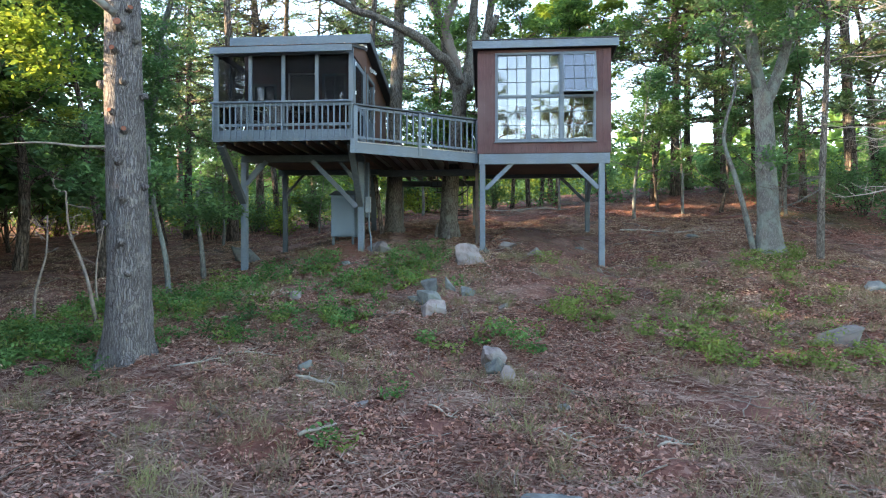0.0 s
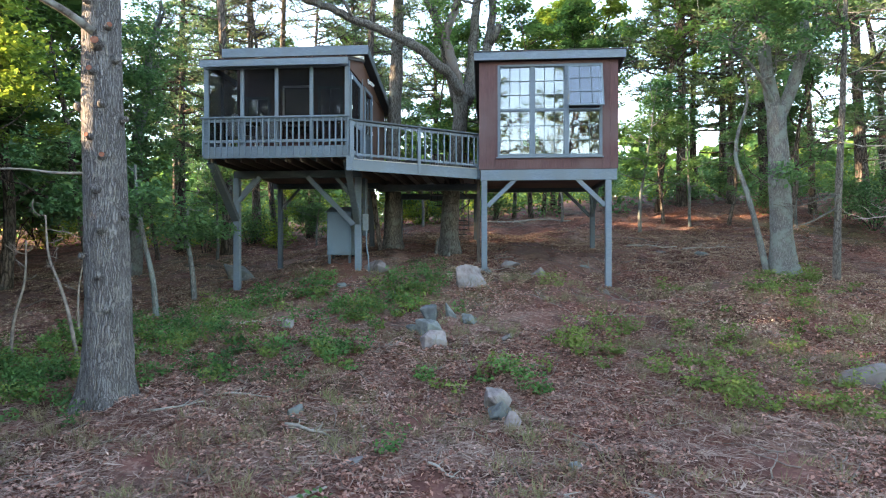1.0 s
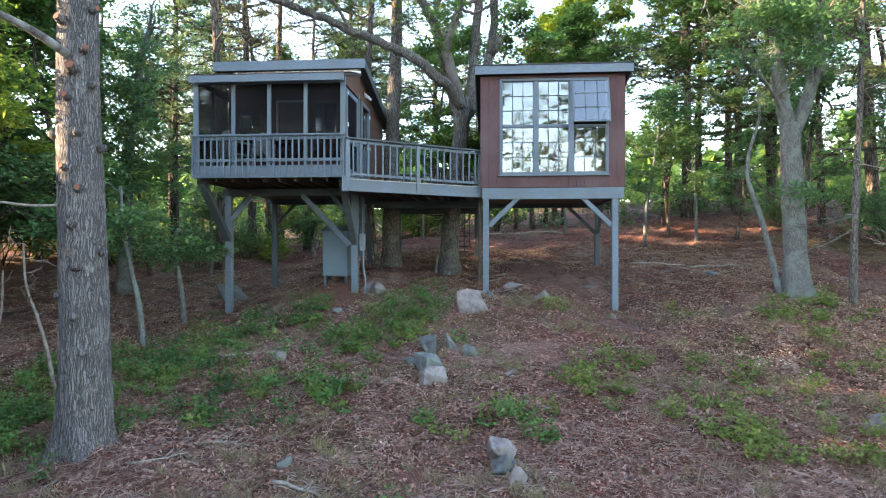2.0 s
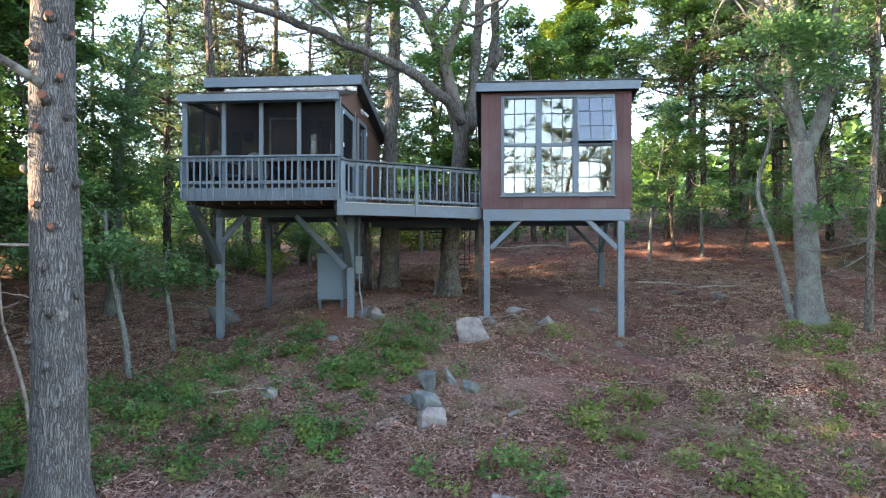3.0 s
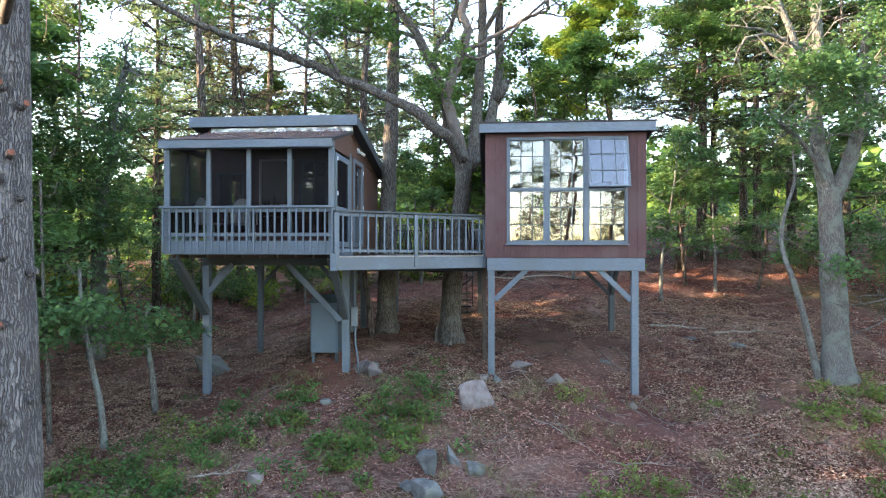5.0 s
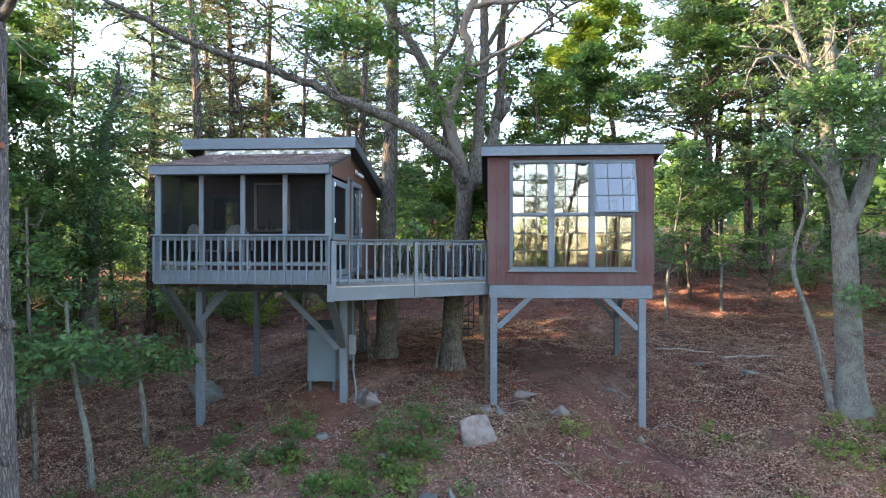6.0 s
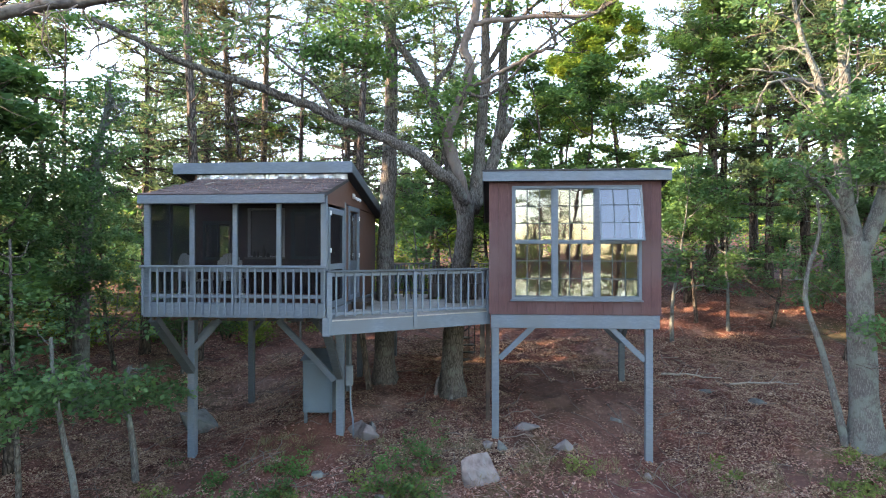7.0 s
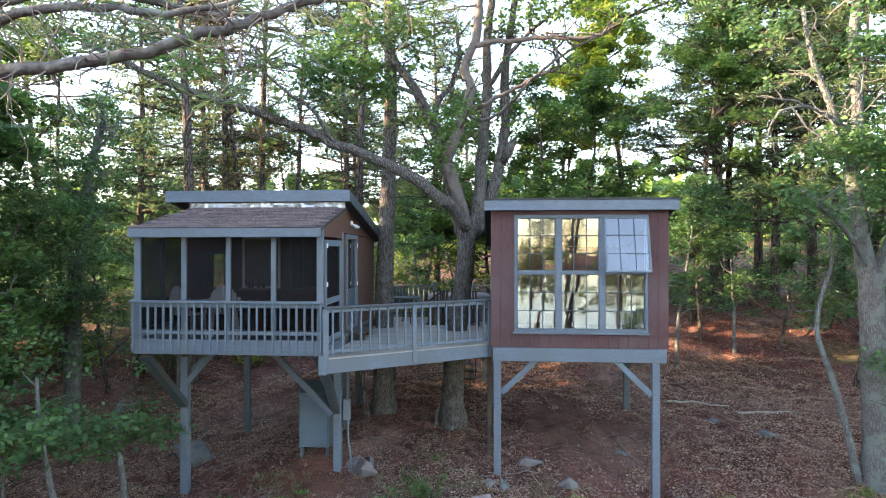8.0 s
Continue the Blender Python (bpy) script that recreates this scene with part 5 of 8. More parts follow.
# trees that can be told apart, front to back
for kind, x, y, s, a in (
    (PINES[4], -10.48, 24.05, 1.0, 20), (PINES[4], -10.94, 28.4, 0.95, 80), (PINES[4], -10.4, 30.5, 0.95, 140), (PINES[4], -8.77, 29.4, 0.7, 250), (PINES[1], -12.6, 24.5, 1.0, 10),
    (PINES[4], -5.42, 26.5, 0.9, 200), (PINES[3], -9.8, 27.6, 1.0, 260), (PINES[0], -14.5, 33.0, 1.0, 310),
    (OAKS[1], -12.7, 23.0, 0.75, 50), (BACK_OAKS[2], -10.9, 16.4, 1.1, 190), (BACK_OAKS[0], -18.0, 27.0, 1.15, 60), (TIERED[1], -15.6, 24.8, 0.95, 40), (BACK_OAKS[1], -12.4, 13.4, 0.8, 30), (OAKS[3], -10.2, 22.6, 0.9, 280),
    (OAKS[2], -15.0, 13.0, 0.62, 0), (BACK_OAKS[2], 0.2, 29.4, 1.1, 160), (BACK_OAKS[2], 1.9, 29.9, 1.15, 250), (BACK_OAKS[2], 3.3, 30.3, 1.1, 300), (BACK_OAKS[2], -3.4, 31.2, 1.1, 20), (BACK_OAKS[2], -6.6, 32.0, 1.2, 140), (BACK_OAKS[2], -9.4, 32.6, 1.15, 220), (BACK_OAKS[2], -12.4, 31.2, 1.1, 80),
    (OAKS[3], 5.5, 24.0, 1.1, 0), (OAKS[3], 7.6, 24.9, 1.0, 80), (PINES[0], 8.4, 28.6, 0.95, 40), 
    (BACK_OAKS[1], 3.4, 35.0, 1.14, 20), (BACK_OAKS[1], 6.9, 38.5, 1.42, 120), (BACK_OAKS[2], 5.4, 29.0, 1.0, 200), (BACK_OAKS[2], 2.5, 31.6, 1.0, 40), (BACK_OAKS[0], 7.2, 27.8, 0.95, 150), (BACK_OAKS[0], 9.8, 31.0, 1.1, 30), (BACK_OAKS[0], 12.6, 30.2, 1.05, 200), (TIERED[0], 10.6, 28.8, 0.95, 250), (TIERED[1], 13.2, 27.0, 1.0, 330), (TIERED[1], 9.2, 31.5, 1.05, 60), (BACK_OAKS[2], -0.5, 30.2, 0.85, 110), (TIERED[0], 14.6, 23.5, 1.0, 240), (TIERED[0], 12.2, 34.0, 1.1, 100), (BACK_OAKS[0], 15.4, 33.0, 1.15, 310), (PINES[1], 12.0, 28.8, 1.0, 15),
    (PINES[2], 15.5, 27.5, 1.0, 130), (FAR_PINES[0], -22.0, 48.0, 1.0, 10), (FAR_PINES[1], 22.0, 50.0, 1.0, 40), (OAKS[1], 10.0, 22.5, 1.0, 110), (PINES[1], 12.8, 19.0, 0.9, 330), (BACK_OAKS[2], 1.0, 30.5, 0.95, 75), (OAKS[4], -1.8, 29.5, 1.2, 145),
    (PINES[1], -3.2, 36.0, 1.1, 20), (OAKS[3], -3.0, 26.9, 1.0, 220), (OAKS[4], -5.6, 24.0, 0.6, 10), (OAKS[3], 3.0, 27.3, 1.0, 190), (OAKS[1], 6.9, 26.0, 0.72, 40), (OAKS[1], 9.2, 25.4, 0.7, 130), (OAKS[3], 11.2, 24.2, 1.0, 60),
):
    plant(kind, x, y, s, a)

# the wood behind and on both sides, with unseen sun-blocking rows on the left
wood_rng = np.random.default_rng(77)


def scatter(count, kinds, x0, x1, y0, y1, gap, smin, smax, keep, taken):
    done = 0
    for _ in range(count * 12):
        if done >= count:
            break
        x, y = wood_rng.uniform(x0, x1), wood_rng.uniform(y0, y1)
        if not keep(x, y) or any((x - a) ** 2 + (y - b) ** 2 < gap * gap for a, b in taken):
            continue
        taken.append((x, y))
        plant(kinds[wood_rng.integers(len(kinds))], x, y, wood_rng.uniform(smin, smax), wood_rng.uniform(0, 360))
        done += 1


def behind(x, y):
    return y > 27.2 + 0.06 * abs(x) and abs(x + 0.08 * y) < 0.8 * y + 4


def flanks(x, y):
    return (x < -14.5 or x > 12.5) and not (22.5 < y < 27.5 and x < 0)


def wooded(x, y):
    """The open stretch behind the hut stays clear of tall trees."""
    beside = (x - 5.5) * 0.139 - (y - 24.6) * 0.99
    return behind(x, y) and not -0.04 < x / y < 0.52 and not (x < 4 and -12.2 < beside < -8.2)


trees_at = []
scatter(4, (PINES[0], PINES[1], PINES[2], PINES[0], OAKS[2]), -30, 30, 29, 40, 3.2, 0.85, 1.15, wooded, trees_at)
scatter(7, (FAR_PINES[0], FAR_PINES[1]), -50, 50, 38, 72, 3.4, 0.85, 1.15, wooded, trees_at)
# left rows: unseen trees hold off the low sun, lower ones leave gaps
for i, row_x in enumerate((-14.6, -17.6, -21.0, -25.0)):
    for j in range(17):
        tx, ty = row_x + wood_rng.normal() * 0.5, -16 + j * 2.25 + (i % 2) * 1.1 + wood_rng.normal() * 0.3
        beside = (tx - 5.5) * 0.139 - (ty - 24.6) * 0.99
        if ty > 26:
            continue
        if 11.6 < beside < 15.2:
            low = 0.38 + 0.04 * i
            plant(SHADE_OAKS[j % 2], tx + 0.8, ty + 1.1, low * 0.9, 60 * j)
        elif -1.8 < beside < 1.6:
            low = 0.33 + 0.05 * i
        else:
            low = 1.1 if 1.6 < beside < 11.6 else 1.0
        if tx > -0.81 * (ty - 4.2) - 3:
            if (i + j) % 2 and not -2.6 < beside < 2.4:
                plant((BACK_OAKS[0], PINES[2], BACK_OAKS[2])[j % 3], tx - 1.2, ty, wood_rng.uniform(0.95, 1.15), wood_rng.uniform(0, 360))
            continue
        plant(SHADE_OAKS[(i + j) % 2], tx, ty, low * wood_rng.uniform(1.0, 1.2), wood_rng.uniform(0, 360))
# further unseen shrubs and oaks that keep low sun off the bank
for j in range(15):
    plant(SHADE_BUSH if j < 13 else BUSHES[2], -13.4 + wood_rng.normal() * 0.4, -9 + j * 1.25, wood_rng.uniform(1.2, 1.45) * (0.85 if j < 13 else 1.0), wood_rng.uniform(0, 360))
for j in range(13):
    plant(SHADE_BUSH, -12.3 + wood_rng.normal() * 0.3, -10 + j * 1.25, wood_rng.uniform(0.95, 1.15), wood_rng.uniform(0, 360))
for j in range(12):
    for row_x in (-19.6, -22.8, -27.0):
        plant(SHADE_BUSH, row_x + wood_rng.normal() * 0.3, 11.5 + j * 1.3, wood_rng.uniform(1.15, 1.4) * (1.0 if row_x > -25 else 1.2), wood_rng.uniform(0, 360))
for j in range(26):
    if not 17.6 < -15 + j * 2.0 < 21.6 and not 3.8 < -15 + j * 2.0 < 8.4:
        plant(SHADE_OAKS[j % 2], -29.0 + wood_rng.normal() * 0.4, -15 + j * 2.0, wood_rng.uniform(1.1, 1.3), wood_rng.uniform(0, 360))
for j in range(9):
    plant(SHADE_BUSH, -16.8 + wood_rng.normal() * 0.3, 2.5 + j * 1.1, wood_rng.uniform(1.4, 1.55), wood_rng.uniform(0, 360))
for j in range(9):
    for row_x in (-18.3, -20.6):
        plant(SHADE_BUSH, row_x + wood_rng.normal() * 0.3, 2.0 + j * 1.1, wood_rng.uniform(1.4, 1.6), wood_rng.uniform(0, 360))
for j in range(12):
    plant(SHADE_BUSH, -15.7 + wood_rng.normal() * 0.4, -8.5 + j * 1.3, wood_rng.uniform(1.1, 1.3), wood_rng.uniform(0, 360))
scatter(10, (OAKS[1], PINES[0], PINES[1], FAR_PINES[0], SHADE_OAKS[1]), 13, 32, 6, 32, 3.0, 0.9, 1.15, flanks, trees_at)
low_at = []
scatter(48, (OAKS[3], OAKS[4], BUSHES[0], BUSHES[2], OAKS[3]), -42, 42, 27.5, 55, 1.8, 0.8, 1.3, behind, low_at)
scatter(36, (OAKS[3], BUSHES[0], BUSHES[2], BUSHES[2], BUSHES[1]), -22, -9.2, 9, 25, 1.1, 0.8, 1.2, lambda x, y: x < -9.6 - 0.15 * max(0, 12 - y) and not (x > -12.5 and y < 12.5) and y < 12.5, low_at)
scatter(16, (OAKS[3], BUSHES[0], BUSHES[2]), 11.5, 24, 18, 30, 1.6, 0.7, 1.2, lambda x, y: x > 11.5, low_at)

scatter(9, (OAKS[3], OAKS[4], OAKS[3], BUSHES[1]), -30, -13.5, 27, 36, 1.5, 0.8, 1.2, lambda x, y: x < -0.42 * y, low_at)
# leafy growth along the back of the clearing
for kind, x, y, sc in ((BUSHES[2], -11.6, 24.6, 0.9), (BUSHES[0], -10.4, 26.4, 1.0), (OAKS[4], -9.3, 27.3, 0.7), (BUSHES[2], -8.0, 28.0, 0.9), (BUSHES[0], -6.2, 28.6, 1.1), (OAKS[3], -7.6, 26.6, 0.7), (BUSHES[1], -9.2, 25.9, 1.1), (BUSHES[1], -6.0, 27.6, 1.2),
                       (BUSHES[2], -4.2, 28.6, 0.9), (BUSHES[0], -2.4, 28.4, 1.0), (OAKS[4], -4.6, 29.4, 0.8), (BUSHES[1], -3.2, 27.9, 1.2), (BUSHES[0], 0.2, 28.6, 1.0), (BUSHES[0], 8.6, 28.9, 1.0), (BUSHES[2], 10.8, 29.6, 0.8),
                       (BUSHES[1], -15.5, 25.5, 1.4), (BUSHES[1], -13.4, 26.6, 1.3), (BUSHES[1], -17.8, 27.2, 1.5), (BUSHES[1], -12.0, 27.8, 1.2), (BUSHES[1], -19.6, 26.4, 1.5), (OAKS[4], -16.6, 29.0, 0.8)):
    plant(kind, x, y, sc, 40 * x)

# trees on the shore behind, mirrored in the tall window
for kind, x, y, s, a in ((PINES[2], 3.0, -20, 0.75, 0), (PINES[0], 10.5, -24, 0.85, 60), (PINES[4], 6.5, -29, 0.9, 120), (OAKS[4], 9.5, -7.5, 0.75, 200), (OAKS[4], 12.5, -10, 0.9, 20),
                         (PINES[2], 17, -20, 0.8, 90), (PINES[1], -6, -14, 0.9, 300), (OAKS[0], -9, -8, 0.8, 180), (PINES[0], -13, -16, 0.9, 30),
                         (OAKS[4], 10.8, -6.0, 1.2, 210), (OAKS[1], 14.5, -8.0, 0.7, 280), (OAKS[3], 8.2, -5.0, 1.0, 90), (OAKS[4], -3.4, -7.0, 1.1, 50), (BUSHES[1], 2.6, -3.0, 1.3, 0), (BUSHES[0], 4.4, -3.6, 1.2, 90), (BUSHES[1], 5.8, -3.2, 1.6, 30), (OAKS[4], 7.4, -6.6, 0.9, 35), (SHORE_PINE, 4.3, -11.0, 1.0, 200), (SHORE_PINE, 1.2, -16.5, 1.05, 20), (SHORE_PINE, 9.0, -16.0, 1.0, 110),
                         (OAKS[4], 9.0, -9.5, 1.2, 150), (OAKS[3], 11.8, -8.4, 1.0, 300)):
    plant(kind, x, y, s, a)


def build_undergrowth():
    """Waist-high green growth between the trunks behind the clearing."""
    rng = np.random.default_rng(93)
    for leaf, count, label in ((SUN_TINT_LEAF, 260, "undergrowth between the trunks, tinted sunlit yellow green"), (DEEP_LEAF, 330, "deep green undergrowth between the trunks")):
        c = []
        while len(c) < count:
            x, y = rng.uniform(-40, 40), rng.uniform(27.5, 58)
            if abs(x) > 0.85 * y + 4 or y < 28 + 0.05 * abs(x) + 1.5 * noise.noise(Vector((x * 0.3, 0, 0))):
                continue
            h, w = rng.uniform(0.5, 2.2), rng.uniform(0.5, 1.1)
            k = 60
            a, u = rng.uniform(0, 6.283, k), rng.uniform(0.05, 1, k)
            rad = w * rng.uniform(0, 1, k) ** 0.5 * (1.1 - 0.6 * u)
            c.append(np.stack([x + np.cos(a) * rad, y + np.sin(a) * rad, floor_at(x, y) + h * u], -1))
        tagged(new("undergrowth", leaves_mesh("undergrowth", np.concatenate(c), 0.2, leaf, rng, 0.5, 0.6)), label, "undergrowth", kind="stuff")


build_undergrowth()


def build_far_woods():
    """Distant woods on the rise and across the lake, one mass of boughs."""
    rng = np.random.default_rng(91)
    c = []
    for _ in range(620):
        far = rng.random() < 0.45
        if far:
            x, y = rng.uniform(-160, 280), rng.uniform(-372, -353)
        else:
            a = rng.uniform(-1.25, 1.25)
            d = rng.uniform(62, 110)
            x, y = math.sin(a) * d, math.cos(a) * d
        h = rng.uniform(11, 19) if far else rng.uniform(4, 9)
        gz = max(float(ground_z(x, y)), -4.5)
        k = 100
        t = rng.uniform(0.05, 1, k)
        rad = (4.6 if far else 2.6) * (1 - t) ** 0.6 * rng.uniform(0.3, 1.1, k)
        an = rng.uniform(0, 6.283, k)
        c.append(np.stack([x + np.cos(an) * rad, y + np.sin(an) * rad, gz + t * h], -1))
    ob = new("far_woods", leaves_mesh("far_woods", np.concatenate(c), 1.3, OAK_LEAF, rng, 0.4, 0.7))
    tagged(ob, "distant green woods on the rise and across the lake", "woods", kind="stuff")


build_far_woods()


# ---- the trees that stand near ----
def knot(bm, p, d, r, length):
    d = Vector(d).normalized()
    tube(bm, [p, Vector(p) + d * length * 0.55, Vector(p) + d * length], [r * 1.35, r * 1.1, r * 0.9], 8)
    return Vector(p) + d * length


def build_front_pine():
    x, y = -6.14, 9.93
    z0 = floor_at(x, y)
    tree = thing("pine_tree", (x, y, z0), "large grey-barked pine with reddish cut branch stubs", "tree")
    bm = bmesh.new()
    line, radii = [], []
    n = 130
    for i in range(n + 1):
        z = -0.25 + i * 13.5 / n
        line.append((x - 0.029 * z + 0.02 * math.sin(z * 0.9), y + 0.02 * z, z0 + z))
        flare = 0.12 * math.exp(-max(z, 0) / 0.3)
        radii.append(0.365 - 0.0135 * z + flare)
    sides = 40
    rings = []
    for i, (p, r) in enumerate(zip(line, radii)):
        ring = []
        for j in range(sides):
            a = 2 * math.pi * j / sides
            ca, sa = math.cos(a), math.sin(a)
            ridge = noise.noise(Vector((ca * 4.2, sa * 4.2, p[2] * 0.9)))
            fine = noise.noise(Vector((ca * 9, sa * 9, p[2] * 2.6)))
            lobe = 1 + 0.16 * math.exp(-max(p[2] - z0, 0) / 0.3) * math.sin(a * 5 + 1)
            rr = r * lobe * (1 + 0.05 * ridge + 0.045 * fine)
            ring.append(bm.verts.new((p[0] + ca * rr, p[1] + sa * rr, p[2])))
        rings.append(ring)
    for a, b in zip(rings, rings[1:]):
        for j in range(sides):
            bm.faces.new((a[j], a[(j + 1) % sides], b[(j + 1) % sides], b[j]))
    trunk = part("trunk", bm, BARK_PINE, tree, "furrowed grey bark", True)

    def surf(z, deg):
        z = 2.8 + (z - 3.03) * 1.09 - z0
        i = min(int((z + 0.25) / 13.5 * n), n)
        a = radians(deg)
        d = Vector((math.cos(a), math.sin(a), 0.25))
        return Vector(line[i]) + d * (radii[i] - 0.01), d

    for z, deg, r, ln, red in ((2.1, -78, 0.055, 0.1, 0), (2.75, -70, 0.06, 0.1, 0), (3.35, -80, 0.06, 0.11, 0), (3.85, -62, 0.05, 0.1, 1), (4.1, -95, 0.045, 0.09, 1), (4.55, -168, 0.07, 0.13, 1), (4.62, -60, 0.05, 0.1, 0),
                               (5.05, -84, 0.055, 0.11, 1), (5.45, -70, 0.075, 0.16, 1), (5.75, -40, 0.05, 0.1, 1), (6.1, -100, 0.06, 0.12, 1), (6.5, -60, 0.06, 0.12, 1), (3.0, -10, 0.05, 0.1, 0), (4.4, 0, 0.05, 0.12, 0), (6.9, -90, 0.06, 0.12, 1), (7.4, -45, 0.06, 0.12, 1), (2.4, -130, 0.045, 0.08, 0), (1.6, -60, 0.05, 0.06, 0), (5.2, -20, 0.05, 0.12, 0), (6.3, -15, 0.05, 0.12, 1)):
        p, d = surf(z, deg)
        b = bmesh.new()
        tip = knot(b, p, d, r, ln)
        part("stub", b, BARK_PINE, trunk, "", True)
        if red:
            b = bmesh.new()
            dd = d.normalized()
            tube(b, [tip - dd * 0.004, tip + dd * 0.006], [r * 0.86, r * 0.8], 10)
            part("cut_end", b, CUT_WOOD, trunk, "reddish cut end")
    rng = np.random.default_rng(3)
    # thin bare branch, and the long limbs higher up
    b = bmesh.new()
    l = smooth_line([(x - 0.2, y, -0.1 + 3.55), (x - 0.8, y - 0.05, -0.1 + 3.55), (x - 1.6, y - 0.1, -0.1 + 3.62), (x - 3.0, y + 0.1, -0.1 + 3.6)], 5)
    tube(b, l, taper(0.028, 0.012, len(l) - 1), 7, 0.1)
    part("branch", b, DEAD_WOOD, tree, "pale bare branch", True)
    b = bmesh.new()
    l = smooth_line([(x - 0.15, y - 0.15, -0.1 + 5.75), (x - 0.45, y - 0.5, -0.1 + 6.0), (x - 1.0, y - 0.8, -0.1 + 6.25), (x - 1.9, y - 1.0, -0.1 + 6.5)], 5)
    tube(b, l, taper(0.07, 0.03, len(l) - 1), 8, 0.15)
    part("branch", b, BARK_LIMB, tree, "", True)
    tufts = []
    twigs = bmesh.new()
    for pts, r0, r1 in (
        ([(x + 0.1, y - 0.25, 7.3), (-4.8, 8.6, 7.62), (-4.04, 8.45, 7.78), (-3.46, 8.45, 7.83), (-2.65, 8.45, 7.98), (-2.22, 8.45, 8.09), (-1.78, 8.45, 8.22), (-1.2, 8.5, 8.45), (-0.4, 8.6, 8.8)], 0.062, 0.022),
        ([(x + 0.1, y + 0.1, 7.9), (-4.7, 9.1, 8.35), (-3.8, 9.0, 8.5), (-3.0, 9.2, 8.5), (-2.2, 9.3, 8.75), (-1.6, 9.6, 8.95)], 0.05, 0.014),
        ([(x, y + 0.2, 8.9), (-4.6, 10.2, 9.2), (-3.6, 11.0, 9.2), (-2.6, 11.4, 9.4)], 0.06, 0.02),
        ([(x, y, 8.6), (-6.4, 8.8, 8.9), (-7.4, 8.6, 9.1), (-8.6, 8.6, 9.2)], 0.06, 0.02),
    ):
        b = bmesh.new()
        l = smooth_line(pts, 6)
        l = [p + Vector(rng.normal(size=3) * 0.012) for p in l]
        tube(b, l, taper(r0, r1, len(l) - 1), 9, 0.2)
        part("limb", b, BARK_LIMB, tree, "", True)
        for i in range(3, len(l), 1):
            for _ in range(2):
                d = rng.normal(size=3) * (1, 0.8, 0.8) + (0.3, 0, 0.1)
                s = wander(l[i], d, rng.uniform(0.25, 0.95), 5, rng, 0.25, 0.02)
                tube(twigs, s, taper(0.008, 0.002, 5), 4, close=False)
                if rng.random() < 0.45:
                    s2 = wander(s[2], d + rng.normal(size=3), rng.uniform(0.2, 0.5), 4, rng, 0.3, -0.03)
                    tube(twigs, s2, taper(0.006, 0.002, 4), 3, close=False)
                    if rng.random() < 0.4 and i > 8:
                        tufts += [s2[-1], s2[-2], s[-1]]
    tagged(part("twig_spray", twigs, TWIG_WOOD, tree, "tangled grey twigs", True), "tangled grey twigs", kind="stuff")
    for i in range(46):
        z = 9.0 + rng.uniform(0, 4.2)
        a = rng.uniform(0, 6.283)
        s = wander((x, y, z), (math.cos(a), math.sin(a), 0.2), rng.uniform(1.5, 3.2), 6, rng, 0.12, 0.03)
        for u in s[2:]:
            tufts += [u + rng.normal(size=3) * 0.16 for _ in range(5)]
    hang(new("crown", quads_mesh("crown", blades(tufts, 0.22, 0.02, rng, 9, 0.2), NEEDLES)), tree)


build_front_pine()


def oak_leaves_round(ends, per, spread, size, seed, material=OAK_LEAF):
    rng = np.random.default_rng(seed)
    c = np.repeat(np.array(ends), per, axis=0)
    c = c + rng.normal(size=c.shape) * np.array((spread, spread, spread * 0.6))
    return leaves_mesh("crown", c, size, material, rng, 0.5, 0.6)


def twig_out(bm, line, rng, start, count, length, r, ends, bias=(0, 0, 0.2)):
    """Side shoots with twigs along a limb; their tips are kept for leaves."""
    for _ in range(count):
        i = rng.integers(int(start * len(line)), len(line))
        d = rng.normal(size=3) * (1, 1, 0.6) + bias
        s = wander(line[i], d, length * rng.uniform(0.5, 1.2), 6, rng, 0.25, 0.04)
        tube(bm, s, taper(r, 0.008, 6), 5, close=False)
        ends.append(s[-1])
        for j in (2, 3, 4, 5):
            t = wander(s[j], rng.normal(size=3) + np.array(bias), length * rng.uniform(0.2, 0.45), 4, rng, 0.3, 0.03)
            tube(bm, t, taper(r * 0.45, 0.004, 4), 4, close=False)
            ends += [t[-1], t[-2]]


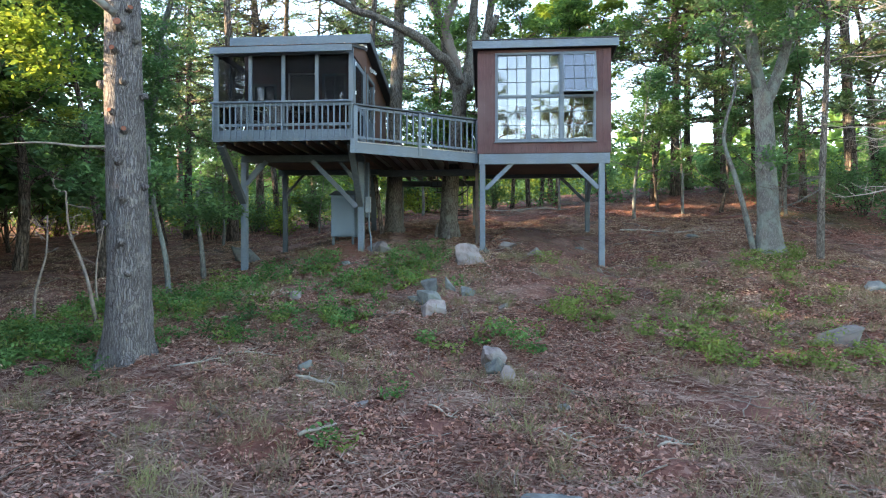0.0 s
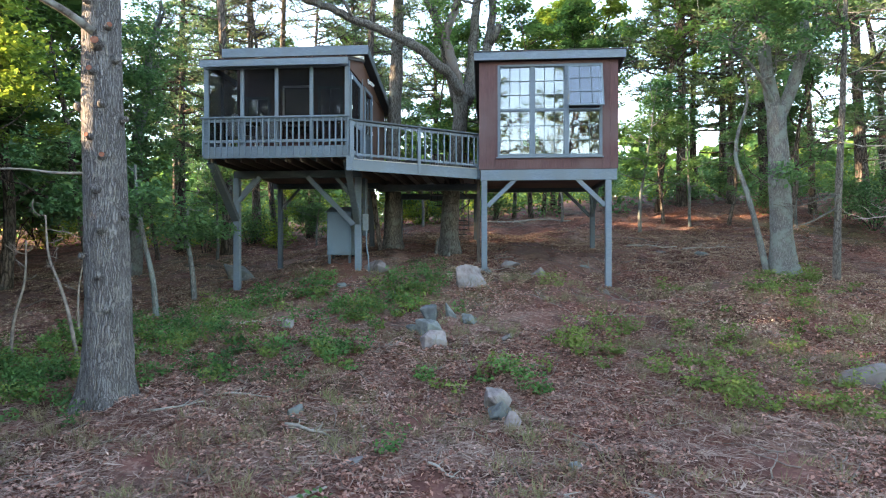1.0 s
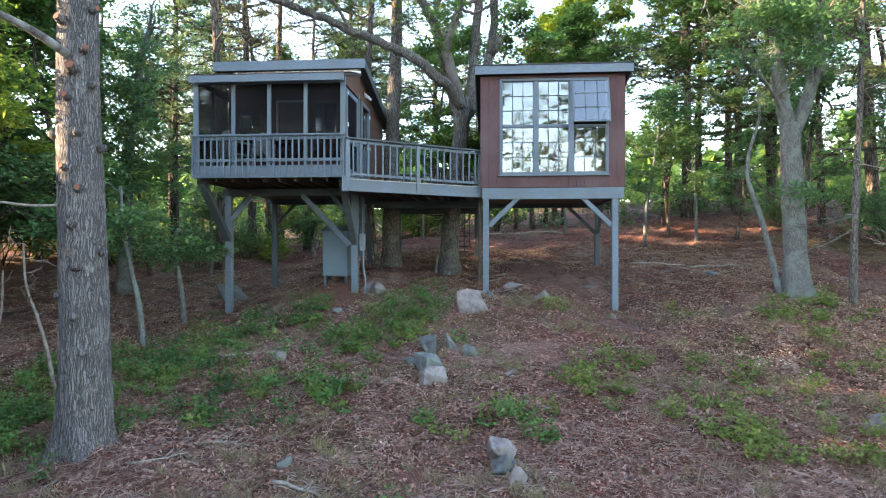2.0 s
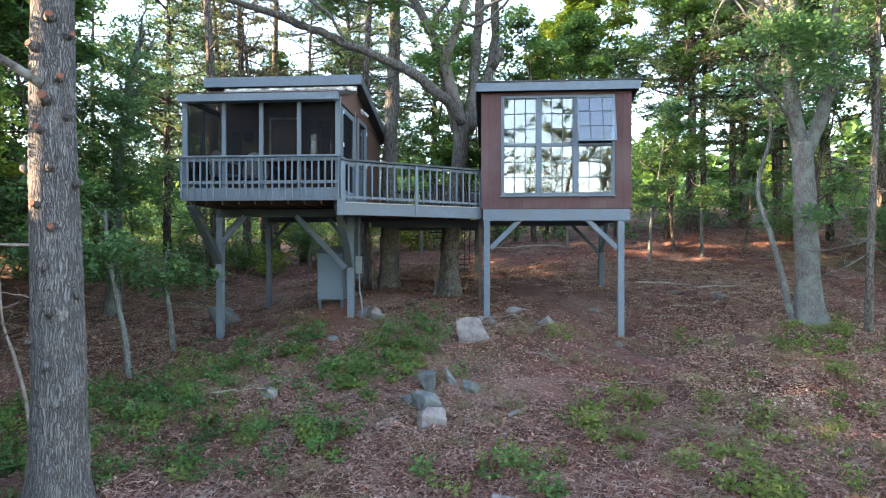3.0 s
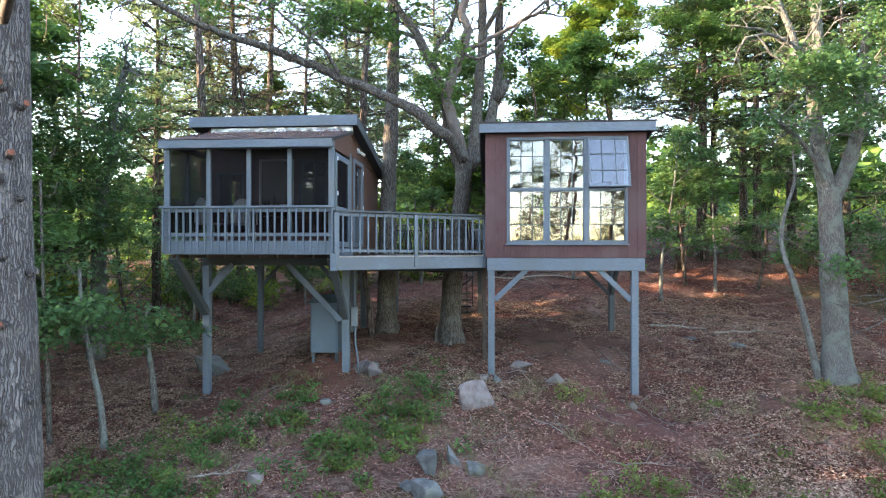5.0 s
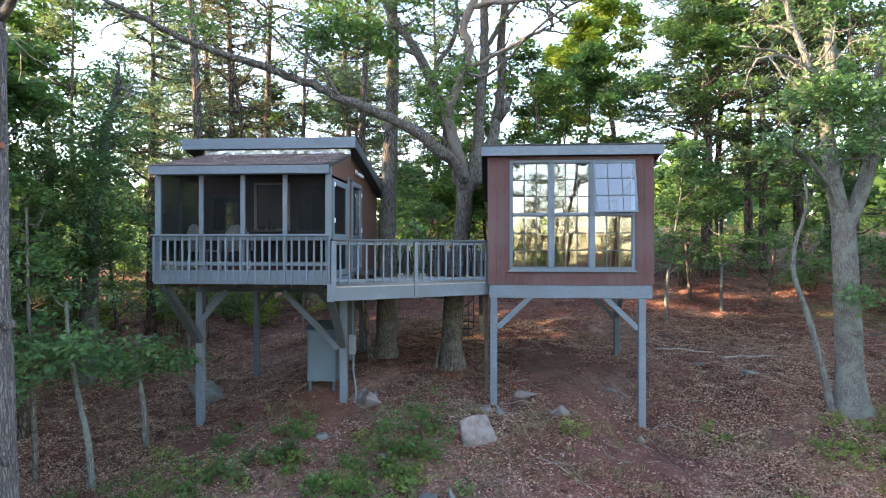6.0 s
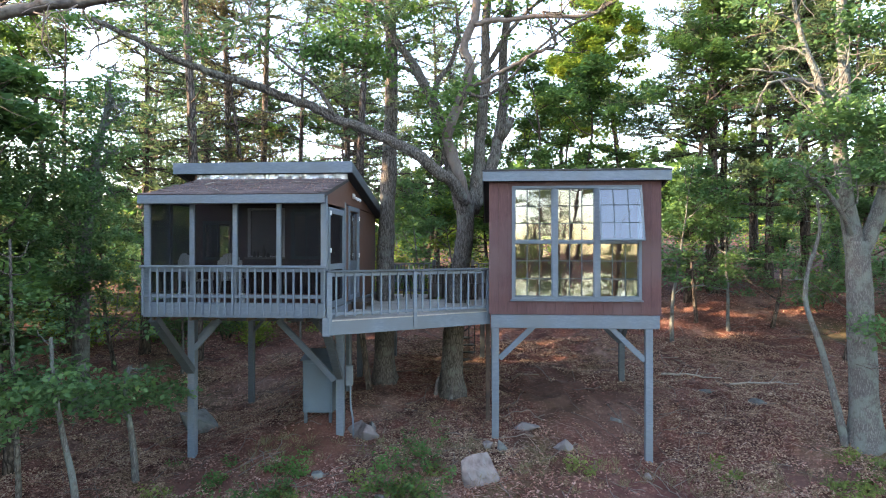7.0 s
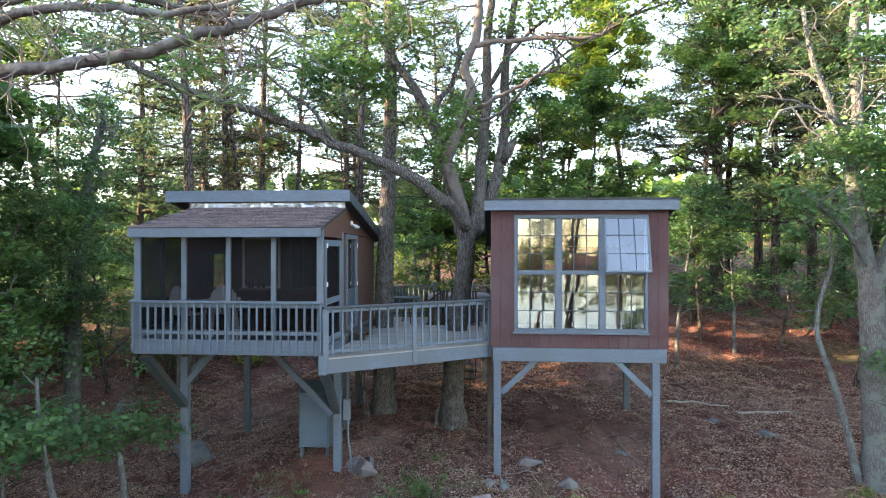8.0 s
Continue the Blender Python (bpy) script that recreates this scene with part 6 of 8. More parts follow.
def build_deck_oak():
    x, y = -1.33, 19.6
    z0 = floor_at(x, y)
    tree = thing("oak_tree", (x, y, z0), "old forked oak growing up through the deck", "tree")
    rng = np.random.default_rng(8)
    bm = bmesh.new()
    l = smooth_line([(x + 0.01, y, z0 - 0.25), (x - 0.01, y, z0 + 0.15), (x - 0.02, y, z0 + 0.8), (x + 0.05, y, 4.0), (x + 0.16, y, 5.1), (x + 0.29, y, 6.1), (x + 0.34, y, 6.8), (x + 0.36, y, 7.3)], 5)
    n = len(l) - 1
    r = []
    for i, p in enumerate(l):
        h = p.z - z0
        r.append(0.265 + 0.15 * math.exp(-max(h, 0) / 0.4) - 0.012 * h + (0.09 * max(0, (p.z - 6.4)) if p.z > 6.4 else 0))
    tube(bm, l, r, 16, 0.2, 4.0)
    part("trunk", bm, BARK_OAK, tree, "", True)
    for scar in ([(x - 0.43, y - 0.2, z0 - 0.1), (x - 0.40, y - 0.2, z0 + 0.25), (x - 0.36, y - 0.17, z0 + 0.42)], [(x - 0.02, y - 0.42, z0 - 0.1), (x, y - 0.36, z0 + 0.2), (x + 0.02, y - 0.3, z0 + 0.36)]):
        b = bmesh.new()
        tube(b, scar, [0.06, 0.04, 0.015], 6)
        part("root_scar", b, BARK_LIMB, tree, "pale bare root scar")
    stems = (
        ("stem", BARK_OAK, [(-1.1, 19.65, 6.9), (-1.3, 19.75, 7.6), (-1.45, 19.8, 8.3), (-1.62, 19.8, 9.0), (-1.96, 19.8, 9.86), (-2.33, 19.85, 10.6), (-2.84, 19.9, 11.34), (-3.3, 20, 12.1), (-3.8, 20, 12.8)], 0.19, 0.07),
        ("stem", BARK_RED, [(-0.97, 19.45, 7.0), (-1.15, 19.25, 7.7), (-1.36, 19.2, 8.35), (-1.45, 19.18, 8.72), (-1.28, 19.15, 9.2), (-1.05, 19.15, 9.8), (-0.86, 19.1, 10.45), (-1.02, 19.1, 10.95), (-0.78, 19.1, 11.6), (-0.66, 19.1, 12.5), (-0.6, 19.2, 13.6)], 0.14, 0.1),
        ("stem", BARK_OAK, [(-0.85, 19.7, 6.8), (-0.68, 19.9, 7.9), (-0.6, 19.95, 9.0), (-0.5, 20, 10.2), (-0.48, 20, 11.0), (-0.5, 20, 11.8), (-0.38, 20, 12.6), (-0.3, 20, 13.8)], 0.17, 0.09),
        ("stem", BARK_OAK, [(-0.8, 19.75, 6.8), (-0.42, 20.0, 7.8), (-0.16, 20.1, 8.7), (-0.03, 20.15, 9.6), (-0.03, 20.15, 10.6), (0.02, 20.2, 11.5), (0.18, 20.2, 12.5), (0.35, 20.2, 13.6)], 0.17, 0.08),
        ("limb", BARK_OAK, [(-1.0, 19.5, 7.0), (-1.3, 19.1, 7.5), (-1.66, 18.8, 7.72), (-2.16, 18.55, 8.12), (-2.77, 18.45, 8.43), (-3.45, 18.4, 8.76), (-4.0, 18.35, 8.95), (-4.56, 18.3, 9.24), (-5.25, 18.2, 9.48), (-5.95, 18.0, 9.74), (-6.6, 17.8, 9.9), (-7.2, 17.6, 10.08), (-7.8, 17.3, 10.3), (-8.5, 17.0, 10.65), (-9.3, 16.8, 11.0)], 0.17, 0.05),
        ("limb", BARK_RED, [(-0.98, 19.15, 10.0), (-0.64, 19.0, 9.95), (-0.22, 18.9, 10.15), (0.33, 18.8, 10.4), (0.88, 18.8, 10.66), (1.22, 18.9, 10.85), (1.15, 18.9, 11.3), (0.95, 19, 11.7)], 0.06, 0.025),
        ("limb", BARK_RED, [(-0.84, 19.1, 11.45), (-0.3, 18.95, 11.52), (0.05, 18.9, 11.5), (0.86, 18.8, 11.52), (1.93, 18.7, 11.46), (2.6, 18.7, 11.8), (3.4, 18.6, 12.1), (4.2, 18.6, 12.3)], 0.075, 0.025),
        ("limb", BARK_OAK, [(-1.04, 19.15, 9.85), (-0.5, 18.9, 9.6), (0.1, 18.8, 10.0), (0.7, 18.7, 10.6), (1.4, 18.6, 11.1), (2.4, 18.6, 11.6), (3.6, 18.5, 12.4)], 0.045, 0.02),
        ("limb", BARK_OAK, [(-0.5, 20, 10.6), (-0.1, 19.8, 11.2), (0.35, 19.6, 11.7), (1.0, 19.4, 12.2), (1.8, 19.3, 12.7)], 0.07, 0.03),
        ("limb", BARK_OAK, [(-1.9, 19.8, 9.7), (-1.75, 19.9, 10.3), (-1.4, 20, 10.8), (-1.2, 20, 11.5), (-1.3, 20, 12.4)], 0.08, 0.04),
        ("limb", BARK_OAK, [(-2.3, 19.85, 10.5), (-3.0, 19.7, 10.7), (-3.8, 19.5, 10.6), (-4.7, 19.3, 10.9), (-5.6, 19.2, 11.2)], 0.06, 0.02),
        ("limb", BARK_OAK, [(-4.1, 18.3, 9.0), (-4.5, 18.0, 9.7), (-5.2, 17.7, 10.2), (-6.0, 17.5, 10.9)], 0.05, 0.02),
    )
    ends = []
    twigs = bmesh.new()
    for name, mat, pts, r0, r1 in stems:
        b = bmesh.new()
        ln = smooth_line(pts, 5)
        ln = [p + Vector(rng.normal(size=3) * 0.012) for p in ln]
        tube(b, ln, taper(r0, r1, len(ln) - 1), 10, 0.22, r0 * 40)
        part(name, b, mat, tree, "bare reddish wood" if mat is BARK_RED else "", True)
        twig_out(twigs, ln, rng, 0.45, 7 if name == "limb" else 6, 1.1, 0.03, ends)
    b = bmesh.new()
    tube(b, [(-0.12, 20.1, 8.75), (0.08, 19.95, 9.0), (0.2, 19.9, 9.3)], [0.13, 0.11, 0.095], 9, 0.2)
    part("stub", b, BARK_OAK, tree, "broken limb stub", True)
    tagged(part("twig_spray", twigs, BARK_OAK, tree, "", True), kind="stuff")
    ends = [e for e in ends if rng.random() < (0.3 if e[2] > 12 else 0.07)]
    # leaf sprays: before the trunk fork, along the big limb and up high
    for cx, cy, cz, w, k in ((-1.75, 19.3, 8.75, 0.3, 12), (-1.6, 19.2, 9.7, 0.35, 9), (-3.9, 18.8, 11.0, 0.55, 34), (-4.5, 18.6, 10.5, 0.45, 16), (-3.2, 19.0, 10.4, 0.35, 12), (-3.0, 19.2, 12.0, 0.5, 12), (-7.0, 17.4, 10.9, 0.5, 7), (-8.4, 17.0, 11.2, 0.6, 10), (1.3, 18.8, 12.6, 0.4, 6), (-0.3, 19.5, 13.4, 1.0, 16), (-2.4, 19.5, 13.2, 1.0, 16)):
        ends += [np.array((cx, cy, cz)) + rng.normal(size=3) * (w, w * 0.7, w * 0.6) for _ in range(k)]
    hang(new("crown", oak_leaves_round(ends, 36, 0.19, 0.13, 6)), tree)


build_deck_oak()


def build_deck_pine():
    x, y = -3.2, 20.1
    z0 = floor_at(x, y)
    tree = thing("pine_tree", (x, y, z0), "straight dark pine trunk rising through the deck", "tree")
    rng = np.random.default_rng(15)
    bm = bmesh.new()
    l = smooth_line([(x + 0.03, y, z0 - 0.2), (x - 0.02, y, z0 + 0.4), (x, y, 4.2), (x + 0.03, y, 6), (x + 0.12, y, 8.2), (x + 0.18, y, 10.5), (x + 0.15, y, 12), (x + 0.1, y, 15), (x + 0.1, y, 18)], 6)
    tube(bm, l, [0.27 + 0.12 * math.exp(-max(p.z - z0, 0) / 0.3) - 0.0125 * (p.z - z0) for p in l], 14, 0.2, 2.0)
    part("trunk", bm, BARK_OAK, tree, "", True)
    b = bmesh.new()
    tufts = []
    for i in range(40):
        z = rng.uniform(7.5, 17.5)
        a = rng.uniform(0, 6.283)
        ln = rng.uniform(0.4, 1.6) if z < 10 else rng.uniform(1.2, 3.0)
        s = wander((x + 0.12, y, z), (math.cos(a), math.sin(a), rng.uniform(-0.1, 0.3)), ln, 6, rng, 0.16, 0.02)
        tube(b, s, taper(0.03, 0.006, 6), 5, close=False)
        for j in (2, 3, 4):
            t = wander(s[j], rng.normal(size=3) * (1, 1, 0.4), ln * 0.35, 3, rng, 0.2)
            tube(b, t, taper(0.012, 0.004, 3), 4, close=False)
            if z > 9.5:
                tufts += [t[-1], t[-2]]
        if z > 9.5:
            for u in s[2:]:
                tufts += [u + rng.normal(size=3) * 0.15 for _ in range(4)]
    tagged(part("bough_growth", b, BARK_DARK, tree, "", True), kind="stuff")
    hang(new("crown", quads_mesh("crown", blades(tufts, 0.25, 0.03, rng, 7, 0.2), NEEDLES)), tree)


build_deck_pine()


def build_pale_tree():
    x, y = 7.65, 17.5
    z0 = floor_at(x, y)
    tree = thing("oak_tree", (x, y, z0), "pale grey lichen-covered forked oak", "tree")
    rng = np.random.default_rng(18)
    bm = bmesh.new()
    l = smooth_line([(x + 0.05, y, z0 - 0.2), (x, y, z0 + 0.5), (x - 0.05, y, 3.5), (x - 0.12, y, 5.2), (x - 0.16, y, 6.0)], 6)
    tube(bm, l, [0.285 + 0.16 * math.exp(-max(p.z - z0, 0) / 0.3) - 0.012 * (p.z - z0) for p in l], 16, 0.16, 7.0)
    part("trunk", bm, BARK_PALE, tree, "", True)
    ends = []
    twigs = bmesh.new()
    for pts, r0, r1 in (
        ([(x - 0.16, y, 5.7), (x - 0.32, y, 6.5), (x - 0.45, y, 7.4), (x - 0.5, y, 8.3), (x - 0.4, y, 9.4), (x - 0.5, y, 10.8), (x - 0.3, y, 12.4)], 0.19, 0.08),
        ([(x - 0.1, y, 5.7), (x + 0.2, y, 6.4), (x + 0.42, y, 7.1), (x + 0.62, y + 0.1, 7.8), (x + 0.7, y + 0.2, 9), (x + 1.0, y + 0.2, 11)], 0.18, 0.07),
        ([(x - 0.5, y, 8.2), (x - 0.9, y - 0.2, 8.8), (x - 1.1, y - 0.3, 9.4), (x - 1.5, y - 0.4, 10.3), (x - 1.7, y - 0.4, 11.4)], 0.1, 0.04),
        ([(x - 0.2, y, 6.0), (x - 0.7, y - 0.4, 6.6), (x - 1.3, y - 0.8, 7.1), (x - 1.7, y - 1.0, 7.3)], 0.07, 0.03),
        ([(x - 0.2, y - 0.1, 8.6), (x - 0.9, y - 0.5, 8.9), (x - 1.7, y - 0.7, 9.3), (x - 2.4, y - 0.9, 9.2)], 0.07, 0.02),
    ):
        b = bmesh.new()
        ln = smooth_line(pts, 5)
        tube(b, ln, taper(r0, r1, len(ln) - 1), 10, 0.18, r0 * 30)
        part("stem", b, BARK_PALE, tree, "", True)
        twig_out(twigs, ln, rng, 0.3, 7, 1.3, 0.03, ends)
    tagged(part("twig_spray", twigs, BARK_PALE, tree, "", True), kind="stuff")
    ends = [e for e in ends if rng.random() < 0.06]
    for cx, cy, cz, w, k in ((x - 0.6, y - 0.7, 7.7, 0.4, 14), (x - 1.6, y - 1.0, 7.3, 0.4, 10), (x + 0.5, y - 0.8, 7.6, 0.45, 12), (x + 1.0, y - 0.5, 10.6, 0.6, 16), (x - 0.2, y - 0.5, 4.3, 0.2, 6), (x - 1.05, y - 0.9, 8.5, 0.4, 26), (x - 0.25, y - 0.9, 8.3, 0.35, 18), (x + 1.2, y - 0.7, 9.4, 0.4, 14), (x + 0.6, y - 0.6, 12.0, 0.7, 26), (x - 1.6, y - 0.6, 12.4, 0.6, 20), (x - 2.6, y - 0.6, 11.2, 0.4, 12), (x - 0.4, y - 0.6, 10.6, 0.5, 22), (x + 0.8, y - 0.6, 9.9, 0.5, 18)):
        ends += [np.array((cx, cy, cz)) + rng.normal(size=3) * (w, w * 0.7, w * 0.5) for _ in range(k)]
    hang(new("crown", oak_leaves_round(ends, 36, 0.21, 0.12, 9, DEEP_LEAF)), tree)


build_pale_tree()


def build_thin_tree(name, pts, r0, r1, bark, label, leaf_at=(), leaf=DEEP_LEAF, twig_len=0.5, shoots=8, seed=1, start=0.5, per=36, size=0.11):
    """A small tree along a given line, with shoots and leaf sprays."""
    x, y = pts[0][:2]
    tree = thing(name, (x, y, floor_at(x, y)), label, "tree")
    rng = np.random.default_rng(seed)
    b = bmesh.new()
    ln = smooth_line([(x, y, floor_at(x, y) - 0.15)] + list(pts[1:]), 6)
    tube(b, ln, taper(r0, r1, len(ln) - 1), 9, 0.18, seed)
    part("trunk", b, bark, tree, "", True)
    ends = []
    tw = bmesh.new()
    twig_out(tw, ln, rng, start, shoots, twig_len, r1 * 0.6, ends)
    tagged(part("twig_spray", tw, bark, tree, "", True), kind="stuff")
    pts2 = []
    for cx, cy, cz, w, k in leaf_at:
        pts2 += [np.array((cx, cy, cz)) + rng.normal(size=3) * (w, w, w * 0.45) for _ in range(k)]
    if pts2:
        hang(new("crown", oak_leaves_round(pts2, per, 0.16, size, seed, leaf)), tree)


build_thin_tree("dead_sapling", [(7.25, 17.45, 0), (7.05, 17.5, 2.6), (6.8, 17.6, 3.7), (6.55, 17.7, 4.6), (6.6, 17.75, 5.3), (6.85, 17.75, 6.2), (6.8, 17.75, 6.9)], 0.085, 0.025, BARK_PALE, "leaning pale dead sapling with bare twigs", (), shoots=9, seed=4)
build_thin_tree("young_tree", [(8.76, 17.0, 0), (8.78, 17, 3), (8.86, 17, 5), (8.95, 17, 7.5), (9.0, 17, 10)], 0.1, 0.05, BARK_OAK, "thin straight grey young tree", ((9.2, 17, 9.4, 0.9, 40),), twig_len=1.4, shoots=14, seed=5, start=0.3)
build_thin_tree("sapling", [(-7.85, 14.35, 0), (-7.95, 14.35, 1.5), (-8.15, 14.35, 2.4), (-8.3, 14.3, 3.4), (-8.35, 14.3, 4.2)], 0.075, 0.03, BARK_PALE, "slim pale sapling with a spray of green leaves", ((-8.2, 14.2, 3.3, 0.5, 26), (-8.8, 14.0, 3.1, 0.5, 22)), leaf=DEEP_LEAF, size=0.13, seed=6)
build_thin_tree("sapling", [(-7.81, 16.1, 0), (-7.9, 16.1, 1.8), (-8.05, 16.1, 2.7), (-8.0, 16.1, 3.3)], 0.08, 0.035, BARK_PALE, "slim pale sapling with a low leafy top", ((-7.85, 16.0, 2.75, 0.42, 30),), leaf=DEEP_LEAF, size=0.13, seed=7)
build_thin_tree("oak_tree", [(-11.9, 20.0, 0), (-11.8, 20, 3), (-11.75, 20, 5.3), (-11.62, 20, 6.6), (-11.3, 20, 7.4), (-11.35, 20, 8.4), (-11.0, 20, 9.8)], 0.26, 0.09, BARK_PALE, "gnarled grey oak standing among deep green leaves", ((-12.4, 19.2, 8.0, 1.0, 80), (-10.9, 19.4, 8.6, 0.8, 50), (-11.6, 19.6, 9.8, 0.9, 50), (-13.0, 19.2, 5.8, 1.0, 70), (-11.2, 19.2, 6.3, 0.7, 50), (-10.6, 19.2, 5.2, 0.6, 34), (-12.0, 19.0, 4.6, 0.9, 50), (-13.6, 19.4, 7.2, 0.9, 50), (-12.6, 18.8, 6.6, 0.9, 60), (-14.4, 19.0, 8.4, 1.0, 60), (-12.2, 18.6, 7.2, 0.7, 60), (-10.8, 18.8, 7.4, 0.5, 34)), leaf=DEEP_LEAF, twig_len=1.6, shoots=14, seed=16)
build_thin_tree("dead_sapling", [(-7.75, 11.5, 0), (-8.0, 11.6, 0.9), (-8.3, 11.75, 1.5), (-8.65, 11.9, 2.1), (-8.8, 12, 2.9)], 0.04, 0.018, TWIG_WOOD, "thin leaning dead stem among low green plants", (), shoots=5, seed=21)
build_thin_tree("dead_sapling", [(-9.36, 11.8, 0), (-9.3, 11.8, 0.8), (-9.15, 11.9, 1.6), (-9.2, 12, 2.4)], 0.035, 0.015, TWIG_WOOD, "thin upright dead stem among low green plants", (), shoots=5, seed=22)
build_thin_tree("dead_sapling", [(-8.3, 12.4, 0), (-8.4, 12.4, 0.8), (-8.45, 12.5, 1.5), (-8.3, 12.5, 2.2)], 0.03, 0.012, TWIG_WOOD, "thin crooked dead stem among low green plants", (), shoots=4, seed=23)
build_thin_tree("sapling", [(-9.2, 14.6, 0), (-9.25, 14.6, 2.0), (-9.35, 14.6, 4.0), (-9.4, 14.6, 6.0)], 0.06, 0.025, BARK_OAK, "slim sapling with broad green leaves", ((-9.4, 14.5, 4.4, 0.8, 40), (-9.0, 14.4, 3.2, 0.6, 26)), seed=8)
build_thin_tree("young_tree", [(-9.0, 9.9, 0), (-8.95, 9.9, 2.5), (-8.8, 9.95, 4.5), (-8.6, 10.0, 6.2), (-8.5, 10.0, 7.6)], 0.06, 0.03, BARK_OAK, "slim young tree with leaves tinted sunlit yellow green", ((-8.0, 10.0, 5.5, 0.45, 30), (-7.8, 10.1, 5.0, 0.35, 18), (-8.6, 10.0, 6.6, 0.6, 26), (-8.2, 10.2, 7.6, 0.6, 22)), leaf=SUN_TINT_LEAF, seed=9)


def build_dead_tree():
    x, y = 9.45, 14.2
    tree = thing("dead_tree", (x, y, floor_at(x, y)), "dead tree with long bare bleached branches", "tree")
    rng = np.random.default_rng(29)
    b = bmesh.new()
    ln = smooth_line([(x, y, floor_at(x, y) - 0.2), (x + 0.05, y, 4), (x, y, 8), (x + 0.1, y, 11)], 6)
    tube(b, ln, taper(0.13, 0.05, len(ln) - 1), 9, 0.15, 3)
    part("trunk", b, BARK_OAK, tree, "", True)
    for z in (3.1, 3.9, 4.4, 4.9, 5.3, 5.8, 6.3, 6.9, 7.5, 8.3, 9.2):
        for a0 in (180, 250, 110):
            a = radians(a0 + rng.uniform(-30, 30))
            length = rng.uniform(1.1, 2.2)
            l = wander((x, y, z + rng.uniform(-0.2, 0.2)), (math.cos(a), math.sin(a), rng.uniform(-0.15, 0.35)), length, 8, rng, 0.12, 0.0)
            b = bmesh.new()
            tube(b, l, taper(0.024, 0.006, 8), 6, 0.1)
            for j in (3, 4, 5, 6, 7):
                s = wander(l[j], (math.cos(a) + rng.normal() * 0.6, math.sin(a) + rng.normal() * 0.6, rng.normal() * 0.5), rng.uniform(0.25, 0.7), 4, rng, 0.2)
                tube(b, s, taper(0.008, 0.003, 4), 4)
            part("branch", b, DEAD_WOOD, tree, "", True)


build_dead_tree()


# ---- stones ----
def boulder(x, y, w, d0, h, seed, material=ROCK, turn=0.0, sink=0.3, label="grey lichened granite boulder half sunk in the leaf litter", tilt=0.0, flats=5, group="stones on the bank"):
    """An angular, worn stone: a hull of a few faces with rounded, roughened edges."""
    rng = np.random.default_rng(seed)
    bm = bmesh.new()
    for _ in range(7 + flats):
        d = rng.normal(size=3)
        d = d / np.max(np.abs(d)) * rng.uniform(0.72, 1.0)
        bm.verts.new(np.clip(d * 1.1, -0.95, 0.95))
    made = bmesh.ops.convex_hull(bm, input=bm.verts[:])
    bmesh.ops.delete(bm, geom=[e for e in made["geom_interior"] if isinstance(e, bmesh.types.BMVert)], context="VERTS")
    bmesh.ops.dissolve_limit(bm, angle_limit=0.3, verts=bm.verts[:], edges=bm.edges[:])
    bmesh.ops.bevel(bm, geom=bm.edges[:], offset=0.06, segments=1, affect="EDGES")
    bmesh.ops.triangulate(bm, faces=bm.faces[:])
    bmesh.ops.subdivide_edges(bm, edges=[e for e in bm.edges if e.calc_length() > 0.3], cuts=3, use_grid_fill=True)
    bmesh.ops.triangulate(bm, faces=bm.faces[:])
    for v in bm.verts:
        p = v.co.copy()
        p *= 1 + 0.05 * noise.noise(p * 1.9 + Vector((seed, 0, 0))) + 0.05 * noise.noise(p * 4.5 + Vector((0, seed, 0))) + 0.025 * noise.noise(p * 11)
        v.co = Vector((p.x * w / 2, p.y * d0 / 2, p.z * h / 2))
    bm.transform(Matrix.Rotation(radians(turn), 4, "Z") @ Matrix.Rotation(radians(tilt), 4, "Y"))
    ob = new("boulder", mesh_of(bm, material, "boulder"))
    ob.matrix_basis = Matrix.Translation((x, y, floor_at(x, y) + h * 0.36 - h * sink))
    return tagged(ob, label, "rock", group)


PALE = "pale granite stone half sunk in the leaf litter"
boulder(0.02, 10.1, 0.52, 0.4, 0.5, 2, ROCK_PINK, 30, 0.15, "pinkish pale granite stone on top of another")
boulder(0.1, 9.7, 0.42, 0.36, 0.42, 1, ROCK, 10, 0.2, PALE)
boulder(0.24, 9.4, 0.26, 0.24, 0.36, 3, ROCK_PINK, 50, 0.25, PALE)
boulder(-1.16, 12.3, 0.5, 0.42, 0.55, 4, ROCK_PINK, 20, 0.25, PALE)
boulder(-1.3, 12.75, 0.42, 0.5, 0.5, 35, ROCK, 40, 0.3)
boulder(-1.48, 13.0, 0.52, 0.6, 0.7, 5, ROCK, 80, 0.32, flats=3)
boulder(-1.3, 13.5, 0.62, 0.5, 0.7, 6, ROCK, 10, 0.35, flats=2)
boulder(-0.82, 13.85, 0.56, 0.5, 0.6, 7, ROCK, 0, 0.35, flats=3)
boulder(-0.5, 13.6, 0.4, 0.4, 0.4, 36, ROCK, 30, 0.35)
boulder(-0.55, 15.6, 1.0, 0.55, 0.9, 8, ROCK_PINK, 12, 0.24, "large pale tilted granite slab by the hut post", -22, 8)
boulder(0.4, 17.75, 0.85, 0.6, 0.36, 9, ROCK_PINK, 0, 0.3, PALE)
boulder(-0.1, 16.8, 0.5, 0.4, 0.45, 10, ROCK, 30, 0.3)
boulder(-0.42, 16.75, 0.27, 0.25, 0.28, 11, ROCK_PINK, 60, 0.3, PALE)
boulder(1.2, 17.1, 0.55, 0.35, 0.42, 12, ROCK_PINK, -30, 0.25, PALE)
boulder(-4.25, 13.0, 0.34, 0.3, 0.3, 13, ROCK_PINK, 0, 0.3, PALE)
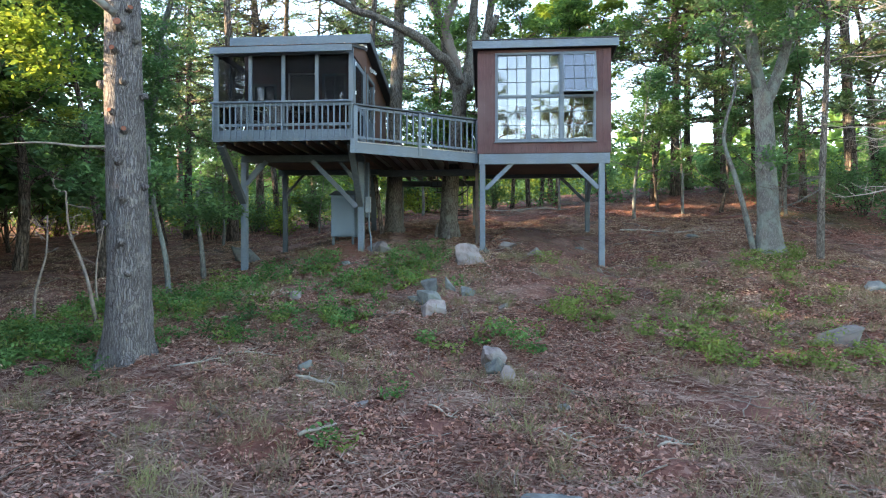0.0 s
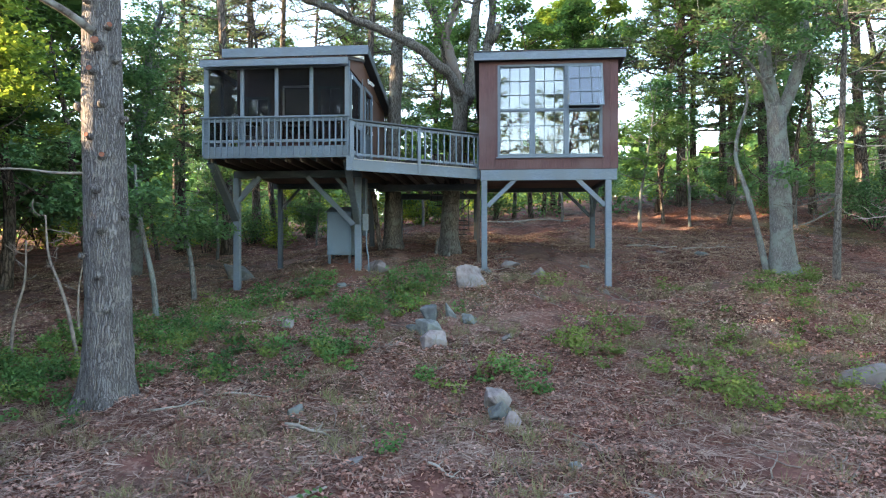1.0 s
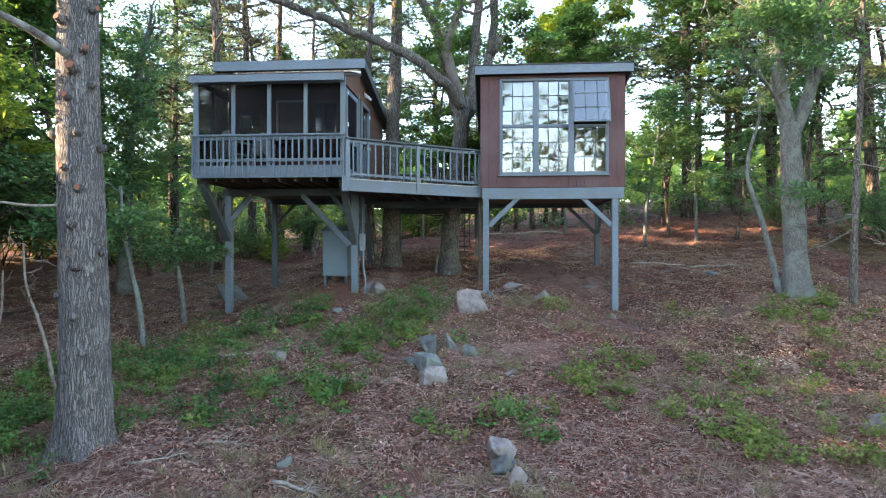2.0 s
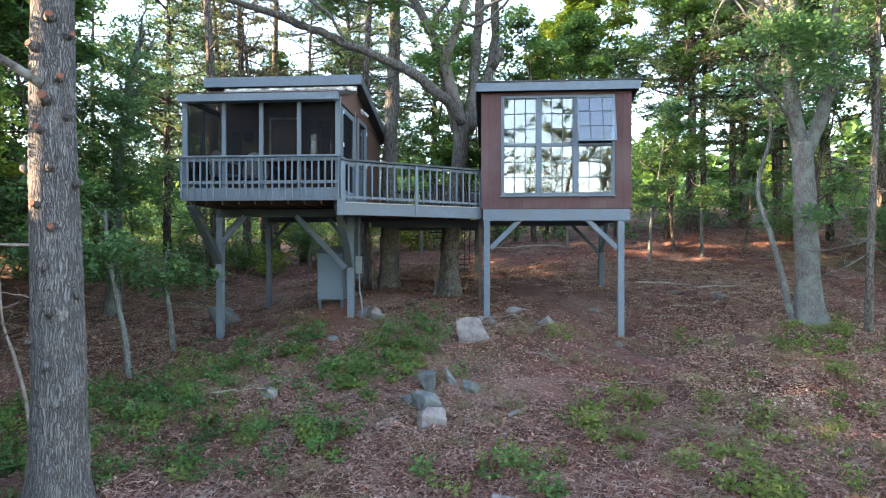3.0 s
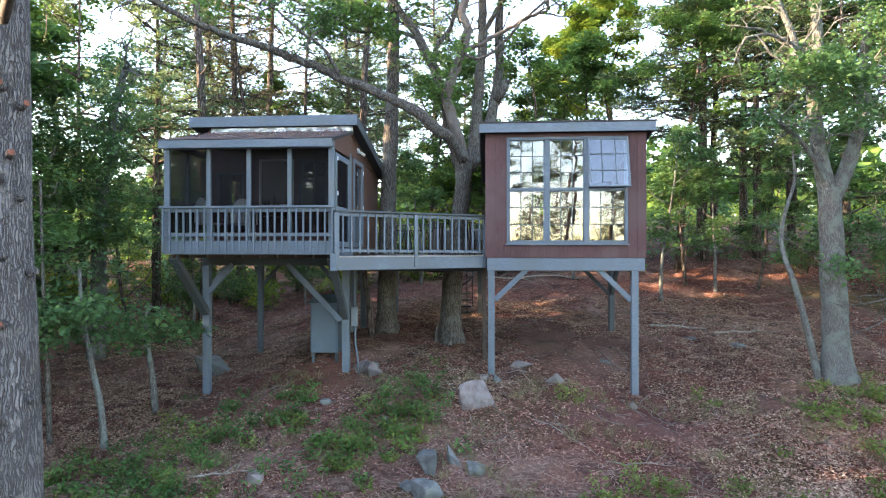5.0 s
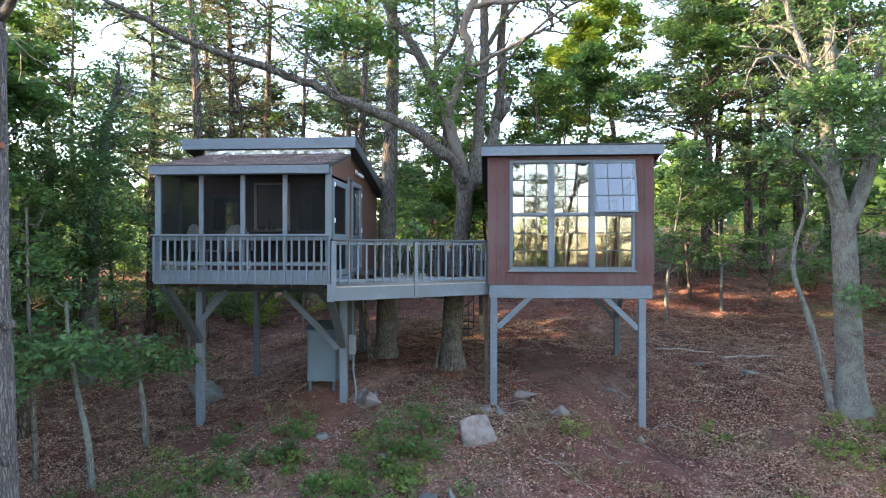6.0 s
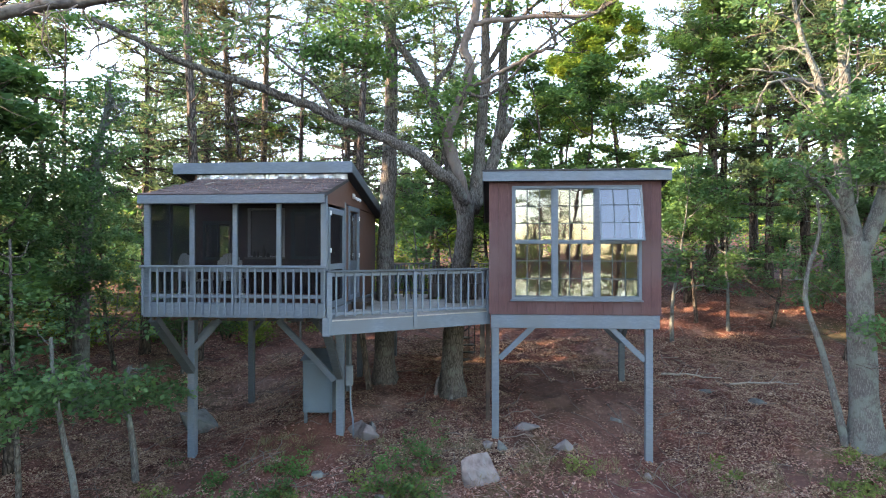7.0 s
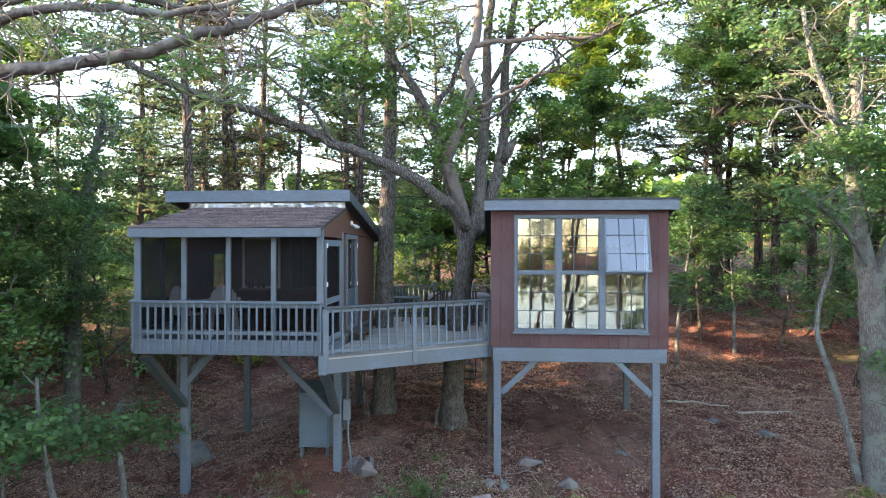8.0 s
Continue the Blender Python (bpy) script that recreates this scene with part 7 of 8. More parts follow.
boulder(5.85, 11.05, 1.0, 0.7, 0.66, 14, ROCK_PINK, -12, 0.25, "large rounded pinkish boulder beside green plants", 8, 3)
boulder(8.55, 14.3, 0.62, 0.5, 0.48, 15, ROCK, 0, 0.25)
boulder(0.55, 5.92, 0.8, 0.55, 0.3, 16, ROCK, 12, 0.4)
boulder(-0.36, 5.85, 0.34, 0.3, 0.2, 17, ROCK_PINK, 0, 0.35, PALE)
boulder(-3.1, 17.15, 0.62, 0.45, 0.6, 18, ROCK_PINK, 20, 0.25, PALE)
boulder(-3.36, 17.5, 0.5, 0.45, 0.5, 19, ROCK_PINK, 70, 0.25, PALE)
boulder(-3.05, 17.6, 0.34, 0.3, 0.3, 20, ROCK, 0, 0.3)
boulder(-7.55, 18.6, 1.0, 0.8, 0.85, 21, ROCK, 0, 0.25)
boulder(-8.05, 18.9, 0.5, 0.45, 0.45, 22, ROCK, 50, 0.3)
boulder(5.3, 20.1, 0.55, 0.3, 0.14, 23, ROCK, 5, 0.35)
boulder(6.2, 19.3, 0.55, 0.34, 0.26, 24, ROCK, -10, 0.3)
boulder(2.5, 18.7, 0.6, 0.4, 0.16, 25, ROCK, 0, 0.45)
boulder(-2.95, 9.5, 0.26, 0.22, 0.26, 26, ROCK, 0, 0.3)
boulder(0.95, 8.15, 0.2, 0.16, 0.16, 27, ROCK, 0, 0.3)
boulder(-1.75, 8.1, 0.4, 0.25, 0.12, 28, ROCK_PINK, 20, 0.4, PALE)
boulder(-3.75, 15.7, 0.3, 0.26, 0.22, 29, ROCK, 0, 0.35)
boulder(0.25, 12.6, 0.24, 0.2, 0.2, 30, ROCK_PINK, 0, 0.3, PALE)
boulder(-2.4, 15.0, 0.22, 0.2, 0.16, 31, ROCK_PINK, 0, 0.3, PALE)
boulder(2.9, 16.7, 0.2, 0.16, 0.22, 32, ROCK_PINK, 0, 0.3, PALE)


# ---- litter, twigs and low plants ----
def bank_points(n, rng, x0, x1, y0, y1, power=1.0):
    x = rng.uniform(x0, x1, n)
    y = y0 + (y1 - y0) * rng.uniform(0, 1, n) ** power
    z = ground_z(x, y) + np.array([bumps(a, b) for a, b in zip(x, y)])
    return np.stack([x, y, z], -1)


def build_litter():
    rng = np.random.default_rng(41)
    pts = np.concatenate([bank_points(12000, rng, -8, 8, -1, 4.62, 0.45), bank_points(74000, rng, -8, 8, 4.6, 13, 1.2), bank_points(26000, rng, -11, 12, 12, 16)])
    thick = np.array([noise.noise(Vector((p[0] * 0.5, p[1] * 0.5, 5.0))) + 0.6 * noise.noise(Vector((p[0] * 1.6, p[1] * 1.6, 2.0))) for p in pts])
    bare = sum(np.exp(-((pts[:, 0] - x) ** 2 + (pts[:, 1] - y) ** 2) / (0.55 * r) ** 2) for x, y, r, soil in BARE_SOIL)
    thick = thick - np.where(pts[:, 1] < 11, 0.35, 0.8) * bare
    pts = pts[thick + rng.uniform(-0.45, 0.45, len(pts)) > -0.12]
    pts[:, 2] += rng.uniform(0.005, 0.045, len(pts))
    ob = new("fallen_leaves", leaves_mesh("fallen_leaves", pts, 0.068, DRY_LEAF, rng, 0.62, 0.5, 0.18))
    tagged(ob, "curled dry brown oak leaves over the bank", "leaf litter", kind="stuff")
    # splinters, needles and bits of twig
    p = np.concatenate([bank_points(9000, rng, -8, 8, -1, 4.62, 0.45), bank_points(92000, rng, -8, 8, 4.6, 13, 1.2), bank_points(40000, rng, -10, 11, 12, 22)])
    bare = sum(np.exp(-((p[:, 0] - x) ** 2 + (p[:, 1] - y) ** 2) / (0.6 * r) ** 2) for x, y, r, soil in BARE_SOIL)
    p = p[bare + rng.uniform(-0.2, 0.5, len(p)) + 0.35 * np.array([noise.noise(Vector((q[0] * 0.9, q[1] * 0.9, 4))) for q in p]) < 0.42]
    p[:, 2] += rng.uniform(0.004, 0.03, len(p))
    n = len(p)
    a = rng.uniform(0, 6.283, n)
    d = np.stack([np.cos(a), np.sin(a), rng.normal(size=n) * 0.15], -1)
    w = np.stack([-np.sin(a), np.cos(a), rng.normal(size=n) * 0.3], -1)
    s = rng.gamma(2.2, 0.045, (n, 1)) + 0.03
    v = np.empty((n, 4, 3))
    v[:, 0], v[:, 2] = p - d * s, p + d * s
    v[:, 1], v[:, 3] = p + w * 0.009, p - w * 0.009
    tagged(new("twig_litter", quads_mesh("twig_litter", v, SPLINTER)), "pale splinters and needles on the ground", "twig litter", kind="stuff")


build_litter()


def build_upper_litter():
    """Leaf litter on the level ground round the posts, and debris on the porch roof."""
    rng = np.random.default_rng(42)
    pts = bank_points(52000, rng, -13, 14, 14, 29)
    thick = np.array([noise.noise(Vector((p[0] * 0.45, p[1] * 0.45, 1.0))) + 1.1 * noise.noise(Vector((p[0] * 1.9, p[1] * 1.9, 7.0))) for p in pts])
    pts = pts[thick + rng.uniform(-0.2, 0.2, len(pts)) > 0.0]
    pts[:, 2] += rng.uniform(0.005, 0.04, len(pts))
    tagged(new("fallen_leaves", leaves_mesh("fallen_leaves", pts, 0.08, DRY_LEAF, rng, 0.72, 0.5, 0.14)), "curled brown leaves under the cabin and hut", "leaf litter", kind="stuff")
    # pale carpet of small dry leaves round the oak and the hut posts, thin over the bare soil
    pts = np.concatenate([bank_points(112000, rng, -9.5, 10, 15.6, 24.5), bank_points(30000, rng, -13, -4.5, 12.2, 18), bank_points(16000, rng, -16, -9.5, 17, 26), bank_points(16000, rng, 3.5, 10, 12.5, 15.6)])
    bare = sum(np.exp(-((pts[:, 0] - x) ** 2 + (pts[:, 1] - y) ** 2) / (0.62 * r) ** 2) for x, y, r, soil in BARE_SOIL)
    thick = np.array([noise.noise(Vector((p[0] * 0.5, p[1] * 0.5, 21.0))) + 1.0 * noise.noise(Vector((p[0] * 1.9, p[1] * 1.9, 17.0))) for p in pts]) - 0.9 * bare - 0.04 * (pts[:, 0] < -3) + 0.14 + 0.16 * (pts[:, 0] > 4)
    pts = pts[thick + rng.uniform(-0.16, 0.16, len(pts)) > 0]
    pts[:, 2] += rng.uniform(0.01, 0.045, len(pts))
    tagged(new("fallen_leaves", leaves_mesh("fallen_leaves", pts, 0.058, TAN_LEAF, rng, 0.72, 0.55, 0.14)), "pale tan carpet of small dry leaves round the posts", "leaf litter", kind="stuff")
    y0, z0, y1, z1 = ROOF_LINE
    n = 900
    u = rng.uniform(0.02, 0.98, n) ** 0.8
    p = np.stack([rng.uniform(PX0 + 0.3, PX1 - 0.05, n), y0 + (y1 - y0) * u, z0 + (z1 - z0) * u + 0.045], -1)
    tagged(new("roof_debris", leaves_mesh("roof_debris", p, 0.05, DRY_LEAF, rng, 0.85, 0.3, 0.06)), "fallen leaves and needles on the porch roof", "leaf litter", kind="stuff")
    for x, f, deg, ln in ((-6.3, 0.5, 70, 0.5), (-6.0, 0.25, -15, 0.7), (-5.2, 0.35, 20, 0.45), (-4.5, 0.6, -10, 0.6), (-5.6, 0.7, 8, 0.5)):
        a = radians(deg)
        l = wander((x, y0 + (y1 - y0) * f, 0), (math.cos(a), math.sin(a), 0), ln, 5, rng, 0.2)
        bm = bmesh.new()
        tube(bm, [(q[0], q[1], z0 + (z1 - z0) * (q[1] - y0) / (y1 - y0) + 0.05) for q in l], taper(0.01, 0.004, 5), 6)
        tagged(new("fallen_branch", mesh_of(bm, DEAD_WOOD, "fallen_branch", True)), "thin pale twig lying on the porch roof", "branch", "fallen branches")


build_upper_litter()


def build_sticks():
    rng = np.random.default_rng(43)
    bm = bmesh.new()
    for q in range(1050):
        y = 4.8 + 14 * rng.random() ** 1.3 if q < 600 else rng.uniform(15, 29)
        x = rng.uniform(-7.5, 8) if q < 600 else rng.uniform(-13, 13)
        a = rng.uniform(0, 6.283)
        ln = rng.uniform(0.2, 0.9) * (1 if q < 600 else 1.5)
        l = wander((x, y, 0), (math.cos(a), math.sin(a), 0), ln, 4, rng, 0.2)
        r = rng.uniform(0.005, 0.013) * (1 if q < 600 else 1.4)
        q = [(p[0], p[1], floor_at(p[0], p[1]) + r + 0.008 + rng.uniform(0, 0.015)) for p in l]
        tube(bm, q, taper(r, r * 0.5, 4), 5)
    tagged(new("fallen_twigs", mesh_of(bm, TWIG_WOOD, "fallen_twigs", True)), "thin bleached twigs strewn over the bank", "twigs", kind="stuff")
    # larger fallen branches
    for i, (x, y, deg, ln, r) in enumerate(((-4.9, 13.0, 5, 1.1, 0.022), (-2.6, 8.9, -18, 0.7, 0.03), (-2.1, 7.3, 48, 0.55, 0.028), (0.9, 7.4, -30, 0.8, 0.02), (1.9, 7.5, 150, 0.7, 0.018), (2.1, 7.3, 40, 0.5, 0.02), (-1.9, 12.2, 15, 0.6, 0.02), (-3.9, 9.9, 8, 0.9, 0.016), (-3.3, 10.3, 60, 0.6, 0.014), (1.1, 14.6, -50, 1.6, 0.012), (2.4, 13.9, -8, 1.2, 0.014), (-0.4, 14.6, -65, 1.4, 0.01), (2.2, 28.0, 5, 2.6, 0.05), (0.5, 27.6, -10, 2.0, 0.04), (6.9, 20.6, 4, 1.8, 0.03), (-4.7, 9.4, 4, 0.9, 0.02), (-0.6, 7.9, -30, 0.5, 0.02), (5.2, 21.2, 0, 1.6, 0.035))):
        rng = np.random.default_rng(500 + i)
        a = radians(deg)
        l = wander((x - math.cos(a) * ln / 2, y - math.sin(a) * ln / 2, 0), (math.cos(a), math.sin(a), 0), ln, 7, rng, 0.1)
        bm = bmesh.new()
        q = [(p[0], p[1], floor_at(p[0], p[1]) + r * 0.9 + 0.01) for p in l]
        tube(bm, q, taper(r, r * 0.45, 7), 7, 0.2, i)
        for j in (2, 4, 5):
            s = wander(q[j], (math.cos(a + rng.choice((-0.8, 0.8))), math.sin(a + 0.8), 0.25), ln * 0.25, 3, rng, 0.2)
            tube(bm, s, taper(r * 0.5, 0.004, 3), 5)
        ob = new("fallen_branch", mesh_of(bm, DEAD_WOOD, "fallen_branch", True))
        tagged(ob, "bleached fallen branch lying on leaf litter", "branch", "fallen branches")


build_sticks()

# low green plants: centre x, y, radius, number of clumps
PATCHES = ((-6.1, 14.6, 0.9, 60), (-6.0, 12.4, 0.9, 70), (-4.4, 14.9, 0.8, 50), (-3.1, 13.7, 0.75, 70), (-2.1, 14.5, 0.7, 70), (-2.9, 11.5, 0.6, 36), (-3.9, 11.4, 0.8, 44), (-2.2, 15.6, 0.6, 40), (-6.3, 11.2, 0.9, 50), (-4.9, 10.9, 0.6, 24),
           (-8.4, 11.0, 1.0, 140), (-9.6, 10.4, 1.0, 120), (-7.4, 9.9, 0.8, 80), (-8.2, 12.6, 0.8, 70), (-7.3, 13.2, 0.6, 40), (1.55, 12.5, 0.42, 34), (1.7, 11.6, 0.4, 22), (2.75, 12.9, 0.5, 24), (3.5, 11.6, 0.35, 24), (3.6, 10.8, 0.45, 34), (4.2, 10.3, 0.4, 22), (5.2, 10.1, 0.45, 30), (6.0, 10.5, 0.4, 26),
           (6.6, 15.3, 0.9, 60), (7.6, 16.4, 0.6, 40), (-0.2, 11.1, 0.35, 12), (0.55, 10.7, 0.35, 14), (1.4, 16.1, 0.3, 12), (-1.35, 8.3, 0.15, 5), (2.6, 11.1, 0.2, 8), (4.4, 12.6, 0.3, 12), (5.1, 12.0, 0.5, 16), (-0.9, 10.9, 0.2, 6), (-1.9, 6.9, 0.14, 5), (4.6, 16.6, 0.3, 10), (-1.7, 16.4, 0.4, 12), (-5.2, 13.5, 0.9, 26), (6.5, 13.5, 0.8, 14))


def build_low_plants():
    rng = np.random.default_rng(47)
    left, open_bank = [], []
    for x, y, r, k in PATCHES:
        for _ in range(int(k * (0.5 if x < 0.8 else 0.36))):
            c = left if x < 0.8 and rng.random() < 0.68 else open_bank
            px, py = rng.normal(x, r * 0.72), rng.normal(y, r * 0.72)
            h = rng.uniform(0.1, 0.42)
            gz = floor_at(px, py)
            m = rng.integers(44, 86)
            u = rng.uniform(0.15, 1, m)
            a = rng.uniform(0, 6.283, m)
            rad = 0.16 * rng.uniform(0.2, 1, m) ** 0.6 * (0.5 + u)
            c.append(np.stack([px + np.cos(a) * rad, py + np.sin(a) * rad, gz + h * u], -1))
    for c, leaf, label in ((left, SHRUB_LEAF, "patches of low green leafy plants on the bank"), (open_bank, PALE_SHRUB, "patches of low yellow-green plants on the open bank")):
        tagged(new("low_plants", leaves_mesh("low_plants", np.concatenate(c), 0.07, leaf, rng, 0.45, 0.55)), label, "low plants", kind="stuff")
    # dry grass and bare stalks
    n = 1900
    x, y = rng.uniform(-7, 8, n), rng.uniform(5.2, 17, n)
    keep = [i for i in range(n) if noise.noise(Vector((x[i] * 0.5, y[i] * 0.5, 8))) > -0.05]
    base = np.array([(x[i], y[i], floor_at(x[i], y[i])) for i in keep])
    base = np.repeat(base, 5, axis=0)
    base[:, :2] += rng.normal(size=(len(base), 2)) * 0.06
    v = blades(base, 0.22, 0.008, rng, 4, 1.1, 0.7)
    tagged(new("dry_grass", quads_mesh("dry_grass", v, DRY_GRASS)), "sparse dry grass blades and stalks", "dry grass", kind="stuff")


build_low_plants()


# ---- furniture on porch and deck ----
def build_plastic_chair(x, y, turn, z=FLOOR_Z):
    ch = thing("plastic_chair", (x, y, z), "white moulded plastic chair on the screened porch", "chair")
    m = pose(x, y, z, 0, 0, turn) @ Matrix.Diagonal((1.15, 1.1, 1.3, 1))
    def put(name, bm, smooth=False):
        bm.transform(m)
        return part(name, bm, WHITE_PLASTIC, ch, "", smooth)
    put("seat", box(-0.23, 0.23, -0.22, 0.22, 0.4, 0.43, 0.012))
    back = bmesh.new()
    for i in range(9):
        a = radians(-40 + i * 10)
        px = math.sin(a) * 0.3
        box(px - 0.024, px + 0.024, 0.2 + 0.03 * math.cos(a), 0.225 + 0.03 * math.cos(a), 0.43, 0.86 - 0.12 * abs(i - 4) / 4 * abs(i - 4) / 4, 0.006, back)
    put("backrest", back)
    for sx in (-0.2, 0.2):
        for sy in (-0.19, 0.2):
            put("leg", beam((sx, sy, 0.4), (sx * 1.15, sy * 1.1, 0), 0.04, 0.04, 0.008))
        put("armrest", box(sx * 1.25 - 0.03, sx * 1.25 + 0.03, -0.2, 0.22, 0.62, 0.645, 0.008))
        put("arm_post", box(sx * 1.25 - 0.02, sx * 1.25 + 0.02, -0.2, -0.16, 0.42, 0.62, 0.006))


build_plastic_chair(-6.55, 16.2, 150)
build_plastic_chair(-5.95, 16.55, 200)


def build_slat_chair(x, y, turn, z, label, material):
    ch = thing("slat_chair", (x, y, z), label, "chair", "deck and porch chairs")
    m = pose(x, y, z, 0, 0, turn)
    def put(name, bm):
        bm.transform(m)
        return part(name, bm, material, ch)
    for i in range(5):
        put("seat_slat", box(-0.23, 0.23, -0.22 + i * 0.09, -0.145 + i * 0.09, 0.42, 0.44, 0.004))
    for i in range(5):
        px = -0.18 + i * 0.09
        put("back_slat", beam((px, 0.22, 0.45), (px, 0.3, 0.92), 0.05, 0.015, 0.003))
    put("back_rail", beam((-0.22, 0.31, 0.93), (0.22, 0.31, 0.93), 0.05, 0.025, 0.004))
    for sx in (-0.21, 0.21):
        for sy in (-0.2, 0.2):
            put("leg", box(sx - 0.022, sx + 0.022, sy - 0.022, sy + 0.022, 0, 0.42, 0.004))


build_slat_chair(-4.05, 16.5, 170, FLOOR_Z, "dark slatted wooden chair on the porch", DARK_WOOD)


def build_porch_table():
    x, y, z = -4.95, 16.35, FLOOR_Z
    t = thing("porch_table", (x, y, z), "small dark wooden table on the porch", "table")
    part("tabletop", box(x - 0.45, x + 0.45, y - 0.3, y + 0.3, z + 0.7, z + 0.735, 0.008), DARK_WOOD, t)
    for sx in (-0.38, 0.38):
        for sy in (-0.24, 0.24):
            part("leg", box(x + sx - 0.025, x + sx + 0.025, y + sy - 0.025, y + sy + 0.025, z, z + 0.699, 0.004), DARK_WOOD, t)
    for bx, h, r in ((-5.62, 0.14, 0.035), (-5.54, 0.16, 0.03), (-5.4, 0.27, 0.036), (-5.3, 0.1, 0.04)):
        bm = bmesh.new()
        q = [(bx, CY0 - 0.09, 5.641 + h * f) for f in (0, 0.6, 0.75, 1)]
        tube(bm, q, [r, r, r * 0.4, r * 0.4], 10)
        tagged(new("bottle", mesh_of(bm, DARK_WOOD, "bottle", True)), "small dark bottle standing on the window sill", "bottle", "bottles on the window sill")


build_porch_table()


def build_deck_things():
    # covered grill, table and chairs at the back of the deck, low bench by the cabin wall
    z = DECK_Z
    g = thing("covered_hot_tub", (-1.3, 22.05, z), "square tub under a pinkish grey canvas cover on the deck", "hot tub")
    bm = bmesh.new()
    rings = []
    for f, grow in ((0, 0.0), (0.3, -0.02), (0.7, 0.0), (0.93, 0.03), (1.0, 0.0), (1.05, -0.12), (1.08, -0.4)):
        ring = []
        for k in range(40):
            a = 2 * math.pi * k / 40
            ca, sa = math.cos(a), math.sin(a)
            q = (abs(ca) ** 6 + abs(sa) ** 6) ** (-1 / 6)
            sag = 0.02 * noise.noise(Vector((ca * 3, sa * 3, f * 3)))
            ring.append(bm.verts.new((-1.32 + ca * q * (0.87 + grow + sag), 22.02 + sa * q * (0.52 + grow + sag), z + 0.74 * f + sag * 0.8)))
        rings.append(ring)
    for a, b in zip(rings, rings[1:]):
        for k in range(40):
            bm.faces.new((a[k], a[(k + 1) % 40], b[(k + 1) % 40], b[k]))
    bm.faces.new(rings[-1])
    part("cover", bm, COVER, g, "", True)
    x, y = -2.72, 21.0
    t = thing("deck_table", (x, y, z), "round slate-grey patio table on the deck", "table")
    bm = bmesh.new()
    tube(bm, [(x, y, z + 0.7), (x, y, z + 0.73)], [0.42, 0.42], 24)
    part("tabletop", bm, PAINT_DARK, t)
    for a in range(4):
        c, s = math.cos(a * math.pi / 2 + 0.5), math.sin(a * math.pi / 2 + 0.5)
        part("leg", beam((x + c * 0.1, y + s * 0.1, z + 0.7), (x + c * 0.33, y + s * 0.33, z), 0.03, 0.03, 0.004), BLACK_IRON, t)
    build_slat_chair(-3.1, 21.9, 10, DECK_Z, "slate-grey slatted chair on the deck", PAINT_DARK)
    build_slat_chair(-0.8, 20.9, 150, DECK_Z, "dark slatted chair on the deck", DARK_WOOD)
    build_slat_chair(-1.85, 21.05, 200, DECK_Z, "dark slatted chair on the deck", DARK_WOOD)
    b = thing("doorstep", (-3.3, 18.15, z), "dark wooden doorstep by the cabin door", "step")
    part("tread", box(-3.55, -3.2, 17.6, 18.7, z + 0.14, z + 0.18, 0.006), DARK_WOOD, b)
    for yy in (17.68, 18.58):
        part("riser", box(-3.54, -3.22, yy, yy + 0.04, z, z + 0.139, 0.004), DARK_WOOD, b)


build_deck_things()


# ---- pieces: decking, shingles, siding boards ----
def build_planks():
    y, k = FRONT_A.y + 0.05, 0
    while y < 22.6:
        y2 = min(y + 0.136, 22.62)
        r0, r1 = deck_right(y + 0.0) - 0.03, deck_right(y2) - 0.03
        spans = [(-3.5, r0, r1)]
        if 20.62 < y < 22.02:
            spans = [(-3.5, -2.2, -2.2), (-0.74, r0, r1)]
        for a, b0, b1 in spans:
            if min(b0, b1) - a > 0.05:
                ob = new("deck_plank", mesh_of(slab([(a, y + 0.003), (b0, y + 0.003), (b1, y2 - 0.003), (a, y2 - 0.003)], 4.398, DECK_Z + 0.002 * math.sin(k * 7.3)), DECKING, "deck_plank"))
                hang(ob, deck)
                k += 1
        y += 0.14


build_planks()


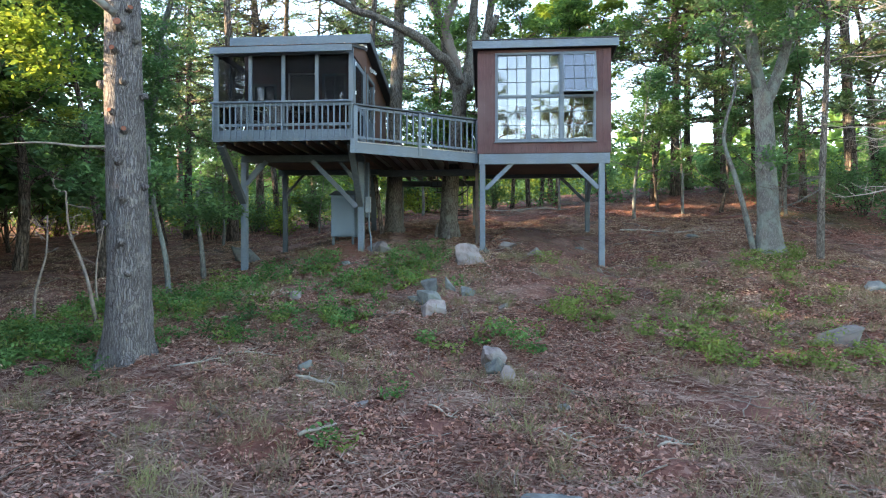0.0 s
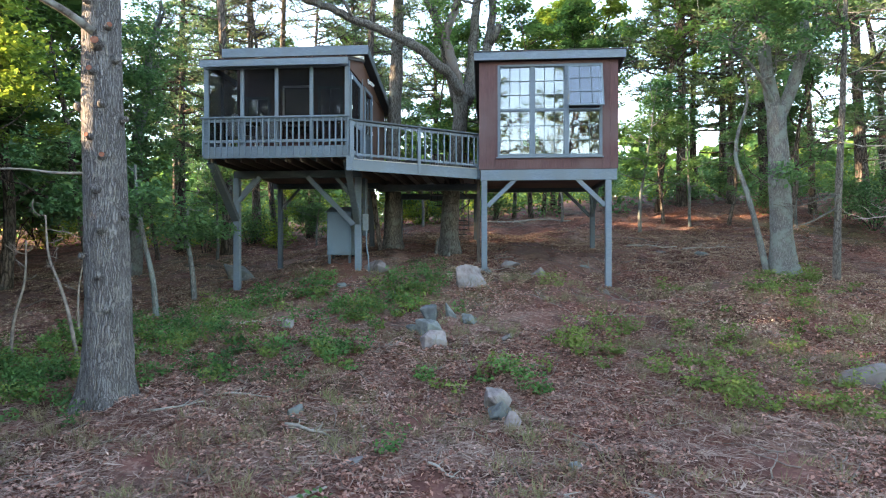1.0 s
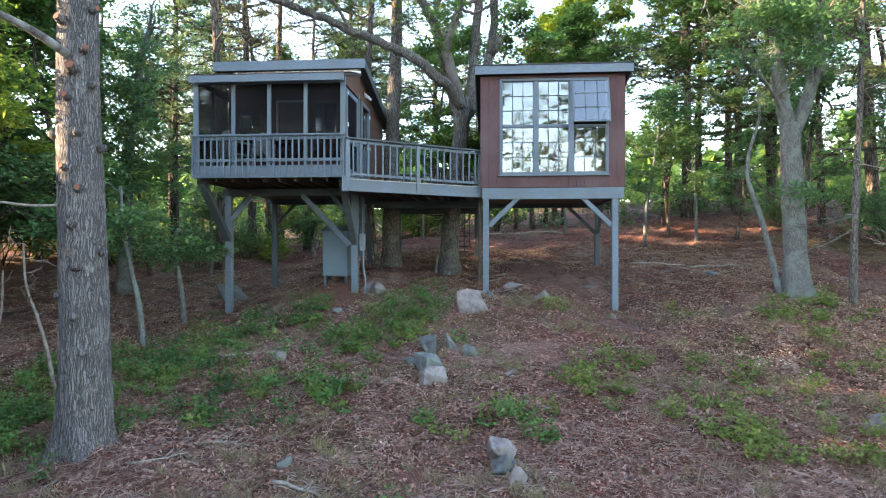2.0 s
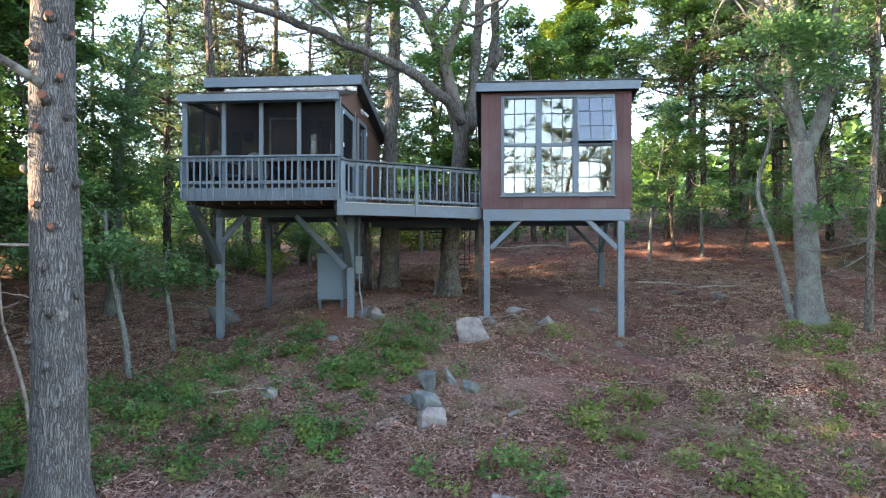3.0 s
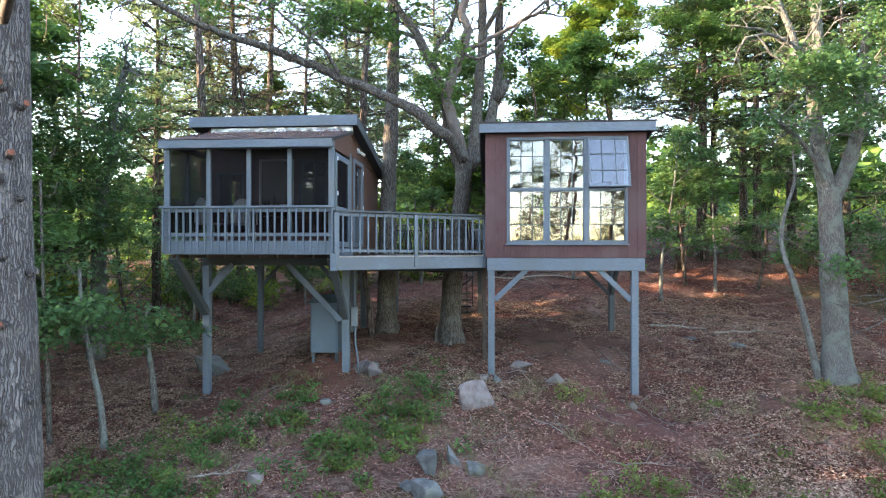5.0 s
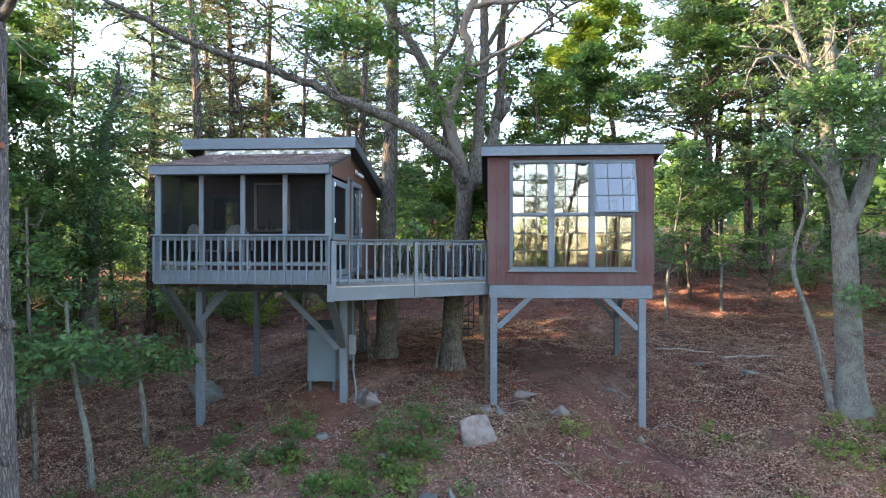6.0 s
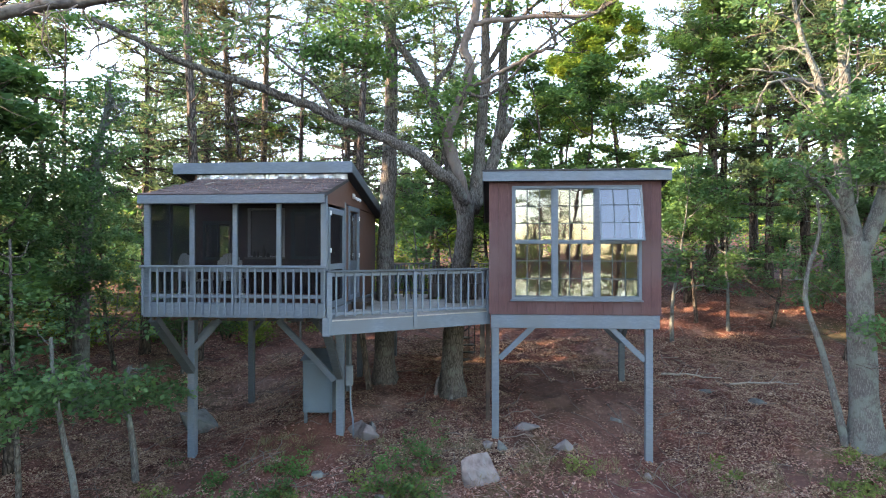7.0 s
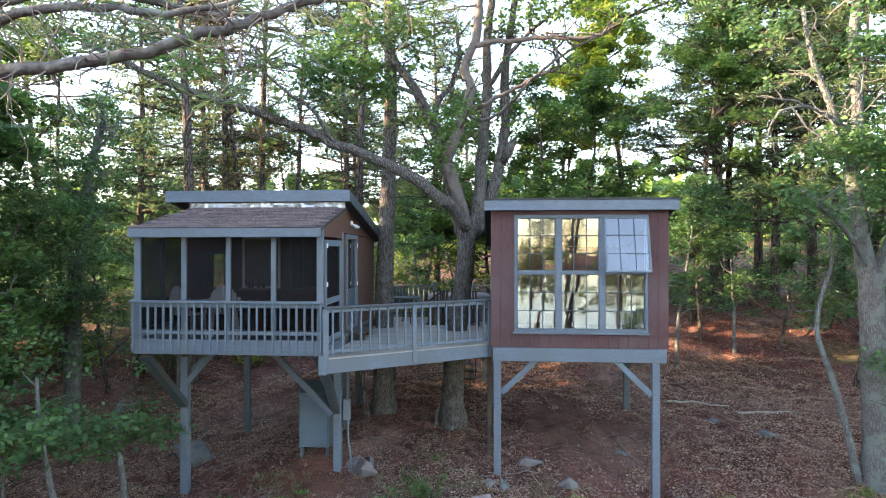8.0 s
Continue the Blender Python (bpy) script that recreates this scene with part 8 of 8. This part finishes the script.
def build_shingles():
    y0, z0, y1, z1 = ROOF_LINE
    ang = math.atan2(z1 - z0, y1 - y0)
    run = math.hypot(y1 - y0, z1 - z0)
    tabs = [mesh_of(slab([(0.003, 0), (0.297 + 0.003 * i, 0.004 * i), (0.297, 0.2), (0.003, 0.2)], 0, 0.008 + 0.001 * i), SHINGLE, "shingle") for i in range(3)]
    rng = np.random.default_rng(61)
    rows = 13
    for j in range(rows):
        s = j * (run - 0.05) / rows - 0.02
        x = PX0 - 0.02 - (0.15 if j % 2 else 0)
        while x < PX1 + 0.02:
            me = tabs[rng.integers(3)]
            cx = max(x, PX0 - 0.02)
            lift = 0.012 + rng.uniform(0, 0.006)
            at = Vector((cx, y0 + math.cos(ang) * s - math.sin(ang) * lift, z0 + math.sin(ang) * s + math.cos(ang) * lift))
            if cx + 0.3 < PX1 + 0.06 and cx > PX0 - 0.03 + 0.3 * s / run:
                piece("shingle", me, at, porch_roof, Matrix.Rotation(ang - 0.035, 4, "X") @ Matrix.Rotation(radians(rng.normal() * 0.6), 4, "Z"))
            x += 0.3


build_shingles()


def build_siding():
    """Vertical red boards over the hut front, butted round the window casing."""
    w = (HX1 - HX0) / 18
    for i in range(18):
        a, b = HX0 + i * w + 0.0012, HX0 + (i + 1) * w - 0.0012
        spans = [(4.39, 7.3)]
        lo, hi = max(a, 0.12), min(b, 2.91)
        if hi - lo > 0.001:
            spans = [(4.39, 4.68), (7.212, 7.3)]
            if a < 0.115:
                side = new("siding_board", mesh_of(box(a, 0.117, HY0 - 0.004, HY0 + 0.018, 4.682, 7.21, 0.003), BARN_RED, "siding_board"))
                hang(side, hut)
            if b > 2.915:
                side = new("siding_board", mesh_of(box(2.913, b, HY0 - 0.004, HY0 + 0.018, 4.682, 7.21, 0.003), BARN_RED, "siding_board"))
                hang(side, hut)
        for s, e in spans:
            hang(new("siding_board", mesh_of(box(a, b, HY0 - 0.004, HY0 + 0.018, s, e, 0.003), BARN_RED, "siding_board")), hut)


build_siding()
